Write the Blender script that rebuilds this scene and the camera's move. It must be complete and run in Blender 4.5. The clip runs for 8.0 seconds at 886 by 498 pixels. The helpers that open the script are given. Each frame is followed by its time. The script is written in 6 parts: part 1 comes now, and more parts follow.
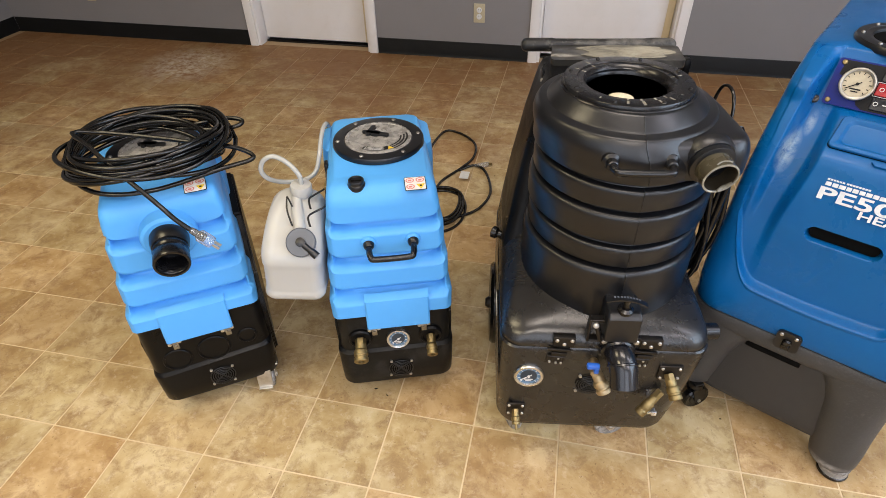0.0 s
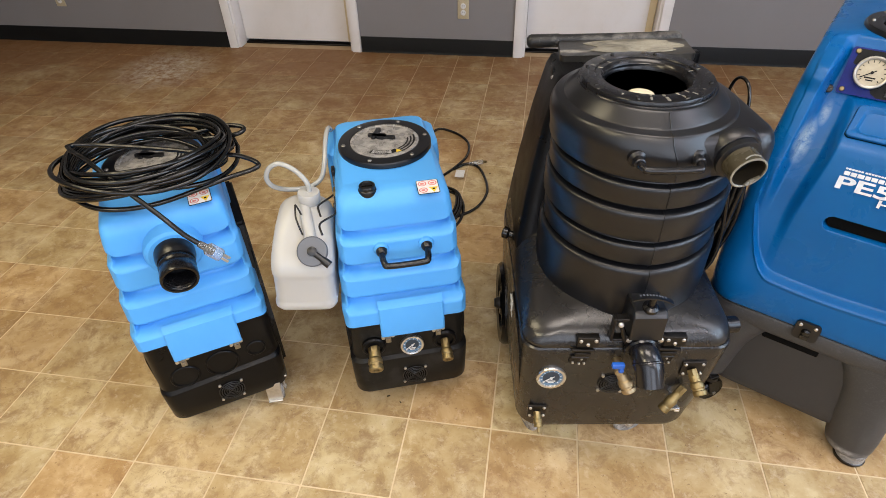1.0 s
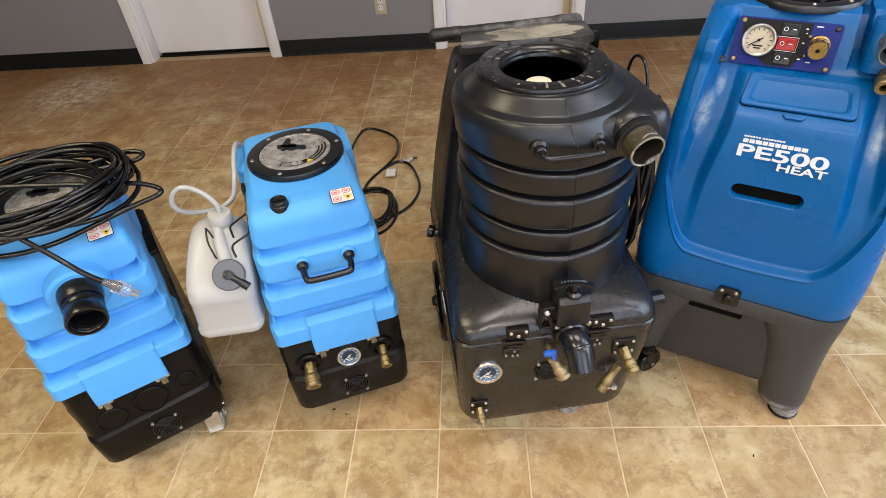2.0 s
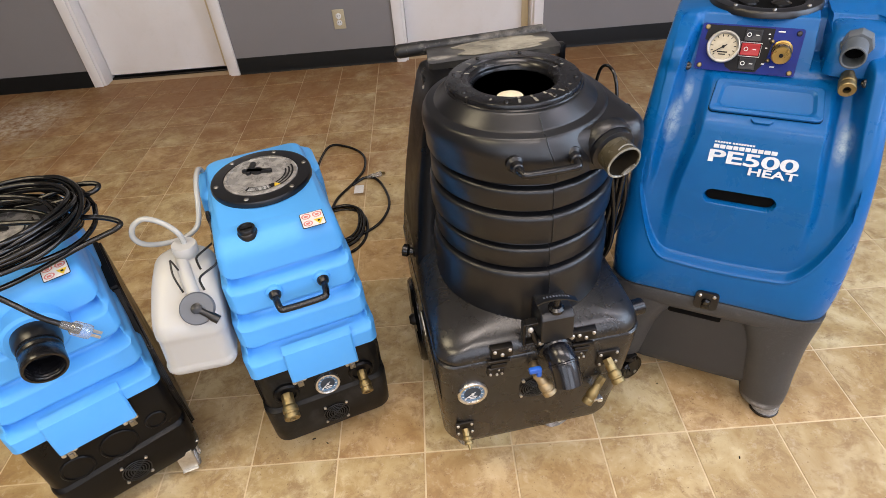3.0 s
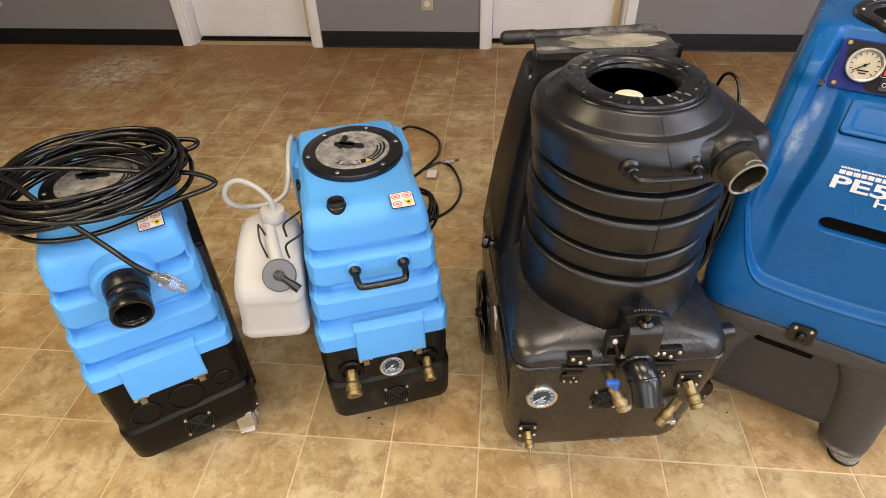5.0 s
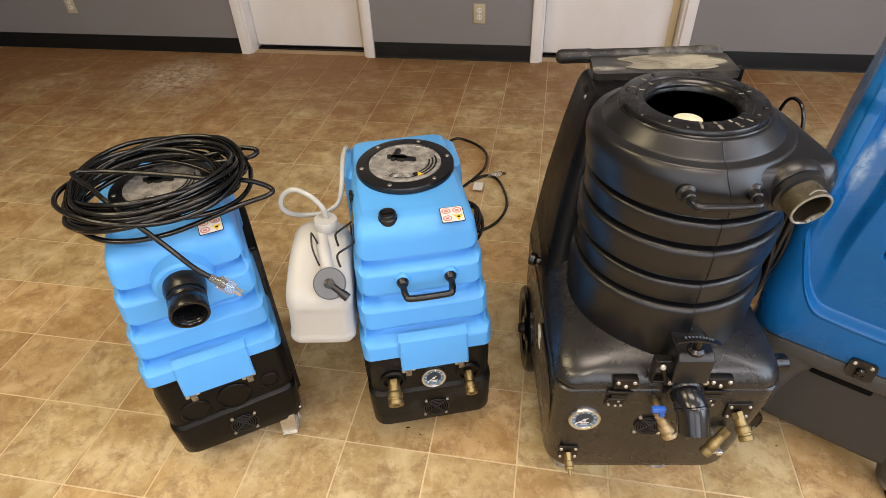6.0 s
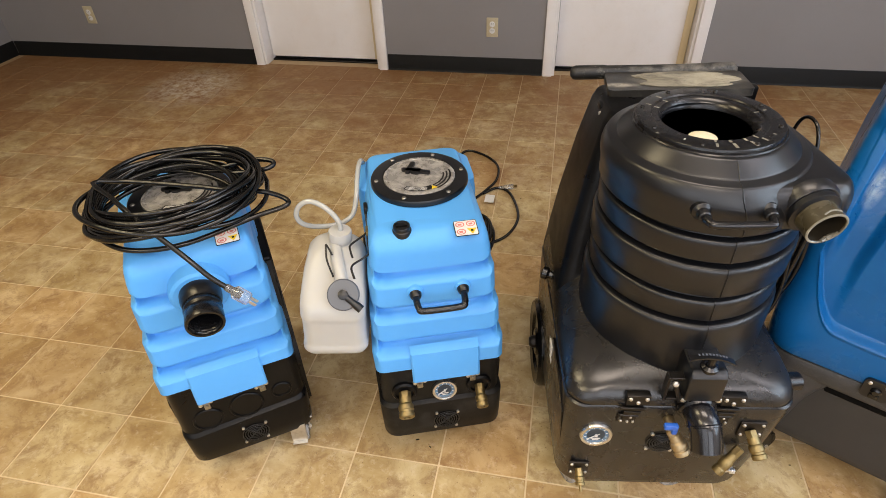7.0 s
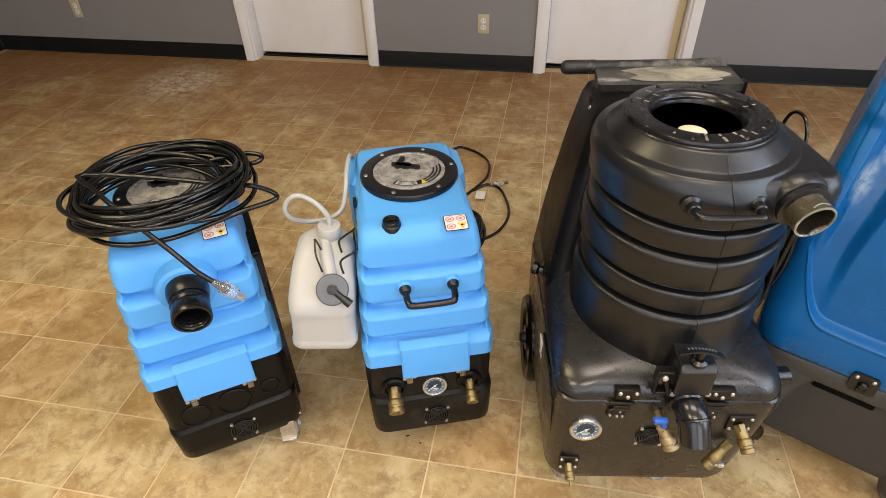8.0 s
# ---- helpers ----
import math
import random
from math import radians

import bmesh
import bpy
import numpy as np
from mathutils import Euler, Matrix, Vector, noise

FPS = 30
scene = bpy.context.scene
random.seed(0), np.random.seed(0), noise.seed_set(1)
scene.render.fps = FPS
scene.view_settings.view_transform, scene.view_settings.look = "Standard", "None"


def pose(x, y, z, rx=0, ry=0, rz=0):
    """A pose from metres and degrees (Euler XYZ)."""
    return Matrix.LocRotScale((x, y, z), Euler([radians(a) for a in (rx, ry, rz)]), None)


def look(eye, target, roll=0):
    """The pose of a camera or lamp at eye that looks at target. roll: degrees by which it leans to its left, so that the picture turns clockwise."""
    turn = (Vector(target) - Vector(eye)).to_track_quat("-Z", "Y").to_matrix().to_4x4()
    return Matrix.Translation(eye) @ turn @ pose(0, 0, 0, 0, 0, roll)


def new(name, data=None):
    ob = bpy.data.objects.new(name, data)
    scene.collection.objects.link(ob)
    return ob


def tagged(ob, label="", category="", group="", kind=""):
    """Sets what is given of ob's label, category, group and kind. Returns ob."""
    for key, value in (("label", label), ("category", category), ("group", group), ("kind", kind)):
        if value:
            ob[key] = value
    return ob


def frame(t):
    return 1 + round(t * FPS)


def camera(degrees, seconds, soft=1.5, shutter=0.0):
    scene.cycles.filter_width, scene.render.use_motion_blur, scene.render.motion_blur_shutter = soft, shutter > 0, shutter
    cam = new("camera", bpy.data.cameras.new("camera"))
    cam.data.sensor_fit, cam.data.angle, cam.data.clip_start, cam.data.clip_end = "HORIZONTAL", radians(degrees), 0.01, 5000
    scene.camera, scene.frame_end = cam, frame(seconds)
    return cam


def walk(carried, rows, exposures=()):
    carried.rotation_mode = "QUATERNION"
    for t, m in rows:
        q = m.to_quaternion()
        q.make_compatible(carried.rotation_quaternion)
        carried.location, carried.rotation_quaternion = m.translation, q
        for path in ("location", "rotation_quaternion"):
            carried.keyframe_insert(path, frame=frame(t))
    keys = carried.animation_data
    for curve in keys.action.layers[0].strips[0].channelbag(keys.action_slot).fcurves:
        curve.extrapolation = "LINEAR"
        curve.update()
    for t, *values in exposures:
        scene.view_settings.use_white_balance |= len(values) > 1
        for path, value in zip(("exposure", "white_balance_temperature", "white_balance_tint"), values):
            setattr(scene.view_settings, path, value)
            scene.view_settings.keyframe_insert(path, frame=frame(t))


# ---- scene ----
cam = camera(75.9, 8.0, 0.5)
PATH = [
    (0, (0.127, -0.905, 1.355), (-0.216, 0.616, 0.104), -1.1),
    (0.5, (0.092, -0.892, 1.352), (-0.24, 0.623, 0.09), -0.3),
    (1, (0.041, -0.889, 1.353), (-0.231, 0.638, 0.09), -1.7),
    (1.5, (0.076, -0.864, 1.347), (-0.066, 0.653, 0.052), -3.2),
    (1.7, (0.114, -0.857, 1.355), (-0.021, 0.662, 0.061), -4.3),
    (2.8, (0.119, -0.823, 1.349), (0.04, 0.719, 0.077), -4.7),
    (3, (0.1, -0.812, 1.353), (0.087, 0.731, 0.081), -5.0),
    (3.5, (0.081, -0.787, 1.349), (0.236, 0.748, 0.076), -1.7),
    (4, (0.063, -0.779, 1.343), (0.194, 0.757, 0.068), -0.8),
    (4.5, (0.04, -0.773, 1.345), (0.051, 0.759, 0.061), -1.3),
    (5, (0.012, -0.788, 1.341), (-0.158, 0.729, 0.048), -1.8),
    (5.2, (0.015, -0.785, 1.348), (-0.194, 0.725, 0.054), -2.7),
    (6.3, (-0.012, -0.791, 1.358), (-0.342, 0.729, 0.1), -2.4),
    (6.5, (-0.01, -0.788, 1.359), (-0.348, 0.731, 0.102), -2.6),
    (7, (-0.017, -0.794, 1.368), (-0.356, 0.741, 0.132), -2.4),
    (7.5, (-0.016, -0.797, 1.366), (-0.352, 0.745, 0.137), -2.2),
    (8, (-0.014, -0.793, 1.358), (-0.323, 0.744, 0.116), -1.7),
]
walk(cam, [(t, look(eye, target, roll)) for t, eye, target, roll in PATH],
     [(0, -0.01, 6450, 14), (1.5, -0.02, 6300, 14), (3.5, 0.02, 6400, 17), (5, 0.01, 6900, 16), (8, 0.02, 6800, 14)])
import functools

# ---- light ----
world = bpy.data.worlds.new("world")
scene.world = world
world.use_nodes = True
wn = world.node_tree.nodes
sky = wn.new("ShaderNodeTexSky")
sky.sky_type = "NISHITA"
sky.sun_disc = False
sky.sun_elevation, sky.sun_rotation = radians(56), radians(319)
wn["Background"].inputs["Strength"].default_value = 0.06
world.node_tree.links.new(sky.outputs["Color"], wn["Background"].inputs["Color"])


def area(name, where, target, sx, sy, watts, colour):
    data = bpy.data.lights.new(name, "AREA")
    data.shape, data.size, data.size_y, data.energy, data.color = "RECTANGLE", sx, sy, watts, colour
    ob = new(name, data)
    ob.matrix_world = look(where, target)
    return ob


sun_data = bpy.data.lights.new("sun", "SUN")
sun_data.energy, sun_data.angle, sun_data.color = 2.0, radians(0.6), (1.0, 0.95, 0.88)
sun_ob = new("sun", sun_data)
sun_ob.matrix_world = look((-2.6, 3.0, 6), (0, 0, 0))

# daylight in the window openings of the wall behind the camera
DAY = (0.86, 0.92, 1.0)
for wx, watts in ((-2.6, 6), (-0.5, 25), (1.6, 34)):
    area("window_light", (wx, -3.02, 1.55), (wx, 0.0, 1.15), 1.8, 1.9, watts, DAY)
# and in the wide window of the side wall
area("window_light", (2.87, -0.5, 1.62), (0.6, -0.1, 0.9), 2.0, 1.45, 57, (0.66, 0.83, 1.0))
# unseen ceiling troffers over the front half of the room, added for overhead light
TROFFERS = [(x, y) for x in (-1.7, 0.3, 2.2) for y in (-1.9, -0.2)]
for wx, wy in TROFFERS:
    area("assumed_troffer_light", (wx, wy, 2.672), (wx, wy, 0.0), 1.15, 0.55, (31 if wy < -1 else 21) * {-1.7: 1.20, 0.3: 1.0, 2.2: 0.6}[wx], {-1.7: (1.0, 0.86, 0.54), 0.3: (1.0, 0.89, 0.76), 2.2: (0.97, 0.93, 1.0)}[wx])

# ---- materials ----


def nodes_of(name):
    m = bpy.data.materials.new(name)
    m.use_nodes = True
    nt = m.node_tree
    return m, nt, nt.nodes["Principled BSDF"], nt.links


def noise_node(nt, coord, scale, detail=4.0, rough=0.55, distort=0.0):
    n = nt.nodes.new("ShaderNodeTexNoise")
    n.inputs["Scale"].default_value, n.inputs["Detail"].default_value = scale, detail
    n.inputs["Roughness"].default_value, n.inputs["Distortion"].default_value = rough, distort
    nt.links.new(coord, n.inputs["Vector"])
    return n.outputs["Fac"]


def ramp_node(nt, fac, stops):
    r = nt.nodes.new("ShaderNodeValToRGB")
    els = r.color_ramp.elements
    while len(els) < len(stops):
        els.new(0.5)
    for el, (at, col) in zip(els, stops):
        el.position = at
        el.color = (*col, 1) if len(col) == 3 else col
    nt.links.new(fac, r.inputs["Fac"])
    return r.outputs["Color"]


def mix_node(nt, fac, a, b):
    m = nt.nodes.new("ShaderNodeMix")
    m.data_type = "RGBA"
    for val, sock in ((fac, m.inputs[0]), (a, m.inputs[6]), (b, m.inputs[7])):
        if isinstance(val, (int, float)):
            sock.default_value = val
        elif isinstance(val, tuple):
            sock.default_value = (*val, 1)
        else:
            nt.links.new(val, sock)
    return m.outputs[2]


def object_coord(nt):
    return nt.nodes.new("ShaderNodeTexCoord").outputs["Object"]


def bump(nt, height, strength, dist, bsdf):
    b = nt.nodes.new("ShaderNodeBump")
    b.inputs["Strength"].default_value, b.inputs["Distance"].default_value = strength, dist
    nt.links.new(height, b.inputs["Height"])
    nt.links.new(b.outputs["Normal"], bsdf.inputs["Normal"])


def plastic(name, col, wear, rough=0.42, wear_amount=0.5, grain=900.0, grain_bump=0.15, spec=0.5, scuff_scale=9.0, rough_spread=0.12):
    """Moulded plastic: two-scale colour change, scuffs and a fine pebbled grain."""
    m, nt, bsdf, links = nodes_of(name)
    co = object_coord(nt)
    big = noise_node(nt, co, scuff_scale, 6.0, 0.65, 0.4)
    fine = noise_node(nt, co, 70.0, 5.0, 0.6)
    scuff = ramp_node(nt, big, [(0.50, (0, 0, 0)), (0.80, (1, 1, 1))])
    speck = ramp_node(nt, fine, [(0.62, (0, 0, 0)), (0.78, (1, 1, 1))])
    mul = nt.nodes.new("ShaderNodeMath")
    mul.operation = "MULTIPLY_ADD"
    links.new(scuff, mul.inputs[0])
    mul.inputs[1].default_value = wear_amount * 0.6
    sp = nt.nodes.new("ShaderNodeMath")
    sp.operation = "MULTIPLY"
    links.new(speck, sp.inputs[0])
    sp.inputs[1].default_value = wear_amount * 0.35
    links.new(sp.outputs[0], mul.inputs[2])
    links.new(mix_node(nt, mul.outputs[0], col, wear), bsdf.inputs["Base Color"])
    r = nt.nodes.new("ShaderNodeMapRange")
    links.new(big, r.inputs["Value"])
    r.inputs["From Min"].default_value, r.inputs["From Max"].default_value = 0.3, 0.75
    r.inputs["To Min"].default_value, r.inputs["To Max"].default_value = rough - rough_spread, rough + rough_spread
    links.new(r.outputs[0], bsdf.inputs["Roughness"])
    bsdf.inputs["Specular IOR Level"].default_value = spec
    bump(nt, noise_node(nt, co, grain, 2.0), grain_bump, 0.0006, bsdf)
    return m


def metal(name, col, rough=0.3, dirt=(0.1, 0.07, 0.04), amount=0.4):
    m, nt, bsdf, links = nodes_of(name)
    co = object_coord(nt)
    n = ramp_node(nt, noise_node(nt, co, 60.0, 6.0, 0.7), [(0.45, (0, 0, 0)), (0.8, (amount,) * 3)])
    links.new(mix_node(nt, n, col, dirt), bsdf.inputs["Base Color"])
    bsdf.inputs["Metallic"].default_value = 1.0
    r = nt.nodes.new("ShaderNodeMapRange")
    links.new(noise_node(nt, co, 25.0, 4.0), r.inputs["Value"])
    r.inputs["To Min"].default_value, r.inputs["To Max"].default_value = rough * 0.6, rough * 1.6
    links.new(r.outputs[0], bsdf.inputs["Roughness"])
    return m


def plain(name, col, rough=0.5, spec=0.5):
    """Small printed or painted pieces."""
    m, nt, bsdf, links = nodes_of(name)
    co = object_coord(nt)
    n = ramp_node(nt, noise_node(nt, co, 120.0, 4.0), [(0.35, (0.86,) * 3), (0.7, (1.0,) * 3)])
    x = nt.nodes.new("ShaderNodeMix")
    x.data_type, x.blend_type = "RGBA", "MULTIPLY"
    x.inputs[0].default_value = 1.0
    x.inputs[6].default_value = (*col, 1)
    links.new(n, x.inputs[7])
    links.new(x.outputs[2], bsdf.inputs["Base Color"])
    bsdf.inputs["Roughness"].default_value = rough
    bsdf.inputs["Specular IOR Level"].default_value = spec
    return m


def paint(name, col, stain, rough=0.55, scale=2.2, amount=0.25, roller=260.0):
    """Rolled wall paint with faint stains."""
    m, nt, bsdf, links = nodes_of(name)
    co = object_coord(nt)
    n = ramp_node(nt, noise_node(nt, co, scale, 6.0, 0.6), [(0.42, (0, 0, 0)), (0.75, (amount,) * 3)])
    f = ramp_node(nt, noise_node(nt, co, 26.0, 5.0, 0.7), [(0.55, (0, 0, 0)), (0.8, (amount * 0.6,) * 3)])
    add = nt.nodes.new("ShaderNodeMath")
    links.new(n, add.inputs[0])
    links.new(f, add.inputs[1])
    links.new(mix_node(nt, add.outputs[0], col, stain), bsdf.inputs["Base Color"])
    bsdf.inputs["Roughness"].default_value = rough
    bump(nt, noise_node(nt, co, roller, 3.0), 0.12, 0.001, bsdf)
    return m


def back_browning(nt, geo, colour, most=0.82):
    """Darker brown towards the back of the room, in broken patches with a ragged edge."""
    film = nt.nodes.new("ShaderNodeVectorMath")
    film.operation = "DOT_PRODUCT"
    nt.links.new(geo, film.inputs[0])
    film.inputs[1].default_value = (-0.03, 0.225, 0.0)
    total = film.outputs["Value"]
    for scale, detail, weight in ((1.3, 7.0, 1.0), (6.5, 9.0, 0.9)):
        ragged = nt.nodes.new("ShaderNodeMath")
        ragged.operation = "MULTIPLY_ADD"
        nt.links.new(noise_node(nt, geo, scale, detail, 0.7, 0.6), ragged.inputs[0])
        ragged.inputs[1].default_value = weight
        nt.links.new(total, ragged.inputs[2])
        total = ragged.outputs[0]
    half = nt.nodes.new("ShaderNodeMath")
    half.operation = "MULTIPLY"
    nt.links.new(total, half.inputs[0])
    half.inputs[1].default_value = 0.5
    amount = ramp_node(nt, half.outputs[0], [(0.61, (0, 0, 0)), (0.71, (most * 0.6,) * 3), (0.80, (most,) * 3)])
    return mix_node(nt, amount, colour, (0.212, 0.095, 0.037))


def floor_material(name, per_island):
    """Embossed tan vinyl tile: every tile has its own cut of the same slate print."""
    m, nt, bsdf, links = nodes_of(name)
    if per_island:
        rnd = nt.nodes.new("ShaderNodeNewGeometry").outputs["Random Per Island"]
    else:
        rnd = nt.nodes.new("ShaderNodeObjectInfo").outputs["Random"]
    geo = nt.nodes.new("ShaderNodeNewGeometry").outputs["Position"]
    shift = nt.nodes.new("ShaderNodeVectorMath")
    shift.operation = "MULTIPLY_ADD"
    links.new(rnd, shift.inputs[0])
    shift.inputs[1].default_value = (37.0, 61.0, 83.0)
    links.new(geo, shift.inputs[2])
    co = shift.outputs[0]
    cloud = noise_node(nt, co, 8.0, 6.0, 0.62, 0.5)
    patch = noise_node(nt, co, 15.0, 9.0, 0.74, 0.4)
    veins = noise_node(nt, co, 40.0, 7.0, 0.76, 0.25)
    specks = noise_node(nt, co, 120.0, 4.0, 0.75, 0.3)
    base = ramp_node(nt, cloud, [(0.36, (0.355, 0.242, 0.108)), (0.45, (0.430, 0.314, 0.154)), (0.55, (0.495, 0.381, 0.206)), (0.65, (0.565, 0.454, 0.266))])
    dark = ramp_node(nt, patch, [(0.485, (0, 0, 0)), (0.55, (0.38, 0.38, 0.38)), (0.66, (0.85, 0.85, 0.85))])
    base = mix_node(nt, dark, base, (0.262, 0.166, 0.080))
    pale = ramp_node(nt, veins, [(0.54, (0, 0, 0)), (0.61, (0.34, 0.34, 0.34)), (0.70, (0.62, 0.62, 0.62))])
    base = mix_node(nt, pale, base, (0.600, 0.490, 0.335))
    pits = ramp_node(nt, specks, [(0.62, (0, 0, 0)), (0.69, (0.80, 0.80, 0.80))])
    base = mix_node(nt, pits, base, (0.170, 0.110, 0.055))
    tone = ramp_node(nt, rnd, [(0.0, (0.885, 0.86, 0.835)), (0.25, (1.04, 0.95, 0.915)), (0.5, (0.98, 1.0, 1.005)), (0.75, (0.94, 0.96, 0.985)), (1.0, (1.03, 1.02, 1.035))])
    tint = nt.nodes.new("ShaderNodeMix")
    tint.data_type, tint.blend_type = "RGBA", "MULTIPLY"
    tint.inputs[0].default_value = 1.0
    links.new(base, tint.inputs[6])
    links.new(tone, tint.inputs[7])
    # dried, scuffed soil where carts have stood, with a shape of its own
    dust = nt.nodes.new("ShaderNodeVectorMath")
    dust.operation = "DISTANCE"
    links.new(geo, dust.inputs[0])
    dust.inputs[1].default_value = (-2.28, 2.3, 0.0)
    near = nt.nodes.new("ShaderNodeMapRange")
    links.new(dust.outputs["Value"], near.inputs["Value"])
    near.inputs["From Min"].default_value, near.inputs["From Max"].default_value = 0.12, 0.36
    near.inputs["To Min"].default_value, near.inputs["To Max"].default_value = 0.75, 0.0
    broken = ramp_node(nt, noise_node(nt, geo, 24.0, 6.0, 0.75), [(0.42, (0, 0, 0)), (0.60, (1, 1, 1))])
    mul = nt.nodes.new("ShaderNodeMath")
    mul.operation = "MULTIPLY"
    links.new(near.outputs[0], mul.inputs[0])
    links.new(broken, mul.inputs[1])
    soil = ramp_node(nt, noise_node(nt, geo, 1.6, 5.0, 0.6), [(0.45, (0, 0, 0)), (0.75, (0.45, 0.45, 0.45))])
    worn = mix_node(nt, soil, tint.outputs[2], (0.24, 0.15, 0.075))
    worn = back_browning(nt, geo, worn)
    links.new(mix_node(nt, mul.outputs[0], worn, (0.62, 0.56, 0.47)), bsdf.inputs["Base Color"])
    r = nt.nodes.new("ShaderNodeMapRange")
    links.new(patch, r.inputs["Value"])
    r.inputs["To Min"].default_value, r.inputs["To Max"].default_value = 0.34, 0.62
    links.new(r.outputs[0], bsdf.inputs["Roughness"])
    bsdf.inputs["Specular IOR Level"].default_value = 0.13
    bump(nt, veins, 0.28, 0.0012, bsdf)
    return m


TILE = floor_material("vinyl_tile", False)
TILE_FAR = floor_material("vinyl_tile_far", True)
GROUT = paint("tile_joint", (0.62, 0.49, 0.31), (0.40, 0.29, 0.15), 0.6, 6.0, 0.6, 400.0)
# joints go browner towards the back as well, less strongly
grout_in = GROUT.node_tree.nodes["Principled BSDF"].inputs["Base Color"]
GROUT.node_tree.links.new(back_browning(GROUT.node_tree, GROUT.node_tree.nodes.new("ShaderNodeNewGeometry").outputs["Position"], grout_in.links[0].from_socket, 0.45), grout_in)
WALL = paint("grey_wall_paint", (0.218, 0.208, 0.215), (0.18, 0.168, 0.168), 0.5)
WHITE = paint("white_trim_paint", (0.81, 0.79, 0.79), (0.55, 0.48, 0.38), 0.4, 3.0, 0.2)
IVORY = paint("ivory_strip", (0.70, 0.60, 0.40), (0.5, 0.4, 0.24), 0.45, 5.0, 0.3)
CEIL = paint("ceiling_paint", (0.75, 0.74, 0.71), (0.6, 0.57, 0.5), 0.8)
BASE = plastic("black_cove_base", (0.006, 0.006, 0.006), (0.03, 0.028, 0.026), 0.5, 0.3, 900.0, 0.1, 0.2)
SKYBLUE = plastic("light_blue_polyethylene", (0.076, 0.338, 0.765), (0.14, 0.42, 0.80), 0.46, 0.35, 700.0, 0.1, 0.35)
COBALT = plastic("deep_blue_polyethylene", (0.0004, 0.088, 0.280), (0.008, 0.145, 0.35), 0.33, 0.35, 700.0, 0.1, 0.28, 7.0)


def scuff(m, spots, colour):
    """Whitish rubbed patches, broken up by noise, at given places of the moulding."""
    nt = m.node_tree
    bsdf = nt.nodes["Principled BSDF"]
    co = object_coord(nt)
    fac = None
    for centre, size in spots:
        mp = nt.nodes.new("ShaderNodeMapping")
        mp.vector_type = "TEXTURE"
        mp.inputs["Location"].default_value, mp.inputs["Scale"].default_value = centre, size
        nt.links.new(co, mp.inputs["Vector"])
        ln = nt.nodes.new("ShaderNodeVectorMath")
        ln.operation = "LENGTH"
        nt.links.new(mp.outputs[0], ln.inputs[0])
        rng_ = nt.nodes.new("ShaderNodeMapRange")
        nt.links.new(ln.outputs["Value"], rng_.inputs["Value"])
        rng_.inputs["From Min"].default_value, rng_.inputs["From Max"].default_value = 0.2, 1.0
        rng_.inputs["To Min"].default_value, rng_.inputs["To Max"].default_value = 1.0, 0.0
        if fac is None:
            fac = rng_.outputs[0]
        else:
            mx = nt.nodes.new("ShaderNodeMath")
            mx.operation = "MAXIMUM"
            nt.links.new(fac, mx.inputs[0])
            nt.links.new(rng_.outputs[0], mx.inputs[1])
            fac = mx.outputs[0]
    grain = ramp_node(nt, noise_node(nt, co, 45.0, 6.0, 0.75), [(0.36, (0.12, 0.12, 0.12)), (0.58, (0.85, 0.85, 0.85))])
    mul = nt.nodes.new("ShaderNodeMath")
    mul.operation = "MULTIPLY"
    nt.links.new(fac, mul.inputs[0])
    nt.links.new(grain, mul.inputs[1])
    was = bsdf.inputs["Base Color"].links[0].from_socket
    nt.links.new(mix_node(nt, mul.outputs[0], was, colour), bsdf.inputs["Base Color"])


scuff(COBALT, [((-0.168, 0.12, 0.765), (0.020, 0.06, 0.055)), ((0.148, 0.12, 0.755), (0.016, 0.06, 0.045)), ((-0.150, 0.13, 0.82), (0.012, 0.06, 0.030))], (0.36, 0.46, 0.52))
BLACK = plastic("black_polyethylene", (0.0030, 0.0030, 0.0034), (0.014, 0.014, 0.015), 0.36, 0.4, 500.0, 0.25, 0.18)
DUSTY = plastic("dusty_black_polyethylene", (0.006, 0.006, 0.006), (0.085, 0.080, 0.074), 0.45, 0.6, 500.0, 0.25, 0.2, 16.0)
SATIN = plastic("satin_black_polyethylene", (0.0045, 0.0050, 0.0066), (0.024, 0.024, 0.026), 0.32, 0.18, 650.0, 0.12, 0.54, 9.0, 0.03)
DUSTSATIN = plastic("dusty_satin_black_polyethylene", (0.0100, 0.0094, 0.0094), (0.038, 0.036, 0.034), 0.275, 0.30, 650.0, 0.12, 0.62, 12.0, 0.04)
GLOSS = plastic("gloss_black_pipe", (0.004, 0.004, 0.005), (0.035, 0.033, 0.029), 0.26, 0.3, 200.0, 0.03, 0.48, 14.0, 0.08)
CHARCOAL = plastic("charcoal_polyethylene", (0.034, 0.034, 0.036), (0.09, 0.09, 0.09), 0.55, 0.5, 420.0, 0.35, 0.35, 6.0)
SPECKLED = plastic("speckled_charcoal_polyethylene", (0.036, 0.037, 0.040), (0.17, 0.17, 0.172), 0.50, 0.6, 420.0, 0.5, 0.45, 300.0)
scuff(SPECKLED, [((0.185, 0.03, 0.050), (0.055, 0.06, 0.016))], (0.36, 0.36, 0.37))
ELBOW = plastic("black_drain_pipe", (0.006, 0.006, 0.008), (0.030, 0.029, 0.027), 0.20, 0.3, 300.0, 0.03, 0.6, 14.0, 0.03)
RUBBER = plastic("black_rubber", (0.0032, 0.0032, 0.0034), (0.014, 0.014, 0.014), 0.20, 0.15, 300.0, 0.06, 0.50, 30.0, 0.04)
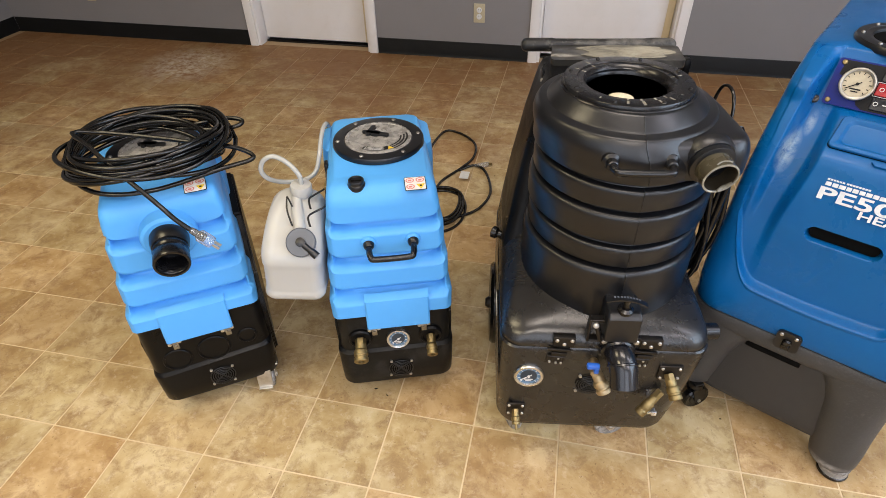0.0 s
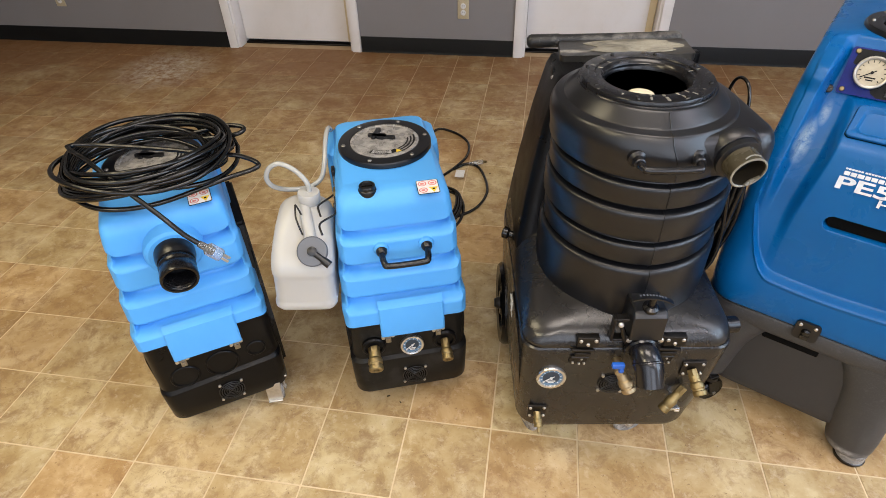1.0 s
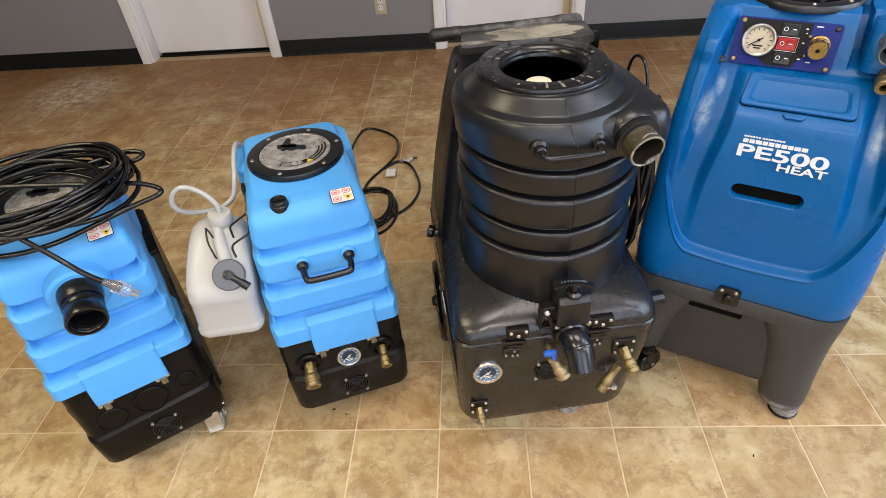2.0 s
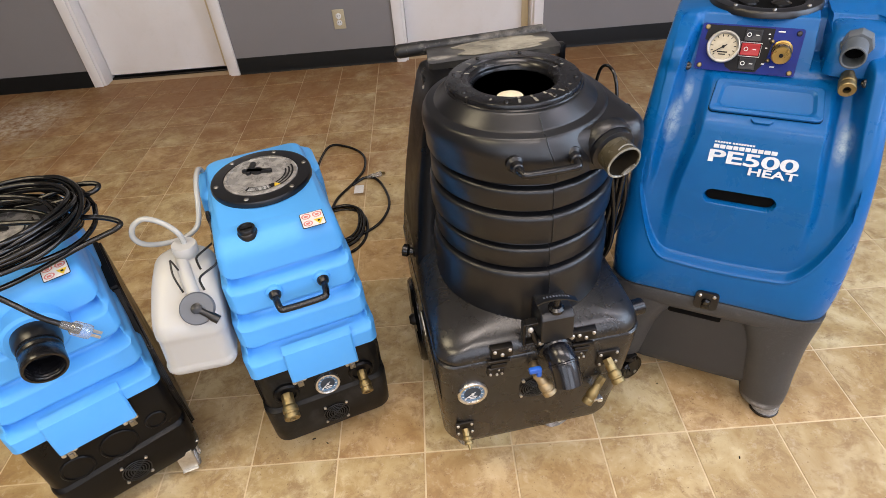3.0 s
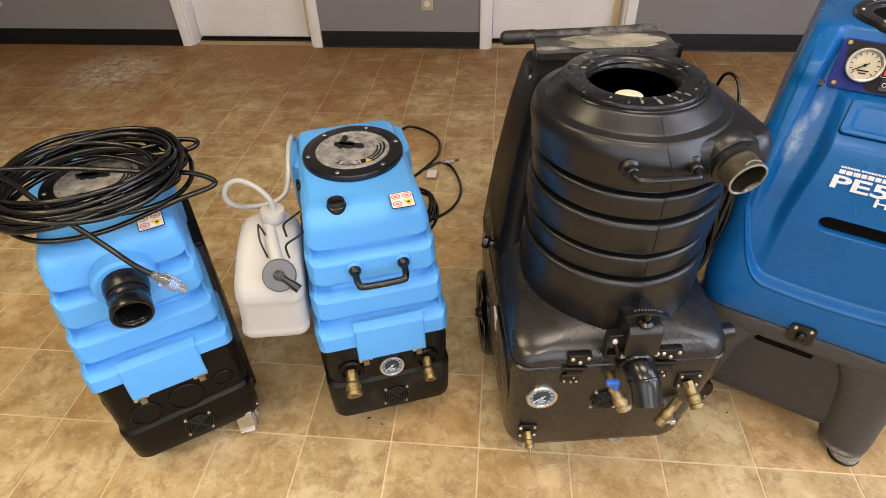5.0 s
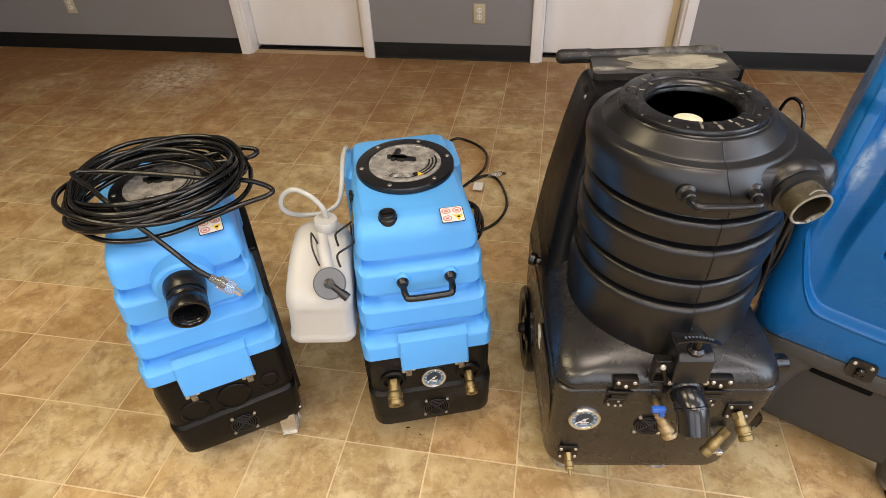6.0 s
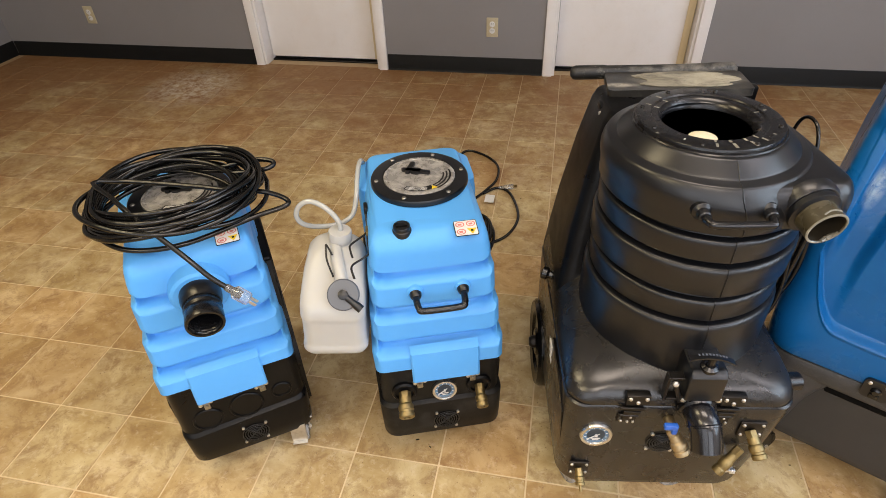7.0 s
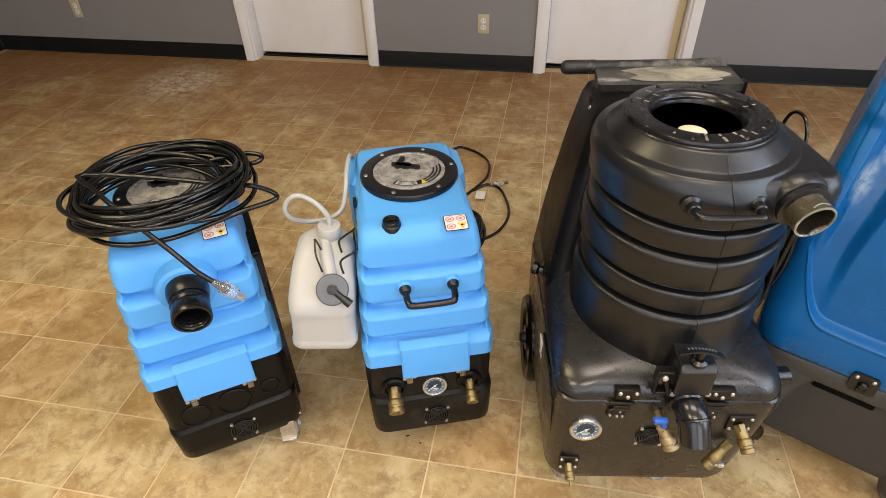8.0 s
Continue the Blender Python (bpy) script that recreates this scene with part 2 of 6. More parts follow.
GREYCAP = plastic("grey_cap", (0.085, 0.095, 0.115), (0.15, 0.16, 0.18), 0.45, 0.5, 300.0, 0.1)
LIDGREY = plastic("dusty_clear_lid", (0.20, 0.195, 0.19), (0.62, 0.60, 0.57), 0.3, 1.2, 200.0, 0.05, 0.6, 40.0)
PVC = plastic("grey_pvc", (0.075, 0.09, 0.105), (0.30, 0.31, 0.31), 0.45, 0.4)
HDPE = plastic("natural_white_polyethylene", (0.425, 0.425, 0.415), (0.39, 0.38, 0.35), 0.40, 0.25, 300.0, 0.05)
HDPE.node_tree.nodes["Principled BSDF"].inputs["Subsurface Weight"].default_value = 0.35
HDPE.node_tree.nodes["Principled BSDF"].inputs["Subsurface Radius"].default_value = (0.03, 0.027, 0.02)
TUBE = plastic("cloudy_vinyl_tube", (0.50, 0.51, 0.49), (0.58, 0.58, 0.54), 0.22, 0.3)
TUBE.node_tree.nodes["Principled BSDF"].inputs["Transmission Weight"].default_value = 0.3
CLEAR = plastic("clear_plug_shell", (0.75, 0.76, 0.76), (0.9, 0.9, 0.9), 0.14, 0.6, 200.0, 0.05)
CLEAR.node_tree.nodes["Principled BSDF"].inputs["Transmission Weight"].default_value = 0.85
BRASS = metal("brass", (0.31, 0.24, 0.115), 0.46, (0.13, 0.10, 0.055), 0.7)
GOLD = metal("polished_brass", (0.46, 0.32, 0.11), 0.26, (0.22, 0.15, 0.06), 0.35)
STEEL = metal("zinc_steel", (0.62, 0.61, 0.59), 0.4, (0.25, 0.22, 0.18), 0.5)
CHROME = metal("chrome", (0.72, 0.72, 0.72), 0.26, (0.4, 0.4, 0.4), 0.2)
DULLCHROME = metal("dull_chrome", (0.36, 0.35, 0.32), 0.36, (0.15, 0.13, 0.10), 0.5)
DARKSTEEL = metal("dark_steel", (0.045, 0.043, 0.042), 0.38, (0.05, 0.04, 0.03), 0.5)
WIRE = plastic("black_coated_wire", (0.012, 0.012, 0.012), (0.04, 0.04, 0.04), 0.35, 0.2)
DIAL = plain("dial_cream", (0.44, 0.39, 0.28), 0.35)
DIALBLUE = plain("dial_blue", (0.10, 0.19, 0.30), 0.3)
DIALDARK = plain("dial_dark_centre", (0.02, 0.035, 0.055), 0.3)
WORN = plastic("pale_worn_rim", (0.17, 0.16, 0.13), (0.60, 0.57, 0.46), 0.45, 1.5, 200.0, 0.2, 0.5, 22.0)
SMEARED = plastic("smeared_olive_pipe", (0.045, 0.038, 0.022), (0.30, 0.27, 0.18), 0.30, 0.8, 200.0, 0.1, 0.6, 16.0)
INK = plain("black_ink", (0.007, 0.007, 0.008), 0.6, 0.2)
PRINT = plain("white_print", (0.70, 0.70, 0.70), 0.4)
PANELBLUE = plain("panel_blue", (0.003, 0.014, 0.165), 0.35, 0.18)
RED = plain("red_switch", (0.36, 0.008, 0.010), 0.3)
YELLOW = plain("yellow_print", (0.72, 0.52, 0.03), 0.4)
PINK = plain("red_print", (0.62, 0.20, 0.18), 0.45)
VALVEBLUE = plain("blue_valve", (0.02, 0.12, 0.55), 0.35)
OUTLET = plain("ivory_outlet", (0.50, 0.43, 0.29), 0.4)
# near-black that paints in the shade inside gaps, slots, bores and openings
GAP_SHADE = plain("gap_shade_black", (0.004, 0.004, 0.004), 0.8, 0.05)
LETTER = plain("silver_white_lettering", (0.62, 0.66, 0.70), 0.35)
MUD = plastic("mud_smeared_black_cover", (0.020, 0.019, 0.017), (0.16, 0.15, 0.13), 0.42, 0.7, 150.0, 0.4, 0.35, 14.0)
scuff(MUD, [((0.060, 0.550, 0.868), (0.14, 0.060, 0.12)), ((-0.10, 0.51, 0.868), (0.05, 0.020, 0.12))], (0.42, 0.39, 0.33))


def mud_film(name):
    """Dried pale mud wiped out in long streaks, with dark scrapes through it."""
    m, nt, bsdf, links = nodes_of(name)
    mp = nt.nodes.new("ShaderNodeMapping")
    mp.inputs["Scale"].default_value, mp.inputs["Rotation"].default_value = (8.0, 19.0, 14.0), (0, 0, radians(-16))
    links.new(object_coord(nt), mp.inputs["Vector"])
    streaks = noise_node(nt, mp.outputs[0], 1.0, 7.0, 0.68, 0.9)
    crumbs = noise_node(nt, object_coord(nt), 130.0, 5.0, 0.7)
    col = ramp_node(nt, streaks, [(0.30, (0.050, 0.047, 0.038)), (0.42, (0.20, 0.185, 0.145)), (0.54, (0.31, 0.29, 0.23)), (0.70, (0.42, 0.39, 0.31))])
    pits = ramp_node(nt, crumbs, [(0.56, (0, 0, 0)), (0.70, (0.7, 0.7, 0.7))])
    links.new(mix_node(nt, pits, col, (0.10, 0.092, 0.075)), bsdf.inputs["Base Color"])
    bsdf.inputs["Roughness"].default_value = 0.6
    bsdf.inputs["Specular IOR Level"].default_value = 0.3
    bump(nt, streaks, 0.5, 0.002, bsdf)
    return m


DRYMUD = mud_film("pale_dried_mud")
SLUDGE = plastic("dried_mud_on_black", (0.012, 0.012, 0.012), (0.30, 0.28, 0.25), 0.5, 1.6, 150.0, 0.4, 0.4, 10.0)
# colour of the floor crumbs, also of the shade painted into the drum's port
DIRT_AND_SHADE = plain("dark_dirt_and_bore_shade", (0.02, 0.016, 0.010), 0.9, 0.1)
FLOAT = plain("cream_foam_float", (0.72, 0.64, 0.46), 0.7)
GLASS_M, gnt, gb, gl = nodes_of("window_glass")
gb.inputs["Transmission Weight"].default_value = 1.0
gb.inputs["Roughness"].default_value = 0.02
gb.inputs["IOR"].default_value = 1.45

# ---- mesh helpers ----


def part(name, bm, material, parent=None, label="", smooth=35.0):
    """Links a bmesh as one mesh object under a thing or a part."""
    me = bpy.data.meshes.new(name)
    bmesh.ops.recalc_face_normals(bm, faces=bm.faces)
    if smooth:
        for f in bm.faces:
            f.smooth = True
        lim = radians(smooth)
        for e in bm.edges:
            if len(e.link_faces) == 2 and e.calc_face_angle(0) > lim:
                e.smooth = False
    bm.to_mesh(me)
    bm.free()
    me.materials.append(material)
    ob = new(name, me)
    if parent is not None:
        ob.parent = parent
    if label:
        ob["label"] = label
    return ob


def thing(name, m, label, category, group="", kind=""):
    ob = new(name)
    ob.empty_display_size = 0.1
    ob.matrix_world = m
    return tagged(ob, label, category, group, kind)


def smoothstep(a, b, x):
    t = max(0.0, min(1.0, (x - a) / (b - a)))
    return t * t * (3 - 2 * t)


@functools.lru_cache(maxsize=None)
def soft_table(x, rows, width=0.012):
    """Like table, with the corners rounded over the width."""
    return sum(table(x + width * d, rows) for d in (-1, -0.66, -0.33, 0, 0.33, 0.66, 1)) / 7


def table(x, rows):
    """Linear interpolation in rows of (x, y)."""
    return float(np.interp(x, [r[0] for r in rows], [r[1] for r in rows]))


def rrect(x0, x1, y0, y1, r, z, n=5):
    """A rounded rectangle as a ring of points, from the front edge's right end round."""
    r = min(r, (x1 - x0) / 2 - 1e-4, (y1 - y0) / 2 - 1e-4)
    out = []
    for cx, cy, a0 in ((x1 - r, y0 + r, -90), (x1 - r, y1 - r, 0), (x0 + r, y1 - r, 90), (x0 + r, y0 + r, 180)):
        for k in range(n + 1):
            a = radians(a0 + 90 * k / n)
            out.append(Vector((cx + r * math.cos(a), cy + r * math.sin(a), z)))
    return out


def loft(bm, rings, caps=(True, True), closed=True):
    rows = [[bm.verts.new(p) for p in ring] for ring in rings]
    for a, b in zip(rows, rows[1:]):
        n = len(a)
        for k in range(n if closed else n - 1):
            bm.faces.new((a[k], a[(k + 1) % n], b[(k + 1) % n], b[k]))
    if caps[0]:
        bm.faces.new(rows[0][::-1])
    if caps[1]:
        bm.faces.new(rows[-1])
    return rows


def axis_matrix(p0, p1):
    p0, p1 = Vector(p0), Vector(p1)
    return Matrix.Translation(p0) @ (p1 - p0).to_track_quat("Z", "Y").to_matrix().to_4x4(), (p1 - p0).length


def lathe(bm, p0, p1, profile, seg=28, caps=(True, True)):
    """Turns a profile of (radius, share of the way from p0 to p1) about the line p0 to p1."""
    m, length = axis_matrix(p0, p1)
    rings = []
    for r, s in profile:
        rings.append([m @ Vector((r * math.cos(2 * math.pi * k / seg), r * math.sin(2 * math.pi * k / seg), s * length)) for k in range(seg)])
    loft(bm, rings, caps)


def rod(bm, p0, p1, r, seg=20, edge=0.0):
    length = (Vector(p1) - Vector(p0)).length
    e = min(edge, r * 0.45, length * 0.45)
    if e > 0:
        lathe(bm, p0, p1, [(r - e, 0), (r - e * 0.3, e * 0.3 / length), (r, e / length), (r, 1 - e / length), (r - e * 0.3, 1 - e * 0.3 / length), (r - e, 1)], seg)
    else:
        lathe(bm, p0, p1, [(r, 0), (r, 1)], seg)


def pipe_ring(bm, p0, p1, r_out, r_in, seg=28, edge=0.002, floor_at=0.15):
    """An open pipe from p0 to its open end p1, hollow down to floor_at."""
    length = (Vector(p1) - Vector(p0)).length
    e = edge / length
    lathe(bm, p0, p1, [(r_out, 0), (r_out, 1 - e), (r_out - edge, 1), (r_in + edge, 1), (r_in, 1 - e), (r_in, floor_at)], seg)


def box(bm, x0, x1, y0, y1, z0, z1, bevel=0.0, segs=2, m=None):
    made = bmesh.ops.create_cube(bm, size=1.0)["verts"]
    for v in made:
        v.co = Vector((x0 + (v.co.x + 0.5) * (x1 - x0), y0 + (v.co.y + 0.5) * (y1 - y0), z0 + (v.co.z + 0.5) * (z1 - z0)))
    if bevel:
        edges = list({e for v in made for e in v.link_edges})
        res = bmesh.ops.bevel(bm, geom=edges, offset=bevel, segments=segs, affect="EDGES", profile=0.5)
        made = list({v for f in res["faces"] for v in f.verts} | {v for v in made if v.is_valid})
    if m is not None:
        for v in made:
            v.co = m @ v.co
    return made


def smooth_path(points, per=6, closed=False):
    """A Catmull-Rom line through the points."""
    pts = [Vector(p) for p in points]
    n = len(pts)
    out = []
    for k in range(n if closed else n - 1):
        p = [pts[(k + j) % n] if closed else pts[max(0, min(n - 1, k + j))] for j in (-1, 0, 1, 2)]
        for s in range(per):
            t = s / per
            out.append(0.5 * ((2 * p[1]) + (p[2] - p[0]) * t + (2 * p[0] - 5 * p[1] + 4 * p[2] - p[3]) * t * t + (3 * p[1] - p[0] - 3 * p[2] + p[3]) * t ** 3))
    if not closed:
        out.append(pts[-1])
    return out


def tube(bm, pts, r, seg=10, closed=False):
    """A round tube along a line, with a frame carried from point to point."""
    n = len(pts)
    rings = []
    up = Vector((0.13, 0.21, 0.97)).normalized()
    for k in range(n):
        a, b = (pts[k - 1], pts[(k + 1) % n]) if closed else (pts[max(0, k - 1)], pts[min(n - 1, k + 1)])
        t = (b - a).normalized()
        side = t.cross(up)
        if side.length < 1e-4:
            side = t.cross(Vector((1, 0, 0)))
        side.normalize()
        up = side.cross(t).normalized()
        rings.append([pts[k] + r * (math.cos(2 * math.pi * j / seg) * side + math.sin(2 * math.pi * j / seg) * up) for j in range(seg)])
    if closed:
        rings.append(rings[0])
    loft(bm, rings, (not closed, not closed))


def tube_part(name, points, r, material, parent=None, label="", per=6, seg=10):
    bm = bmesh.new()
    tube(bm, smooth_path(points, per), r, seg)
    return part(name, bm, material, parent, label, 60)


def letters(name, body, size, m, material, parent, wide=1.0, bold=0.0, align="LEFT", depth=0.0006):
    """Lettering in the built-in font, turned into a mesh."""
    cu = bpy.data.curves.new(name, "FONT")
    cu.body, cu.size, cu.offset, cu.extrude, cu.align_x = body, size, bold, depth, align
    tmp = new(name, cu)
    me = bpy.data.meshes.new_from_object(tmp.evaluated_get(bpy.context.evaluated_depsgraph_get()))
    bpy.data.objects.remove(tmp)
    me.transform(m @ Matrix.Diagonal((wide, 1, 1, 1)))
    me.materials.clear()
    me.materials.append(material)
    ob = new(name, me)
    ob.parent = parent
    return ob

# ---- the room ----
XW, XE, YS, YN, HC = -3.95, 2.85, -3.0, 2.725, 2.7
T = 0.2286
D1, D2 = (-1.978, -1.162), (-0.058, 0.745)
DOOR_H = 2.03


def structure(name, bm, material, label, category):
    return tagged(part(name, bm, material, None, "", 30), label, category, "", "structure")


bm = bmesh.new()
box(bm, XW - 0.12, XE + 0.12, YS - 0.12, YN + 0.2, -0.12, 0.0)
floor = structure("floor", bm, GROUT, "tan slate-look vinyl floor with pale joints", "floor")

bm = bmesh.new()
for a, b in ((XW - 0.12, D1[0]), (D1[1], D2[0]), (D2[1], XE + 0.12)):
    box(bm, a, b, YN, YN + 0.14, 0, HC)
for a, b in (D1, D2):
    box(bm, a, b, YN, YN + 0.14, DOOR_H, HC)
structure("wall_north", bm, WALL, "grey painted wall with two doorways", "wall")
bm = bmesh.new()
box(bm, XW - 0.12, XW, YS, YN, 0, HC)
structure("wall_west", bm, WALL, "plain grey painted side wall", "wall")
bm = bmesh.new()
box(bm, XE, XE + 0.12, YS, YN, 0, 0.30)
structure("wall_east", bm, WALL, "low grey painted wall under a white one", "wall")
bm = bmesh.new()
SIDE_WIN = (-1.55, 0.55, 0.86, 2.38)
box(bm, XE + 0.012, XE + 0.12, YS, SIDE_WIN[0], 0.30, HC)
box(bm, XE + 0.012, XE + 0.12, SIDE_WIN[1], YN, 0.30, HC)
box(bm, XE + 0.012, XE + 0.12, SIDE_WIN[0], SIDE_WIN[1], 0.30, SIDE_WIN[2])
box(bm, XE + 0.012, XE + 0.12, SIDE_WIN[0], SIDE_WIN[1], SIDE_WIN[3], HC)
structure("wall_east_upper", bm, WHITE, "white painted upper side wall", "wall")
bm = bmesh.new()
WINS = [(-3.55, -1.65), (-1.45, 0.45), (0.65, 2.55)]
edges = [XW - 0.12] + [v for w in WINS for v in w] + [XE + 0.12]
for a, b in zip(edges[::2], edges[1::2]):
    box(bm, a, b, YS - 0.12, YS, 0, HC)
for a, b in WINS:
    box(bm, a, b, YS - 0.12, YS, 0, 0.5)
    box(bm, a, b, YS - 0.12, YS, 2.55, HC)
structure("wall_south", bm, WALL, "grey painted wall with three wide windows", "wall")
bm = bmesh.new()
box(bm, XW - 0.12, XE + 0.12, YS - 0.12, YN + 0.14, HC, HC + 0.1)
structure("ceiling", bm, CEIL, "plain off-white ceiling", "ceiling")


# unseen panel, added to stop sky light leaking under the doors
bm = bmesh.new()
box(bm, D1[0] - 0.3, D2[1] + 0.3, YN + 0.141, YN + 0.20, 0, HC)
structure("sky_block_behind_doors", bm, WALL, "plain grey panel added behind the doors against sky light", "wall")


# housing for one assumed ceiling light, never in view
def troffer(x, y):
    t = thing("assumed_ceiling_light", pose(x, y, HC), "flush white ceiling light panel, assumed, out of view", "ceiling light", "ceiling lights")
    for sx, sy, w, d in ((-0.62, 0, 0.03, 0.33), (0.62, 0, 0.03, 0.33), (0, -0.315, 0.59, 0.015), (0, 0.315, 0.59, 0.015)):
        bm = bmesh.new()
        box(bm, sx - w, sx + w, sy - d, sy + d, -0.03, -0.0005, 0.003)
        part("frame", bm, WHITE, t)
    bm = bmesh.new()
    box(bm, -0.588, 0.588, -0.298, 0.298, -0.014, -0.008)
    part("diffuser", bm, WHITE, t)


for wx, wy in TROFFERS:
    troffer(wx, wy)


def cove(name, p, q, inward):
    """A black rubber cove base along a wall, with a small toe at the floor."""
    bm = bmesh.new()
    p, q, n = Vector(p), Vector(q), Vector(inward)
    prof = [(0.0, 0.0), (0.012, 0.0), (0.009, 0.006), (0.0055, 0.016), (0.005, 0.098), (0.003, 0.102), (0.0, 0.102)]
    loft(bm, [[e + n * d + Vector((0, 0, z)) for d, z in prof] for e in (p, q)])
    return structure(name, bm, BASE, "black rubber cove base along the wall", "baseboard")


cove("baseboard", (XW + 0.013, YN, 0), (D1[0] - 0.058, YN, 0), (0, -1, 0))
cove("baseboard", (D1[1] + 0.058, YN, 0), (D2[0] - 0.058, YN, 0), (0, -1, 0))
cove("baseboard", (D2[1] + 0.058, YN, 0), (XE - 0.013, YN, 0), (0, -1, 0))
cove("baseboard", (XW, YS + 0.01, 0), (XW, YN, 0), (1, 0, 0))
cove("baseboard", (XE, YS + 0.01, 0), (XE, YN, 0), (-1, 0, 0))


def doorway(name, a, b):
    d = thing(name, pose((a + b) / 2, YN, 0), "closed white door in a white painted frame", "door", "doors in the back wall", "structure")
    w = (b - a) / 2
    for s in (-1, 1):
        bm = bmesh.new()
        x0, x1 = sorted((s * (w - 0.004), s * (w + 0.054)))
        box(bm, x0, x1, -0.018, 0.0, 0.0, DOOR_H + 0.054, 0.004)
        part("casing", bm, WHITE, d)
        bm = bmesh.new()
        x0, x1 = sorted((s * (w - 0.018), s * (w - 0.001)))
        box(bm, x0, x1, -0.001, 0.138, 0.0, DOOR_H - 0.001, 0.0015)
        part("jamb", bm, WHITE, d)
    bm = bmesh.new()
    box(bm, -w - 0.054, w + 0.054, -0.018, 0.0, DOOR_H + 0.0, DOOR_H + 0.058, 0.004)
    part("head_casing", bm, WHITE, d)
    bm = bmesh.new()
    box(bm, -w + 0.02, w - 0.02, 0.098, 0.135, 0.028, DOOR_H - 0.02, 0.002)
    slab = part("door_slab", bm, WHITE, d)
    # ivory-coloured strip along one edge of the slab
    bm = bmesh.new()
    box(bm, w - 0.062, w - 0.021, 0.0935, 0.0978, 0.03, DOOR_H - 0.02, 0.001)
    part("edge_strip", bm, IVORY, slab, "ivory-coloured edge strip")
    bm = bmesh.new()
    box(bm, -w + 0.018, w - 0.018, 0.085, 0.137, 0.0005, 0.012, 0.004)
    part("threshold", bm, DARKSTEEL, d, "dark metal threshold")
    bm = bmesh.new()
    rod(bm, (-w + 0.09, 0.098, 0.96), (-w + 0.09, 0.05, 0.96), 0.012, 16)
    lathe(bm, (-w + 0.09, 0.055, 0.96), (-w + 0.09, 0.0, 0.96), [(0.012, 0), (0.026, 0.3), (0.028, 0.7), (0.015, 1)], 20)
    part("door_knob", bm, STEEL, d)
    return d


doorway("door_1", *D1)
doorway("door_2", *D2)


def wall_outlet(x, z):
    o = thing("wall_outlet", pose(x, YN, z), "ivory duplex power outlet on the grey wall", "outlet", "wall outlets")
    bm = bmesh.new()
    box(bm, -0.035, 0.035, -0.007, -0.0005, -0.057, 0.057, 0.003, 3)
    plate = part("plate", bm, OUTLET, o)
    for s in (-1, 1):
        bm = bmesh.new()
        lathe(bm, (0, -0.0072, s * 0.0195), (0, -0.0105, s * 0.0195), [(0.0165, 0), (0.0165, 0.6), (0.0145, 1)], 20)
        r = part("receptacle", bm, PRINT, o)
        for dx in (-0.006, 0.006):
            bm = bmesh.new()
            box(bm, dx - 0.0013, dx + 0.0013, -0.0112, -0.0106, s * 0.0195 - 0.001, s * 0.0195 + 0.008)
            part("slot", bm, INK, r)
    bm = bmesh.new()
    rod(bm, (0, -0.007, 0), (0, -0.0085, 0), 0.003, 10)
    part("screw", bm, STEEL, o)


wall_outlet(-0.431, 0.287)
wall_outlet(-3.205, 0.300)

# ---- shared fittings ----


def caster(parent, x, y, top, r=0.032, turn=0.0, tyre=None, plate=1.0, fork=None):
    """A swivel caster: plate, fork and wheel, standing on the floor under a machine."""
    m = pose(x, y, 0, 0, 0, turn)
    bm = bmesh.new()
    box(bm, -0.03 * plate, 0.03 * plate, -0.026 * plate, 0.026 * plate, top - 0.006, top - 0.0005, 0.001, 1, m)
    lathe(bm, m @ Vector((0, 0, top - 0.006)), m @ Vector((0, 0, top - 0.018)), [(0.018, 0), (0.02, 1)], 16)
    for s in (-1, 1):
        ring = [m @ Vector((s * 0.0155 + d, p, z)) for d in (0.0,) for p, z in ((-0.018, top - 0.018), (0.018, top - 0.018), (0.026, r + 0.004), (0.014, r - 0.012), (0.004, r - 0.008))]
        ring2 = [v + (m.to_3x3() @ Vector((s * 0.003, 0, 0))) for v in ring]
        loft(bm, [ring, ring2])
    c = part("caster", bm, fork or STEEL, parent, "", 30)
    bm = bmesh.new()
    a, b = m @ Vector((-0.0125, 0.012, r)), m @ Vector((0.0125, 0.012, r))
    lathe(bm, a, b, [(r * 0.3, 0), (r * 0.55, 0.02), (r * 0.6, 0.12), (r * 0.9, 0.05), (r, 0.25), (r, 0.75), (r * 0.9, 0.95), (r * 0.6, 0.88), (r * 0.55, 0.98), (r * 0.3, 1)], 26)
    part("wheel", bm, tyre or RUBBER, c)
    bm = bmesh.new()
    rod(bm, m @ Vector((-0.021, 0.012, r)), m @ Vector((0.021, 0.012, r)), 0.005, 10)
    part("axle", bm, STEEL, c)
    return c


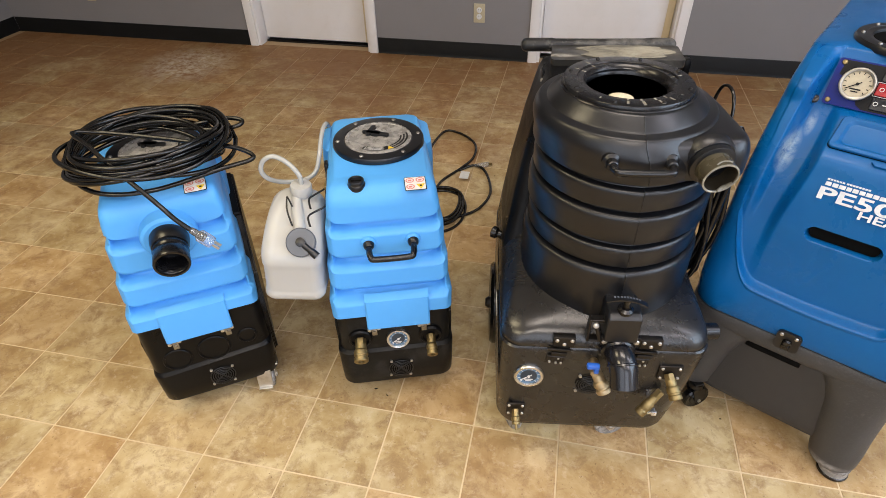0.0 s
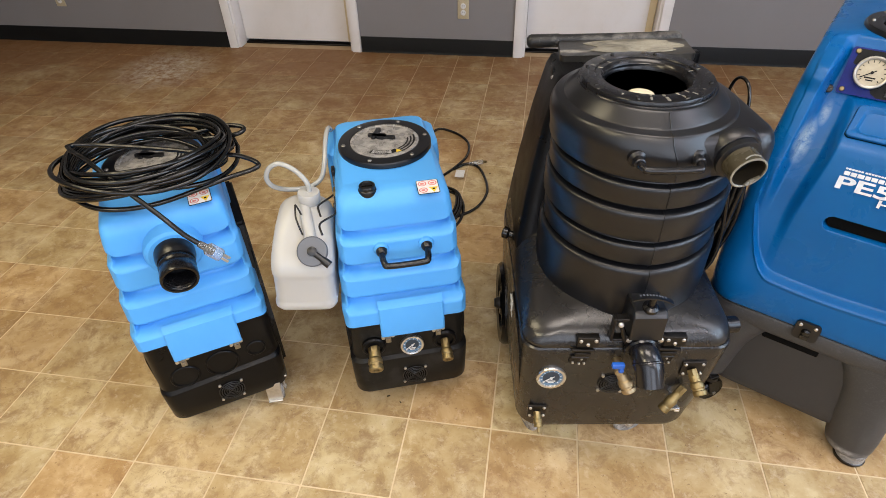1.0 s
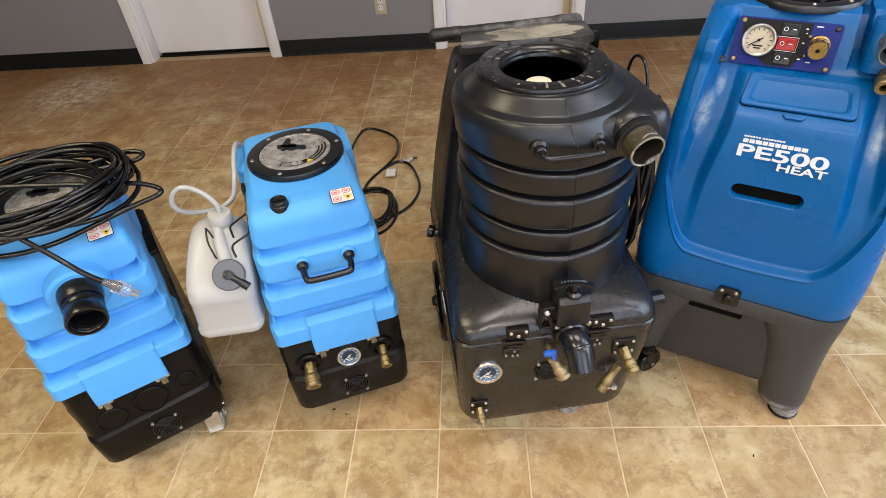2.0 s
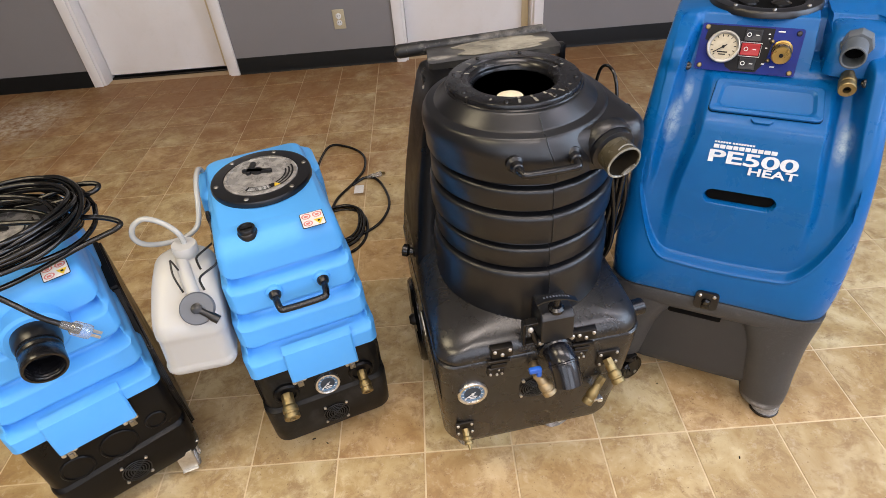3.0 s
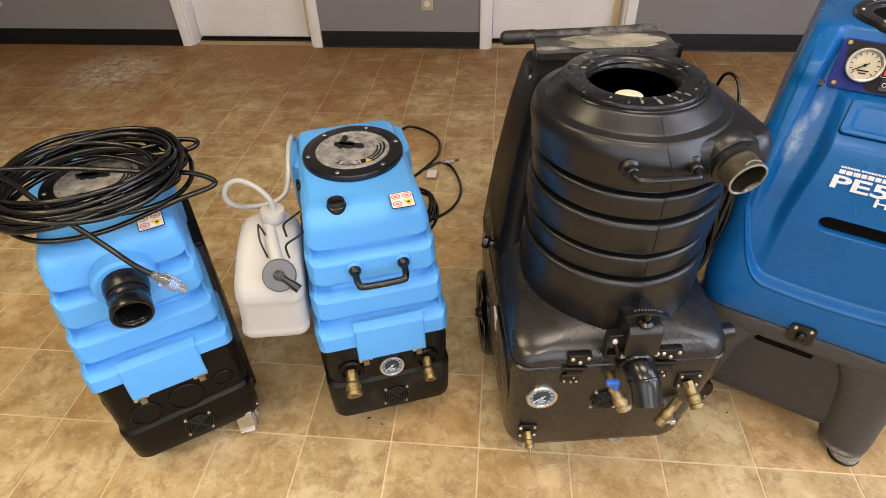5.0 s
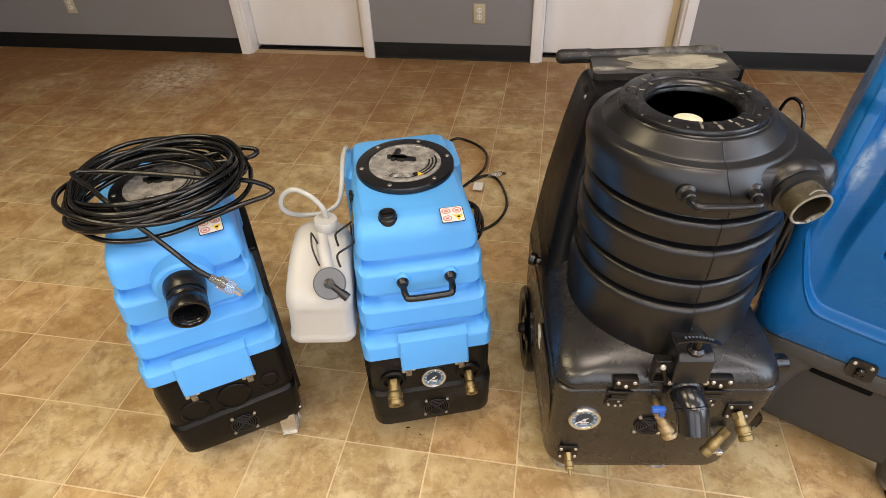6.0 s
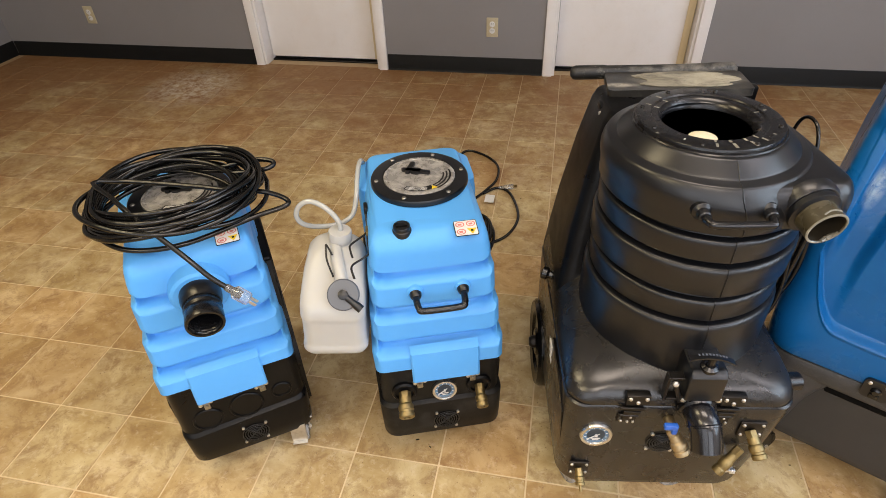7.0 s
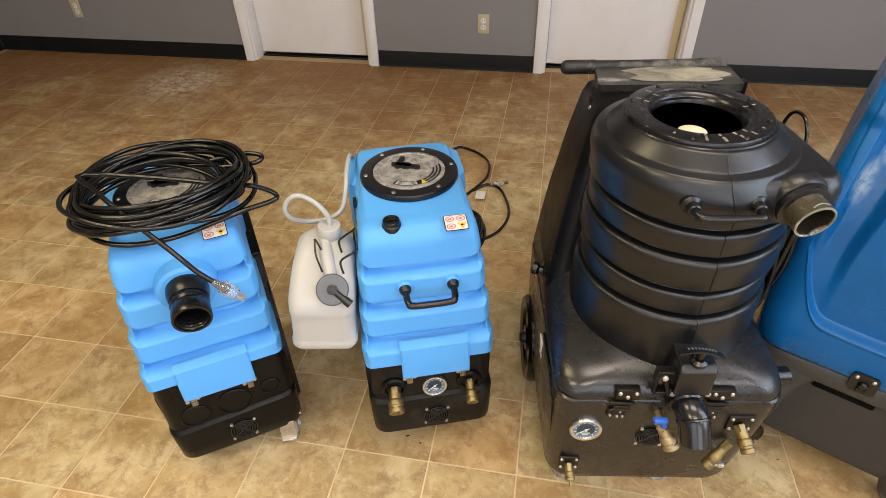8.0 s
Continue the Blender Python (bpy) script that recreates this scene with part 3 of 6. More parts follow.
def gauge(parent, at, way, r, face, rim, needle_turn=35.0, name="gauge", ticks=10):
    """A round pressure gauge looking along way."""
    at, way = Vector(at), Vector(way).normalized()
    m = Matrix.Translation(at) @ way.to_track_quat("Z", "Y").to_matrix().to_4x4()
    bm = bmesh.new()
    p0, p1 = at, at + way * 0.016
    lathe(bm, p0, p1, [(r * 0.98, 0), (r, 0.5), (r, 0.80), (r * 0.96, 0.97), (r * 0.90, 1.0), (r * 0.80, 0.92), (r * 0.77, 0.72)], 36, (True, False))
    g = part(name, bm, rim, parent)
    bm = bmesh.new()
    rod(bm, at + way * 0.009, at + way * 0.0115, r * 0.79, 32)
    dial = part("dial", bm, face, g)
    if face is DIALBLUE:
        bm = bmesh.new()
        rod(bm, at + way * 0.0113, at + way * 0.0119, r * 0.56, 28)
        part("dial_centre", bm, DIALDARK, dial)
    bm = bmesh.new()
    for k in range(ticks):
        q = m @ pose(0, 0, 0.0122, 0, 0, 225 - 270 * k / (ticks - 1))
        box(bm, r * 0.6, r * 0.74, -r * 0.022, r * 0.022, 0, 0.0006, 0, 1, q)
    q = m @ pose(0, 0, 0.0122)
    box(bm, -r * 0.3, r * 0.3, -r * 0.36, -r * 0.28, 0, 0.0005, 0, 1, q)
    box(bm, -r * 0.2, r * 0.2, -r * 0.5, -r * 0.43, 0, 0.0005, 0, 1, q)
    part("dial_marks", bm, PRINT if face is DIALBLUE else INK, dial)
    bm = bmesh.new()
    q = m @ pose(0, 0, 0.0130, 0, 0, needle_turn)
    box(bm, -r * 0.25, r * 0.66, -r * 0.03, r * 0.03, 0, 0.001, 0, 1, q)
    rod(bm, m @ Vector((0, 0, 0.0125)), m @ Vector((0, 0, 0.0155)), r * 0.09, 12)
    part("needle", bm, PRINT if face is DIALBLUE else INK, dial)
    return g


def fan_grille(parent, x, y, z, r, wires=5):
    """Round wire finger guard with four corner screws, on a front face."""
    # solid black disc stands in for the shaded fan opening
    bm = bmesh.new()
    rod(bm, (x, y - 0.001, z), (x, y + 0.004, z), r * 0.98, 28)
    g = part("fan_opening_shade", bm, GAP_SHADE, parent, "black disc for the shade of the fan opening")
    bm = bmesh.new()
    for k in range(wires):
        rr = r * (0.25 + 0.75 * k / (wires - 1))
        pts = [Vector((x + rr * math.cos(2 * math.pi * j / 28), y - 0.004, z + rr * math.sin(2 * math.pi * j / 28))) for j in range(28)]
        tube(bm, pts, 0.0013, 6, True)
    for a in (40, 130):
        c, s = math.cos(radians(a)) * r * 1.2, math.sin(radians(a)) * r * 1.2
        tube(bm, [Vector((x - c, y - 0.003, z - s)), Vector((x + c, y - 0.003, z + s))], 0.0014, 6)
    part("finger_guard", bm, WIRE, g)
    for a in (40, 130, 220, 310):
        bm = bmesh.new()
        cx, cz = x + math.cos(radians(a)) * r * 1.2, z + math.sin(radians(a)) * r * 1.2
        rod(bm, (cx, y + 0.001, cz), (cx, y - 0.005, cz), 0.004, 10, 0.0012)
        part("screw", bm, STEEL, g)
    return g


def quick_coupler(parent, p0, p1, r, material=None, name="brass_coupler"):
    """A brass hose coupler: hex root, body, knurled collar and open end."""
    mat = material or BRASS
    bm = bmesh.new()
    pa = Vector(p0).lerp(Vector(p1), 0.28)
    lathe(bm, p0, pa, [(r * 0.75, 0), (r * 0.8, 0.1), (r * 0.8, 0.9), (r * 0.7, 1)], 6)
    pb = Vector(p0).lerp(Vector(p1), 0.24)
    lathe(bm, pb, p1, [(r * 0.78, 0), (r * 0.80, 0.3), (r * 0.95, 0.36), (r, 0.42), (r, 0.62), (r * 0.9, 0.66), (r * 0.88, 0.74), (r * 1.0, 0.78), (r * 1.0, 0.96), (r * 0.92, 1.0), (r * 0.45, 1.0), (r * 0.42, 0.8)], 22)
    c = part(name, bm, mat, parent, "worn brass hose coupler", 30)
    # black disc painted in for the shade inside the coupler
    bm = bmesh.new()
    lathe(bm, Vector(p0).lerp(Vector(p1), 0.80), Vector(p0).lerp(Vector(p1), 0.86), [(r * 0.42, 0), (r * 0.44, 1)], 14)
    part("bore", bm, GAP_SHADE, c)
    return c


def screw(parent, p, way, r=0.004, material=None):
    bm = bmesh.new()
    p, way = Vector(p), Vector(way).normalized()
    lathe(bm, p - way * 0.002, p + way * 0.0035, [(r, 0), (r, 0.55), (r * 0.75, 0.9), (r * 0.3, 1)], 12)
    return part("screw", bm, material or STEEL, parent)


def sticker(parent, m, w, h, name="warning_sticker"):
    """White warning sticker: black edge, four pictograms as plain shapes."""
    bm = bmesh.new()
    loft(bm, [rrect(-w / 2, w / 2, -h / 2, h / 2, 0.004, 0.0), rrect(-w / 2, w / 2, -h / 2, h / 2, 0.004, 0.0006)])
    bmesh.ops.transform(bm, matrix=m, verts=bm.verts)
    s = part(name, bm, INK, parent, "white sticker with small red and yellow warning signs")
    bm = bmesh.new()
    loft(bm, [rrect(-w / 2 + 0.0016, w / 2 - 0.0016, -h / 2 + 0.0016, h / 2 - 0.0016, 0.003, 0.0007), rrect(-w / 2 + 0.0016, w / 2 - 0.0016, -h / 2 + 0.0016, h / 2 - 0.0016, 0.003, 0.0011)])
    bmesh.ops.transform(bm, matrix=m, verts=bm.verts)
    part("sticker_face", bm, PRINT, s)
    for k, (sx, sy) in enumerate(((-1, 1), (1, 1), (-1, -1), (1, -1))):
        cx, cy, q = sx * w * 0.235, sy * h * 0.235, min(w, h) * 0.19
        bm = bmesh.new()
        if k < 3:
            ring = [(q * 1.15 * math.cos(2 * math.pi * j / 20), q * 0.95 * math.sin(2 * math.pi * j / 20)) for j in range(20)]
            rows = [[m @ Vector((cx + a * f, cy + b * f, 0.0014)) for a, b in ring] for f in (1.0, 0.72)]
            loft(bm, rows, (False, False))
            box(bm, cx - q * 0.5, cx + q * 0.45, cy - q * 0.35, cy + q * 0.3, 0.0012, 0.0015, 0, 1, m)
            part("pictogram", bm, PINK, s)
        else:
            bm.faces.new([bm.verts.new(m @ Vector((cx + a * q * 1.2, cy + b * q * 1.1, 0.0014))) for a, b in ((-1, 0.8), (1, 0.8), (0, -1))])
            part("pictogram", bm, YELLOW, s)
            bm = bmesh.new()
            box(bm, cx - q * 0.3, cx + q * 0.3, cy - q * 0.1, cy + q * 0.45, 0.0015, 0.0018, 0, 1, m)
            part("pictogram", bm, INK, s)
    return s


def window(name, m, w, z0, z1):
    """A fixed window: four frame bars, a mullion and two glass panes, in its wall opening."""
    d = thing(name, m, "fixed window with a white frame and two panes", "window", "windows", "structure")
    for x0, x1, a, b in ((-w, -w + 0.05, z0, z1), (w - 0.05, w, z0, z1), (-0.025, 0.025, z0 + 0.05, z1 - 0.05), (-w + 0.05, w - 0.05, z0, z0 + 0.05), (-w + 0.05, w - 0.05, z1 - 0.05, z1)):
        bm = bmesh.new()
        box(bm, x0 + 0.0005, x1 - 0.0005, -0.02, 0.02, a + 0.0005, b - 0.0005, 0.003)
        part("window_frame", bm, WHITE, d)
    for s2 in (-1, 1):
        bm = bmesh.new()
        x0, x1 = sorted((s2 * 0.026, s2 * (w - 0.051)))
        box(bm, x0, x1, -0.003, 0.003, z0 + 0.051, z1 - 0.051)
        part("pane", bm, GLASS_M, d).visible_shadow = False
    return d


for k, (a, b) in enumerate(WINS):
    window("window_%d" % (k + 1), pose((a + b) / 2, YS - 0.095, 0), (b - a) / 2, 0.5, 2.55)
window("window_4", pose(XE + 0.095, (SIDE_WIN[0] + SIDE_WIN[1]) / 2, 0, 0, 0, 90), (SIDE_WIN[1] - SIDE_WIN[0]) / 2, SIDE_WIN[2], SIDE_WIN[3])

# ---- the two light blue box extractors ----
TANK_FRONT = ((0.318, -0.003), (0.345, 0.004), (0.399, 0.0275), (0.482, 0.0505), (0.569, 0.0735), (0.612, 0.0775), (0.626, 0.0815), (0.637, 0.089), (0.645, 0.099), (0.650, 0.111), (0.6525, 0.126))
TANK_WIDE = ((0.318, 0.1500), (0.325, 0.1520), (0.345, 0.1512), (0.40, 0.1475), (0.48, 0.1420), (0.57, 0.1350), (0.612, 0.1318), (0.626, 0.1300), (0.637, 0.1270), (0.645, 0.1220), (0.650, 0.1150), (0.6525, 0.106))
GROOVES = (0.399, 0.482, 0.569)


def tank_front(x, z, w):
    """Front of the tank: stepped bands with pockets under their lower edges, leaning margins at both ends."""
    lean = table(z, TANK_FRONT)
    low = 0.329
    step = lean
    for top in GROOVES:
        if low <= z < top:
            d = top - z
            face = table(low, TANK_FRONT) + 0.10 * (z - low)
            face += 0.0045 * (1 - min(1.0, (z - low) / 0.007)) ** 2 if low > 0.34 else 0.0
            deep = 0.017 + 0.010 * smoothstep(w - 0.055, w - 0.016, abs(x))
            step = face + (table(top, TANK_FRONT) + deep - face) * smoothstep(0.032, 0.0150, d)
        low = top
    end = w - 0.010
    return lean + (step - lean) * smoothstep(end + 0.005, end - 0.004, abs(x))


def band_lift(x, w):
    """Rise of the bands' lower edges towards their rounded ends."""
    t = max(0.0, min(1.0, (abs(x) - (w - 0.036)) / 0.027))
    return 0.013 * (1 - math.sqrt(1 - t * t))


def make_tank(e, foot):
    """One moulded tank: a leaning front with pocket-like grooves, smooth margins and rounded corners."""
    zs = [0.3272, 0.3282, 0.3300, 0.3315]
    for lo, hi in ((0.333, 0.399), (0.3992, 0.482), (0.4822, 0.569), (0.5692, 0.606)):
        n = int((hi - lo) / 0.0035)
        zs += [lo, lo + 0.0008, lo + 0.0018] + [lo + (hi - lo) * k / n for k in range(1, n)] + [hi - 0.0002]
    zs += [0.612, 0.619, 0.626, 0.632, 0.637, 0.6415, 0.645, 0.648, 0.650, 0.6517, 0.6525]
    bm = bmesh.new()
    rings = []
    n = 96
    for z in zs:
        w = table(z, TANK_WIDE)
        g = 0.004 if z < 0.328 else (0.0015 if z < 0.329 else 0.0)
        w, rc = w - g, 0.020
        side = w
        w += max(-0.0045, min(0.0045, 0.5 * (table(z, TANK_FRONT) - tank_front(0.0, z, w)))) if z < 0.60 else 0.0
        window = smoothstep(0.345, 0.385, z) * smoothstep(0.612, 0.585, z)
        ring = []
        for k in range(n + 1):
            a = math.pi * k / n
            x = w * (math.cos(a) * 0.35 + (1 - 2 * k / n) * 0.65)
            t = max(0.0, min(1.0, (abs(x) - (w - rc)) / rc))
            ring.append(Vector((x, tank_front(x, z, w) + g + rc * (1 - math.sqrt(max(0.0, 1 - t * t))), z + window * band_lift(x, w))))
        w, z = side, z + window * band_lift(side, side)
        ring += [Vector((-w, 0.41, z)), Vector((-w + 0.008, 0.430, z)), Vector((-w + 0.025, 0.436, z)), Vector((w - 0.025, 0.436, z)), Vector((w - 0.008, 0.430, z)), Vector((w, 0.41, z))]
        for p in ring:
            p.z += (foot - 0.3272) * max(0.0, (0.396 - p.z) / (0.396 - 0.3272))
        rings.append(ring)
    loft(bm, rings)
    return part("tank", bm, SKYBLUE, e, "light blue ribbed recovery tank", 42)


def box_extractor(m, label, ported):
    e = thing("carpet_extractor", m, label, "carpet extractor", "light blue box extractors")
    # black base with a wider skirt below the ledge
    ledge = 0.172 if ported else 0.194
    wide = 0.1525 if ported else 0.1478
    bm = bmesh.new()
    rows = [(0.064, 0.140, 0.016, 0.03), (0.066, 0.148, 0.006, 0.034), (0.074, 0.1525, 0.001, 0.036), (0.110, 0.154, 0.000, 0.036), (ledge - 0.008, 0.1555, 0.000, 0.034),
            (ledge - 0.002, 0.1550, 0.001, 0.034), (ledge + 0.002, wide + 0.0022, 0.0055, 0.034), (ledge + 0.006, wide, 0.009, 0.034), (0.3412 if ported else 0.3265, wide - 0.0023, 0.0115, 0.032)]
    jog = 0.013 if ported else 0.0
    loft(bm, [[Vector((p.x, p.y, z + (jog * smoothstep(0.035, 0.075, p.x) if 0.12 < z < 0.25 else 0.0))) for p in rrect(-hw, hw, y, 0.445, r, z, 7)] for z, hw, y, r in rows])
    base = part("base", bm, BLACK if ported else DUSTY, e, "black moulded base" if ported else "dusty black moulded base")
    # side wheel arches along the base
    top = 0.495 if ported else 0.43
    for s in (-1, 1):
        bm = bmesh.new()
        x0, x1 = sorted((s * 0.132, s * ((0.1635 if s > 0 else 0.1570) if ported else 0.1550)))
        rr = []
        for x in (x0, x1):
            rr.append([Vector((x, y, z)) for y, z in ((0.058, 0.10), (0.044, 0.262), (0.080, 0.325), (0.18, top - 0.075), (0.205, top - 0.055), (0.225, top - 0.02), (0.42, top), (0.44, top - 0.015), (0.44, 0.10))])
        loft(bm, rr)
        bmesh.ops.bevel(bm, geom=list(bm.edges), offset=0.006, segments=2, affect="EDGES")
        part("side_rail", bm, BLACK, e)
    tank = make_tank(e, 0.342 if ported else 0.3272)
    # raised deck round the fill lid, sloping up from the front edge
    bm = bmesh.new()
    ring = []
    for z, g in ((0.640, 0.004), (0.654, 0.0), (0.662, 0.004), (0.666, 0.010)):
        pts = rrect(-0.119 + g, 0.119 - g, 0.092 + g * 2, 0.438 - g, 0.026, z, 7)
        ring.append([Vector((p.x, p.y, p.z - 0.016 * smoothstep(0.26, 0.09, p.y) if z > 0.645 else p.z)) for p in pts])
    loft(bm, ring)
    part("deck", bm, SKYBLUE, tank, "", 50)
    bm = bmesh.new()
    # rear shoulder of the tank beside the deck
    loft(bm, [rrect(-0.146, 0.146, 0.30, 0.455, 0.03, z, 5) for z in (0.37, 0.60)] + [rrect(-0.143, 0.143, 0.305, 0.452, 0.03, 0.635, 5), rrect(-0.134, 0.134, 0.315, 0.445, 0.03, 0.643, 5)])
    part("rear_shoulder", bm, SKYBLUE, tank, "", 40)
    # hanging front flap
    slide = -0.006 if ported else 0.012
    bm = bmesh.new()
    prof = [(0.386, 0.022), (0.383, 0.008), (0.377, -0.0005), (0.345, -0.0065), (0.320, -0.0105), (0.2945, -0.0125), (0.2925, -0.010), (0.2945, -0.0065), (0.322, -0.005), (0.375, 0.012)]
    loft(bm, [[Vector((x, y + (0.003 if end else 0.0), z)) for z, y in prof] for x, end in ((slide - 0.080, 1), (slide - 0.076, 0), (slide + 0.076, 0), (slide + 0.080, 1))])
    part("flap", bm, SKYBLUE, e, "light blue front flap")
    for x in (slide - 0.064, slide + 0.064):
        bm = bmesh.new()
        box(bm, x - 0.010, x + 0.010, 0.0, 0.012, 0.272, 0.30, 0.002)
        part("latch", bm, DARKSTEEL, e)
        bm = bmesh.new()
        rod(bm, (x - 0.012, 0.001, 0.285), (x - 0.012, -0.008, 0.285), 0.005, 10, 0.001)
        rod(bm, (x + 0.012, 0.001, 0.289), (x + 0.012, -0.008, 0.289), 0.005, 10, 0.001)
        part("latch_bolts", bm, STEEL, e)
        bm = bmesh.new()
        box(bm, x - 0.007, x + 0.007, -0.004, 0.0005, 0.262, 0.286, 0.0015)
        box(bm, x - 0.0035, x + 0.0035, -0.0075, -0.003, 0.268, 0.280, 0.001)
        part("latch_clip", bm, DULLCHROME, e)
    # fill lid: black flange, dusty clear disc with moulded cross grip and print
    lid_c = Vector((0.004, 0.298, 0.0))
    zt = 0.6606
    bm = bmesh.new()
    lathe(bm, lid_c + Vector((0, 0, zt - 0.004)), lid_c + Vector((0, 0, zt + 0.010)), [(0.1165, 0), (0.1165, 0.7), (0.1145, 0.95), (0.111, 1), (0.088, 1), (0.086, 0.8)], 56)
    flange = part("lid_flange", bm, SATIN, e, "black bolted lid flange")
    for k in range(6):
        a = radians(4 + 60 * k)
        screw(flange, lid_c + Vector((0.103 * math.cos(a), 0.103 * math.sin(a), zt + 0.0095)), (0, 0, 1), 0.0056, DULLCHROME)
    bm = bmesh.new()
    lathe(bm, lid_c + Vector((0, 0, zt + 0.001)), lid_c + Vector((0, 0, zt + 0.0115)), [(0.0855, 0), (0.0855, 0.85), (0.083, 1.0), (0.078, 1.0), (0.076, 0.85), (0.02, 0.85)], 48)
    disc = part("lid", bm, LIDGREY, e, "dusty translucent screw lid")
    bm = bmesh.new()
    for turn, ln, wd in ((-24, 0.036, 0.006), (66, 0.026, 0.006), (-24, 0.013, 0.012)):
        q = Matrix.Translation(lid_c + Vector((-0.006 if turn < 0 else -0.018, 0.016 if turn < 0 else 0.034, zt + 0.010))) @ pose(0, 0, 0, 0, 0, turn)
        loft(bm, [[q @ p for p in rrect(-ln, ln, -wd, wd, wd * 0.9, z, 4)] for z in (0.0, 0.006)])
    part("grip", bm, SATIN, disc)
    bm = bmesh.new()
    for rr, a0, a1 in ((0.072, -62, 10), (0.064, -62, 5), (0.056, -62, 0)):
        pts = [lid_c + Vector((rr * math.cos(radians(a0 + (a1 - a0) * k / 12)), rr * math.sin(radians(a0 + (a1 - a0) * k / 12)), zt + 0.0112)) for k in range(13)]
        out = [p + (p - lid_c - Vector((0, 0, zt + 0.0112))).normalized() * 0.004 for p in pts]
        loft(bm, [pts, out], (False, False), False)
    inner = [(lid_c + Vector((rr * math.cos(radians(a)), rr * math.sin(radians(a)), zt + 0.0110))) for rr in (0.055, 0.071) for a in range(-128, -66, 6)]
    n = len(inner) // 2
    loft(bm, [inner[:n], inner[n:]], (False, False), False)
    part("lid_print", bm, INK, disc)
    bm = bmesh.new()
    for k, rr in enumerate((0.059, 0.0635, 0.068)):
        ring = [[lid_c + Vector((q * math.cos(radians(a)), q * math.sin(radians(a)), zt + 0.0114)) for a in range(-124, -76, 4)] for q in (rr - 0.0009, rr + 0.0009)]
        loft(bm, ring, (False, False), False)
    part("lid_bars", bm, PRINT, disc)
    bm = bmesh.new()
    q = Matrix.Translation(lid_c + Vector((0.066 * math.cos(radians(-66)), 0.066 * math.sin(radians(-66)), zt + 0.0113))) @ pose(0, 0, 0, 0, 0, 20)
    bm.faces.new([bm.verts.new(q @ Vector(p)) for p in ((-0.008, -0.006, 0), (0.008, -0.006, 0), (0, 0.008, 0))])
    part("lid_mark", bm, YELLOW, disc)
    # sticker on the sloping front of the deck
    sticker(e, pose(0.079, 0.088, 0.6545, 9, 0, 0) if not ported else pose(0.085, 0.096, 0.6555, 9, 0, 0), 0.050, 0.046)
    fan_grille(e, 0.008, 0.0, 0.122, 0.032)
    if ported:
        caster(e, 0.122, 0.040, 0.090, 0.034, 175, LIDGREY)
        bm = bmesh.new()
        q = pose(0.104, -0.004, 0.026, -8, 0, -14)
        box(bm, -0.019, 0.019, -0.0012, 0.0012, 0.0, 0.058, 0.0005, 1, q)
        box(bm, -0.019, 0.019, -0.009, 0.0012, -0.0024, 0.0, 0.0005, 1, q)
        for sx in (-1, 1):
            box(bm, sx * 0.019 - 0.0012, sx * 0.019 + 0.0012, 0.0, 0.036, 0.004, 0.058, 0.0005, 1, q)
        part("caster_guard", bm, STEEL, e, "bright bent steel caster guard")
        caster(e, -0.095, 0.10, 0.090, 0.034, 20)
    else:
        caster(e, 0.09, 0.12, 0.090, 0.034, 150)
        caster(e, -0.09, 0.12, 0.090, 0.034, 20)
    for sx in (-1, 1):
        caster(e, sx * 0.125, 0.38, 0.090, 0.034, 90)
    return e


B_POSE = pose(-0.19 * math.cos(radians(19.5)) - 0.132 * math.sin(radians(19.5)), -0.19 * math.sin(radians(19.5)) + 0.132 * math.cos(radians(19.5)), 0, 0, 0, 19.5)
A_POSE = pose(-0.61 * math.cos(radians(34)) - 0.338 * math.sin(radians(34)), -0.61 * math.sin(radians(34)) + 0.338 * math.cos(radians(34)), 0, 0, 0, 34)

ext_b = box_extractor(B_POSE, "light blue carpet extractor with brass couplers on its black base", False)
gauge(ext_b, (0.007, 0.015, 0.232), (0, -1, 0.12), 0.031, DIALBLUE, CHROME, 215)
for x, z0, ln, r in ((-0.091, 0.246, 0.062, 0.0185), (0.093, 0.236, 0.056, 0.0145)):
    bm = bmesh.new()
    lathe(bm, (x, 0.013, z0), (x, -0.001, z0), [(0.031, 0), (0.031, 0.7), (0.027, 1), (0.023, 1.0), (0.022, 0.6)], 28)
    part("port_washer", bm, BLACK, ext_b)
    quick_coupler(ext_b, (x, 0.004, z0), (x - 0.001, -ln * 0.88, z0 - ln * 0.36), r)
# front carry handle
bm = bmesh.new()
tube(bm, smooth_path([(-0.042, 0.065, 0.521), (-0.042, 0.030, 0.518), (-0.039, 0.008, 0.514), (-0.028, 0.001, 0.511), (0.050, 0.001, 0.511), (0.061, 0.008, 0.514), (0.064, 0.030, 0.518), (0.064, 0.065, 0.521)], 5), 0.0075, 12)
h = part("carry_handle", bm, GLOSS, ext_b, "glossy black front carry handle", 60)
for x in (-0.042, 0.064):
    bm = bmesh.new()
    lathe(bm, (x, 0.066, 0.521), (x, 0.036, 0.5185), [(0.0142, 0), (0.0142, 0.55), (0.0132, 0.62), (0.0128, 0.80), (0.0105, 0.95), (0.009, 1)], 20)
    part("handle_foot", bm, SATIN, h)
    bm = bmesh.new()
    lathe(bm, (x, 0.066, 0.521), (x, 0.0485, 0.5195), [(0.0192, 0), (0.0190, 0.60), (0.0184, 0.80), (0.0172, 0.93), (0.015, 1)], 32)
    part("boss", bm, SKYBLUE, ext_b)
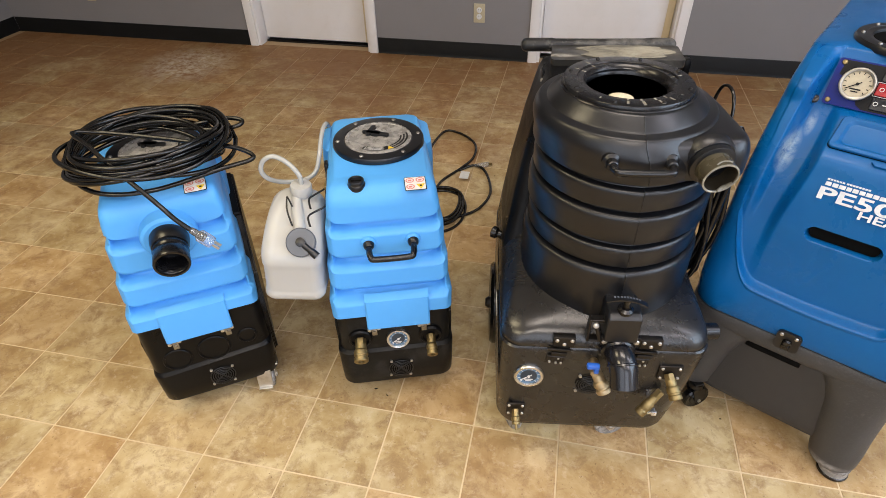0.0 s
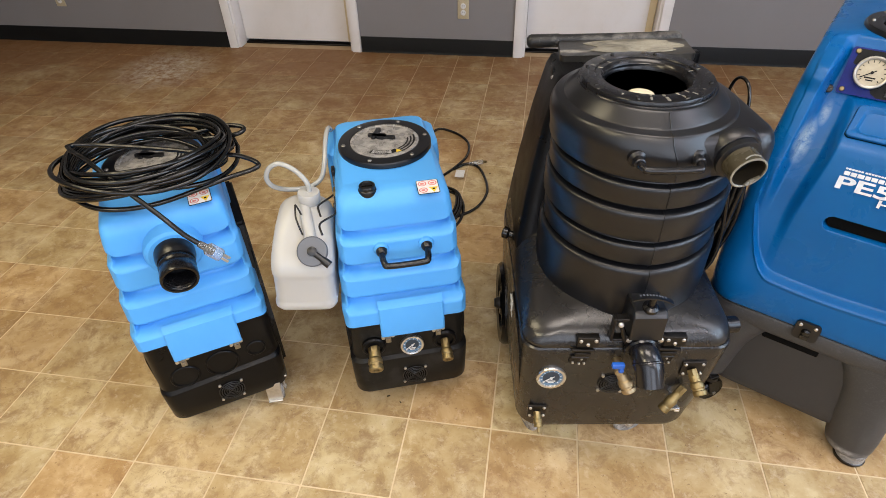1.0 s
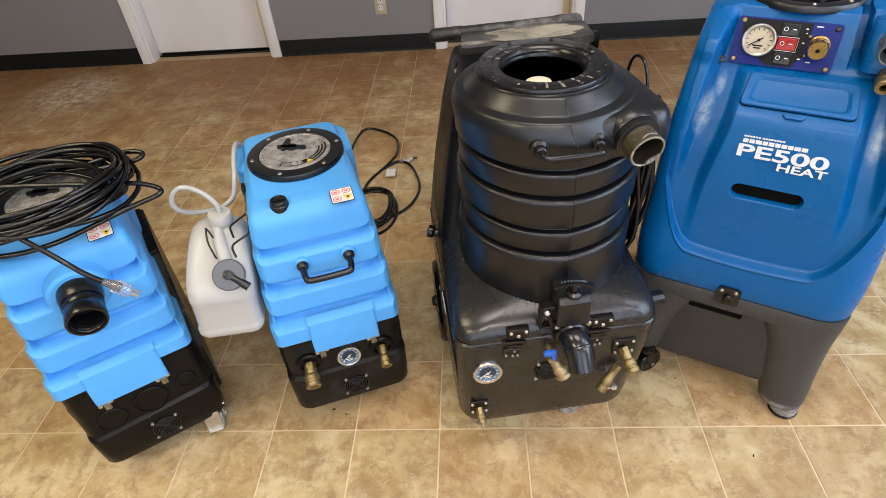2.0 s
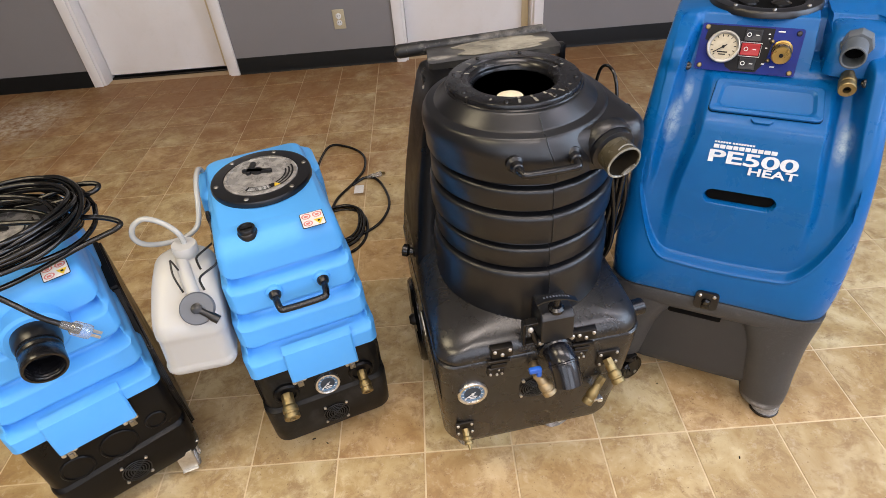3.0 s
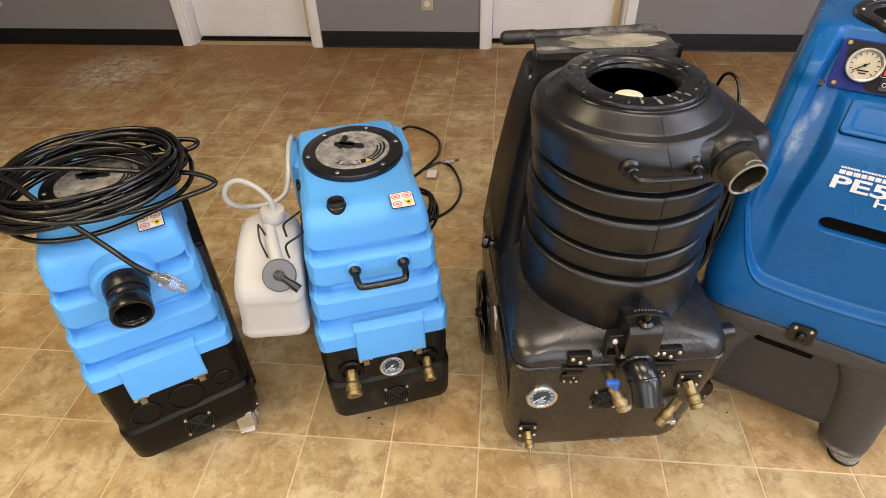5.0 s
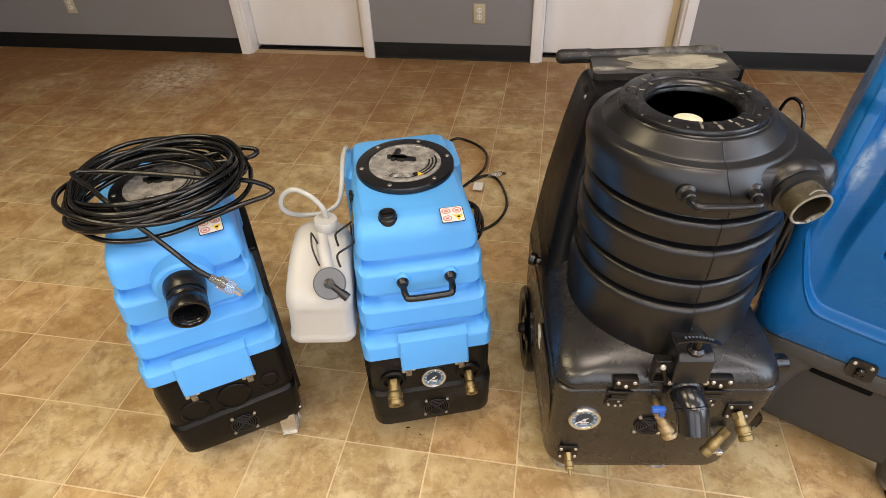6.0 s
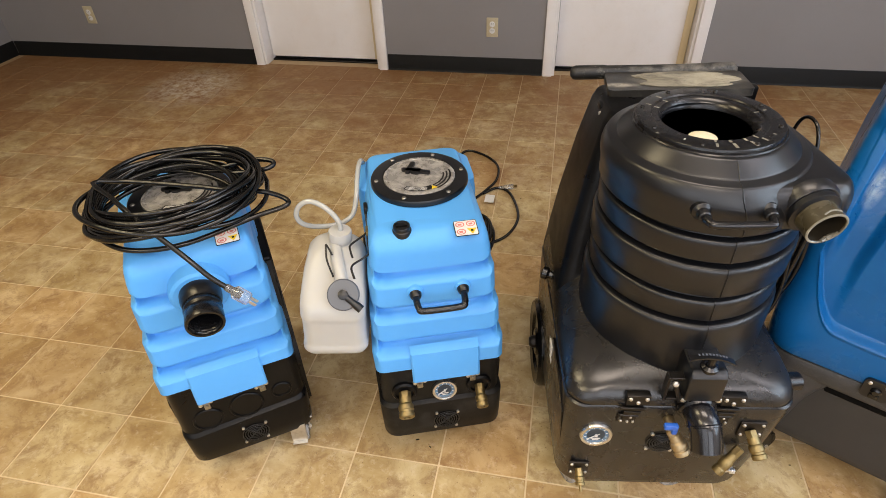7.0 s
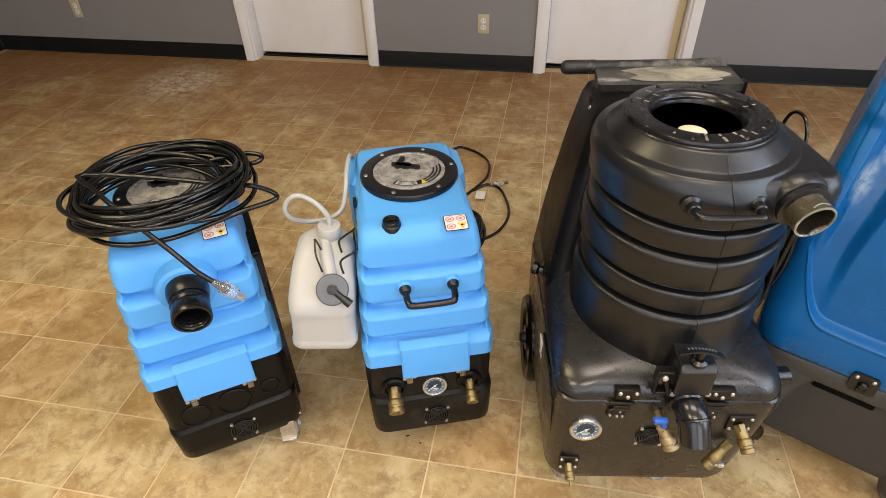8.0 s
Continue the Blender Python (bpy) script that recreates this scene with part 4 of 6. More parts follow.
# black filler cap on the deck
bm = bmesh.new()
lathe(bm, (-0.056, 0.113, 0.640), (-0.056, 0.113, 0.6630), [(0.0208, 0), (0.0208, 0.50), (0.0200, 0.56), (0.0186, 0.60), (0.0186, 0.93), (0.0176, 1.0), (0.0150, 1.0), (0.0140, 0.86), (0.002, 0.84)], 30)
cap = part("filler_cap", bm, SATIN, ext_b, "black filler cap")
# dark bar drawn for the shade in the cap's slot
bm = bmesh.new()
box(bm, -0.068, -0.044, 0.1105, 0.1155, 0.6570, 0.6600)
part("slot", bm, GAP_SHADE, cap)
# wire hooks for the jug and their clips
for k, pts in enumerate(([(-0.130, 0.228, 0.640), (-0.1315, 0.205, 0.622), (-0.132, 0.180, 0.609), (-0.150, 0.158, 0.6085), (-0.170, 0.138, 0.6085), (-0.1725, 0.124, 0.607), (-0.168, 0.100, 0.602)],
                          [(-0.131, 0.160, 0.622), (-0.132, 0.130, 0.611), (-0.133, 0.098, 0.6075), (-0.148, 0.084, 0.607), (-0.167, 0.069, 0.607), (-0.171, 0.055, 0.605), (-0.166, 0.034, 0.598)])):
    tube_part("jug_hook", pts, 0.0025, WIRE, ext_b, "bent black wire hook", 2, 8)
    y0, z0 = pts[0][1], pts[0][2]
    bm = bmesh.new()
    box(bm, -0.1345, -0.126, y0 - 0.012, y0 + 0.014, z0 - 0.014, z0 + 0.008, 0.002)
    part("clip", bm, BRASS if k else DARKSTEEL, ext_b)

ext_a = box_extractor(A_POSE, "light blue carpet extractor with a black front vacuum port", True)
# vacuum port in a round boss
bm = bmesh.new()
lathe(bm, (0.0, 0.130, 0.562), (0.0, 0.048, 0.556), [(0.064, 0), (0.064, 0.80), (0.061, 0.94), (0.054, 1.0)], 40)
part("port_boss", bm, SKYBLUE, ext_a)
bm = bmesh.new()
lathe(bm, (0.0, 0.052, 0.560), (0.0, 0.018, 0.554), [(0.0430, 0), (0.0430, 0.55), (0.0415, 0.8), (0.0395, 1)], 32)
port = part("vacuum_port", bm, SATIN, ext_a, "black threaded vacuum port")
bm = bmesh.new()
lathe(bm, (0.0, 0.03, 0.556), (0.0, -0.036, 0.546), [(0.0373, 0), (0.0378, 0.3), (0.0393, 0.34), (0.0393, 0.38), (0.0376, 0.42), (0.0376, 0.55), (0.0391, 0.6), (0.0397, 0.95), (0.0386, 1), (0.0341, 1), (0.0334, 0.93), (0.0317, 0.9), (0.0332, 0.84), (0.0315, 0.79), (0.0330, 0.73), (0.0313, 0.67), (0.0328, 0.6), (0.0311, 0.54), (0.0294, 0.2)], 36)
part("port_sleeve", bm, GLOSS, port)
# blind covers in the base front
for x, z0, r in ((0.010, 0.220, 0.0415), (-0.082, 0.214, 0.036), (0.098, 0.233, 0.025)):
    bm = bmesh.new()
    lathe(bm, (x, 0.016, z0), (x, 0.0060, z0), [(r, 0), (r, 0.8), (r - 0.0022, 1.0), (r - 0.005, 1.0), (r - 0.006, 0.72), (r * 0.1, 0.72)], 40)
    part("blind_cover", bm, BLACK, ext_a)

# ---- jug hung on the wire hooks ----
jug = thing("solution_jug", B_POSE @ pose(-0.220, 0.030, 0.0), "white plastic jug with a grey spout cap, hung beside the extractor", "jug")
bm = bmesh.new()
rows = [(0.386, 0.063, 0.004, 0.190, 0.02), (0.389, 0.0695, -0.002, 0.196, 0.024), (0.397, 0.0735, -0.006, 0.200, 0.026), (0.408, 0.0735, -0.006, 0.200, 0.026), (0.413, 0.0715, -0.004, 0.2, 0.026), (0.418, 0.0708, -0.0036, 0.200, 0.026), (0.480, 0.0695, -0.0020, 0.201, 0.026), (0.487, 0.0697, -0.0022, 0.201, 0.026), (0.493, 0.0712, -0.0036, 0.202, 0.026), (0.500, 0.0714, -0.0032, 0.202, 0.027), (0.515, 0.0712, 0.000, 0.200, 0.028), (0.528, 0.0705, 0.008, 0.199, 0.03), (0.545, 0.0690, 0.030, 0.198, 0.034),
        (0.565, 0.0660, 0.060, 0.197, 0.036), (0.580, 0.0615, 0.086, 0.194, 0.036), (0.590, 0.0550, 0.102, 0.190, 0.036), (0.597, 0.0460, 0.114, 0.184, 0.032), (0.601, 0.034, 0.122, 0.178, 0.026)]
loft(bm, [rrect(-hw * 1.05 + 0.003, hw - 0.001, y0, y1, r, z, 7) for z, hw, y0, y1, r in rows])
HANG = Matrix.Translation((0.0, 0.02, 0.576)) @ pose(0, 0, 0, 0, 4, -6) @ Matrix.Translation((0.0, -0.02, -0.58))
bmesh.ops.transform(bm, matrix=HANG, verts=bm.verts)
part("jug_body", bm, HDPE, jug, "", 60)
bm = bmesh.new()
lathe(bm, HANG @ Vector((0.012, 0.146, 0.588)), HANG @ Vector((0.012, 0.146, 0.630)), [(0.0235, 0), (0.0235, 0.30), (0.0228, 0.34), (0.0250, 0.40), (0.0262, 0.52), (0.0262, 0.92), (0.0245, 1.0), (0.008, 1.0)], 28)
part("neck_cap", bm, HDPE, jug, "white neck cap")
nrm = Vector((0.0, -0.75, 0.66)).normalized()
c0 = Vector((0.024, 0.020, 0.543))
bm = bmesh.new()
lathe(bm, c0 - nrm * 0.02, c0 + nrm * 0.012, [(0.03, 0), (0.031, 0.5), (0.0345, 0.55), (0.0345, 0.92), (0.032, 1.0), (0.012, 1.0)], 32)
spout = part("spout_cap", bm, GREYCAP, jug, "grey cap with a side spout")
bm = bmesh.new()
side = Vector((0.70, -0.50, -0.53)).normalized()
lathe(bm, c0 + nrm * 0.012, c0 + nrm * 0.020, [(0.011, 0), (0.011, 0.8), (0.007, 1)], 18)
lathe(bm, c0 + nrm * 0.013, c0 + nrm * 0.010 + side * 0.050, [(0.007, 0), (0.007, 0.5), (0.0095, 0.75), (0.0095, 1)], 14)
part("spout", bm, SATIN, spout)
bm = bmesh.new()
tube(bm, smooth_path([(0.008, 0.088, 0.601), (0.002, 0.102, 0.608), (-0.004, 0.114, 0.6125), (-0.0045, 0.108, 0.610), (-0.005, 0.086, 0.599), (-0.001, 0.068, 0.589), (0.007, 0.046, 0.574)], 2), 0.0021, 8)
part("hanging_wire", bm, WIRE, jug, "thin black wire")
bm = bmesh.new()
tube(bm, smooth_path([(0.013, 0.150, 0.588), (0.015, 0.118, 0.590), (0.018, 0.085, 0.580), (0.022, 0.050, 0.562), (0.024, 0.030, 0.545)], 4), 0.0145, 16)
part("jug_grip", bm, HDPE, jug, "moulded white grip ridge", 60)
# clear hose from the jug's neck in a loop to the tank's rear
tube_part("solution_tube", [(0.030, 0.146, 0.620), (0.028, 0.148, 0.648), (0.006, 0.162, 0.674), (-0.026, 0.176, 0.688), (-0.052, 0.180, 0.678), (-0.064, 0.180, 0.652), (-0.054, 0.186, 0.624), (-0.024, 0.204, 0.600), (0.022, 0.220, 0.590), (0.056, 0.232, 0.604), (0.070, 0.262, 0.636), (0.076, 0.302, 0.660), (0.083, 0.350, 0.670), (0.090, 0.395, 0.655), (0.095, 0.425, 0.60)], 0.0060, TUBE, jug, "cloudy looped vinyl hose", 7, 12)

# ---- cord coiled on the first extractor ----
rng = random.Random(7)
coil = thing("power_cord", A_POSE @ pose(0.010, 0.226, 0.668), "long black power cord coiled loosely on top of the extractor", "cord")
pts = []
turns = 15
for k in range(turns * 14):
    a = 2 * math.pi * k / 14
    turn = k // 14
    g = k / (turns * 14)
    if k % 14 == 0:
        ox, oy, tx, ty, sc, ph = (rng.uniform(-0.016, 0.016), rng.uniform(-0.010, 0.010), rng.uniform(-0.03, 0.03), rng.uniform(-0.025, 0.025), rng.uniform(0.76, 1.0), rng.uniform(0, 6.28))
        old = (ox, oy, tx, ty, sc) if k == 0 else cur
        nxt = (ox, oy, tx, ty, sc)
    f = (k % 14) / 14
    cur_all = [o + (n2 - o) * f for o, n2 in zip(old, nxt)]
    if k % 14 == 13:
        cur = nxt
    ox_, oy_, tx_, ty_, sc_ = cur_all
    c, s = math.cos(a), math.sin(a)
    wob = 1 + 0.05 * math.sin(2 * a + turn * 1.7) + 0.025 * math.sin(3 * a + turn)
    pts.append(Vector((0.190 * sc_ * wob * c + ox_ - 0.010, 0.164 * sc_ * wob * s + oy_ - (1 - sc_) * 0.10, 0.016 + 0.045 * g + 0.030 * (1 - sc_) + tx_ * c * 0.7 + ty_ * s * 0.7 + 0.022 * abs(s) * sc_)))
bm = bmesh.new()
end = [(-0.140, 0.03, 0.094), (-0.112, -0.060, 0.092), (-0.070, -0.135, 0.072), (-0.006, -0.206, 0.012), (0.026, -0.234, -0.028), (0.052, -0.248, -0.056)]
tube(bm, smooth_path(pts + [Vector(p) for p in end], 4), 0.0055, 8)
cord = part("cord", bm, RUBBER, coil, "", 60)
for k in range(2):
    q = []
    for j in range(17):
        a = 2 * math.pi * (j / 16) + k * 2.1
        sc_ = (0.96, 1.0)[k]
        q.append((0.186 * sc_ * math.cos(a) + (0.01, -0.008)[k], 0.160 * sc_ * math.sin(a) + (0.0, -0.012)[k], 0.022 + 0.026 * k + 0.022 * math.sin(a * 2 + k) + 0.02 * abs(math.sin(a))))
    tube_part("cord_loop", q, 0.0055, RUBBER, coil, "", 5, 8)
tube_part("cord_loop", [(0.10, 0.06, 0.05), (0.165, 0.045, 0.06), (0.203, 0.028, 0.06), (0.214, 0.014, 0.055), (0.19, 0.006, 0.05), (0.12, 0.03, 0.045)], 0.0055, RUBBER, coil)
tube_part("cord_loop", [(0.12, -0.05, 0.045), (0.18, -0.072, 0.035), (0.215, -0.098, 0.022), (0.208, -0.114, 0.016), (0.14, -0.118, 0.010), (0.0, -0.155, 0.010), (-0.10, -0.140, 0.014), (-0.158, -0.085, 0.022), (-0.172, -0.01, 0.032), (-0.14, 0.07, 0.036), (-0.06, 0.12, 0.034)], 0.0055, RUBBER, coil)
# clear-shelled plug at the cord's end
p0, p1 = Vector((0.052, -0.248, -0.056)), Vector((0.084, -0.258, -0.092))
bm = bmesh.new()
lathe(bm, p0 - (p1 - p0) * 0.1, p1, [(0.007, 0), (0.008, 0.15), (0.008, 0.3), (0.0145, 0.42), (0.0145, 0.9), (0.013, 1.0)], 18)
plug = part("plug", bm, CLEAR, coil, "clear-shelled plug")
bm = bmesh.new()
lathe(bm, p0, p0.lerp(p1, 0.62), [(0.0060, 0), (0.0075, 0.5), (0.0060, 1)], 12)
part("plug_core", bm, INK, plug)
for dx in (-0.006, 0.006, 0.0):
    bm = bmesh.new()
    q, ln = axis_matrix(p1, p1 + (p1 - p0).normalized() * 0.018)
    box(bm, dx - 0.001, dx + 0.001, -0.003 + (0.006 if dx == 0 else 0), 0.003 + (0.006 if dx == 0 else 0), 0, 0.018, 0, 1, q)
    part("prong", bm, STEEL, plug)

# ---- cord lying on the floor behind the second extractor ----
fc = thing("floor_cord", pose(0, 0, 0), "black power cord with a plug lying coiled on the floor", "cord")
Z = 0.0075
tube_part("cord", [(-0.40, 0.62, 0.26), (-0.41, 0.80, 0.10), (-0.43, 1.0, Z), (-0.47, 1.35, Z), (-0.44, 1.66, Z), (-0.35, 1.665, Z), (-0.26, 1.57, Z), (-0.245, 1.44, Z), (-0.285, 1.33, Z), (-0.35, 1.20, Z), (-0.36, 1.05, Z), (-0.30, 0.93, Z), (-0.22, 0.955, Z), (-0.15, 1.03, Z), (-0.123, 1.16, Z), (-0.17, 1.32, Z), (-0.23, 1.36, Z + 0.004), (-0.29, 1.31, Z)], 0.006, RUBBER, fc, "", 6, 8)
for k in range(4):
    q = [(-0.315 + (0.075 + 0.012 * k) * math.cos(a), 1.04 + (0.125 + 0.01 * k) * math.sin(a) - 0.02 * k, Z + 0.006 * (k % 3) + 0.004 * math.sin(3 * a)) for a in [2 * math.pi * j / 18 for j in range(19)]]
    tube_part("cord_loop", q, 0.006, RUBBER, fc, "", 4, 8)
p0, p1 = Vector((-0.225, 1.352, 0.016)), Vector((-0.165, 1.375, 0.016))
bm = bmesh.new()
lathe(bm, p0, p1, [(0.006, 0), (0.008, 0.3), (0.0105, 0.5), (0.0105, 1.0)], 14)
pl = part("plug", bm, CLEAR, fc, "clear-shelled plug")
bm = bmesh.new()
for dy in (-0.005, 0.005):
    box(bm, -0.165, -0.148, 1.376 + dy, 1.378 + dy, 0.013, 0.019)
part("prong", bm, BRASS, pl)
bm = bmesh.new()
box(bm, -0.275, -0.235, 1.225, 1.285, 0.0195, 0.0205, 0, 1, Matrix.Translation((0, 0, 0)))
part("cord_tag", bm, PRINT, fc, "white paper tag on the cord")

# ---- the large black extractor ----
K_POSE = pose(0.285 * math.cos(radians(8.6)) + 0.08 * math.sin(radians(8.6)), 0.285 * math.sin(radians(8.6)) - 0.08 * math.cos(radians(8.6)), 0, 0, 0, 8.6)
ext_k = thing("drum_extractor", K_POSE, "tall black drum-shaped carpet extractor with brass fittings", "carpet extractor")
bm = bmesh.new()
rows = [(0.122, -0.20, 0.155, 0.03, 0.05), (0.127, -0.220, 0.168, 0.012, 0.055), (0.138, -0.229, 0.176, 0.002, 0.055), (0.150, -0.231, 0.180, 0.0, 0.05), (0.28, -0.233, 0.203, 0.0, 0.045),
        (0.395, -0.234, 0.217, 0.0, 0.042), (0.412, -0.234, 0.218, 0.001, 0.042), (0.416, -0.231, 0.215, 0.004, 0.042)]
loft(bm, [rrect(a, b, y, 0.555, r, z, 7) for z, a, b, y, r in rows])
part("lower_body", bm, DUSTSATIN, ext_k, "black moulded lower body")
bm = bmesh.new()
rows = [(0.4165, -0.226, 0.212, 0.009, 0.05), (0.418, -0.2315, 0.217, 0.003, 0.05), (0.424, -0.2325, 0.2175, 0.003, 0.05), (0.436, -0.2295, 0.2150, 0.0075, 0.054), (0.447, -0.2245, 0.2105, 0.0150, 0.060), (0.457, -0.2175, 0.2045, 0.0260, 0.072),
        (0.466, -0.2085, 0.1965, 0.0410, 0.09), (0.474, -0.197, 0.1870, 0.0580, 0.115), (0.481, -0.184, 0.1765, 0.0760, 0.14), (0.487, -0.170, 0.165, 0.095, 0.14)]
fine = []
for k in range((len(rows) - 3) * 5 + 1):
    u = 2 + k / 5
    n = min(int(u), len(rows) - 2)
    t = u - n
    quad = [rows[max(0, min(len(rows) - 1, n + d))] for d in (-1, 0, 1, 2)]
    fine.append(tuple(0.5 * (2 * b + (c - a) * t + (2 * a - 5 * b + 4 * c - e) * t * t + (3 * b - a - 3 * c + e) * t ** 3) for a, b, c, e in zip(*quad)))
rows = rows[:2] + fine
loft(bm, [[Vector((p.x, p.y, p.z + 0.10 * max(0.0, (z - 0.424) / 0.076) ** 1.3 * smoothstep(0.17, 0.46, p.y))) for p in rrect(a, b, y, 0.55, r, z, 14)] for z, a, b, y, r in rows])
part("upper_shell", bm, DUSTSATIN, ext_k, "black sloping shoulder shell", 50)
# leaning back spine behind the drum
bm = bmesh.new()
rows = [(0.42, -0.230, 0.214, 0.25, 0.555, 0.03), (0.50, -0.219, 0.204, 0.285, 0.557, 0.03), (0.60, -0.203, 0.190, 0.315, 0.56, 0.03), (0.74, -0.176, 0.170, 0.348, 0.56, 0.03), (0.835, -0.152, 0.152, 0.372, 0.56, 0.03), (0.852, -0.144, 0.146, 0.378, 0.556, 0.03), (0.858, -0.134, 0.136, 0.388, 0.546, 0.03)]
loft(bm, [rrect(a, b, y0, y1, r, z, 5) for z, a, b, y0, y1, r in rows])
part("back_spine", bm, BLACK, ext_k, "", 40)
# side panel with a raised edge
bm = bmesh.new()
prof = [(0.03, 0.16), (0.03, 0.36), (0.10, 0.405), (0.20, 0.40), (0.26, 0.33), (0.29, 0.16)]
loft(bm, [[Vector((-0.228 - d - (z - 0.4) * 0.06, y, z)) for y, z in prof] for d in (-0.01, 0.006, 0.008)])
bmesh.ops.bevel(bm, geom=list(bm.edges), offset=0.004, segments=2, affect="EDGES")
sp = part("side_panel", bm, BLACK, ext_k)
for k in range(7):
    z = 0.345 - 0.021 * k
    xs = -0.2365 - (z - 0.4) * 0.06
    bm = bmesh.new()
    box(bm, xs - 0.0035, xs + 0.002, 0.212 + 0.004 * (k % 2), 0.244 - 0.003 * (k % 3), z - 0.0075, z + 0.0065, 0.0004, 1)
    part("lettering_bar", bm, PRINT, sp, "unreadable white side lettering")

DRUM = Vector((0.0, 0.235, 0.0))


def drum_ring(r, z, seg=96):
    """A ring of the drum, with the mould seam as a faint crease at the front."""
    out = []
    lean = 0.006 - 0.014 * smoothstep(0.825, 0.88, z)
    for k in range(seg):
        a = 2 * math.pi * k / seg
        off = abs(((a + math.pi) % (2 * math.pi)) - math.pi)
        rr = r * (1 + 0.034 * math.exp(-off / 0.33))
        out.append(DRUM + Vector((rr * math.sin(a) + lean, -rr * math.cos(a), z)))
    return out


bm = bmesh.new()
prof = [(0.189, 0.43), (0.190, 0.50), (0.1895, 0.580), (0.1888, 0.588), (0.1870, 0.5935), (0.1845, 0.5965), (0.180, 0.598), (0.168, 0.5985), (0.1665, 0.600), (0.1668, 0.6065), (0.178, 0.6075), (0.1805, 0.6085), (0.1815, 0.611), (0.1815, 0.640), (0.1810, 0.6465), (0.1790, 0.6510), (0.1755, 0.6530), (0.167, 0.6538), (0.166, 0.656), (0.1662, 0.669),
        (0.182, 0.6700), (0.1855, 0.6710), (0.187, 0.6740), (0.187, 0.718), (0.1865, 0.7245), (0.1850, 0.7285), (0.1820, 0.7315), (0.1775, 0.7325), (0.167, 0.733), (0.1655, 0.735), (0.1658, 0.742), (0.178, 0.7430), (0.1805, 0.7440), (0.1815, 0.7465), (0.1815, 0.776), (0.1810, 0.7815), (0.1790, 0.7858), (0.1755, 0.7878), (0.166, 0.7885), (0.165, 0.791), (0.1655, 0.802),
        (0.182, 0.803), (0.1855, 0.804), (0.187, 0.8075), (0.187, 0.826), (0.1865, 0.838), (0.1845, 0.851), (0.181, 0.862), (0.1762, 0.8725), (0.1718, 0.8800), (0.1698, 0.8828), (0.1682, 0.8842), (0.1660, 0.8851), (0.1535, 0.8877), (0.1524, 0.8884), (0.1516, 0.8897), (0.1505, 0.8912), (0.1310, 0.9090), (0.1292, 0.9110), (0.1270, 0.9122), (0.1180, 0.9125), (0.080, 0.9125), (0.080, 0.900), (0.12, 0.885), (0.165, 0.84), (0.165, 0.70)]
loft(bm, [drum_ring(r, z) for r, z in prof])
part("drum_tank", bm, SATIN, ext_k, "black ribbed drum tank", 38)
bm = bmesh.new()
seam = []
for r, z in prof[1:-7]:
    rr = r * 1.034 * 1.0012
    seam.append(DRUM + Vector((0.006 - 0.014 * smoothstep(0.825, 0.88, z) + rr * 0.02, -rr, z)))
tube(bm, seam, 0.0009, 6)
part("mould_seam", bm, SATIN, ext_k)
# bolted flange ring round the opening
MOUTH = DRUM + Vector((-0.009, 0.003, 0.0))
bm = bmesh.new()
lathe(bm, MOUTH + Vector((0, 0, 0.902)), MOUTH + Vector((0, 0, 0.922)), [(0.1285, 0), (0.1285, 0.52), (0.1270, 0.62), (0.1242, 0.64), (0.1238, 0.86), (0.1225, 0.97), (0.120, 1.0), (0.0975, 1.0), (0.0955, 0.88), (0.0850, 0.88), (0.083, 0.8), (0.078, 0.55), (0.0755, 0.0)], 64)
fl = part("lid_flange", bm, GLOSS, ext_k, "glossy black flange round the open fill hole")
for k in range(8):
    a = radians(22 + 45 * k)
    screw(fl, MOUTH + Vector((0.113 * math.cos(a), 0.113 * math.sin(a), 0.9215)), (0, 0, 1), 0.0042, DARKSTEEL)
for a, r0, ln, wd in ((-101, 0.084, 0.016, 0.0024), (-86, 0.085, 0.018, 0.0030), (-69, 0.084, 0.019, 0.0026), (-55, 0.086, 0.014, 0.0022), (-128, 0.104, 0.006, 0.0016), (-112, 0.110, 0.007, 0.0014), (-40, 0.106, 0.005, 0.0016), (-20, 0.110, 0.006, 0.0012), (150, 0.088, 0.012, 0.0018), (128, 0.086, 0.014, 0.0024), (-150, 0.118, 0.004, 0.0014), (12, 0.088, 0.010, 0.0014)):
    bm = bmesh.new()
    q = Matrix.Translation(MOUTH) @ pose(0, 0, 0, 0, 0, a)
    if r0 > 0.1:
        box(bm, r0, r0 + ln, -wd, wd, 0.9219, 0.9224, 0.0001, 1, q)
    else:
        box(bm, 0.0855, 0.0950, -wd * 0.8, wd * 0.8, 0.9193, 0.9200, 0.0001, 1, q)
        box(bm, 0.1010, 0.0985 + ln, -wd, wd * 0.8, 0.9219, 0.9224, 0.0001, 1, q)
    part("chipped_mark", bm, WORN, fl, "pale chipped mark")
bm = bmesh.new()
lathe(bm, MOUTH + Vector((-0.018, -0.040, 0.80)), MOUTH + Vector((-0.018, -0.040, 0.9060)), [(0.026, 0), (0.0265, 0.9), (0.0245, 0.96), (0.017, 0.99), (0.004, 1)], 24)
part("float", bm, FLOAT, ext_k, "cream shut-off float inside the hole")
# vacuum lobe and its open port
bm = bmesh.new()


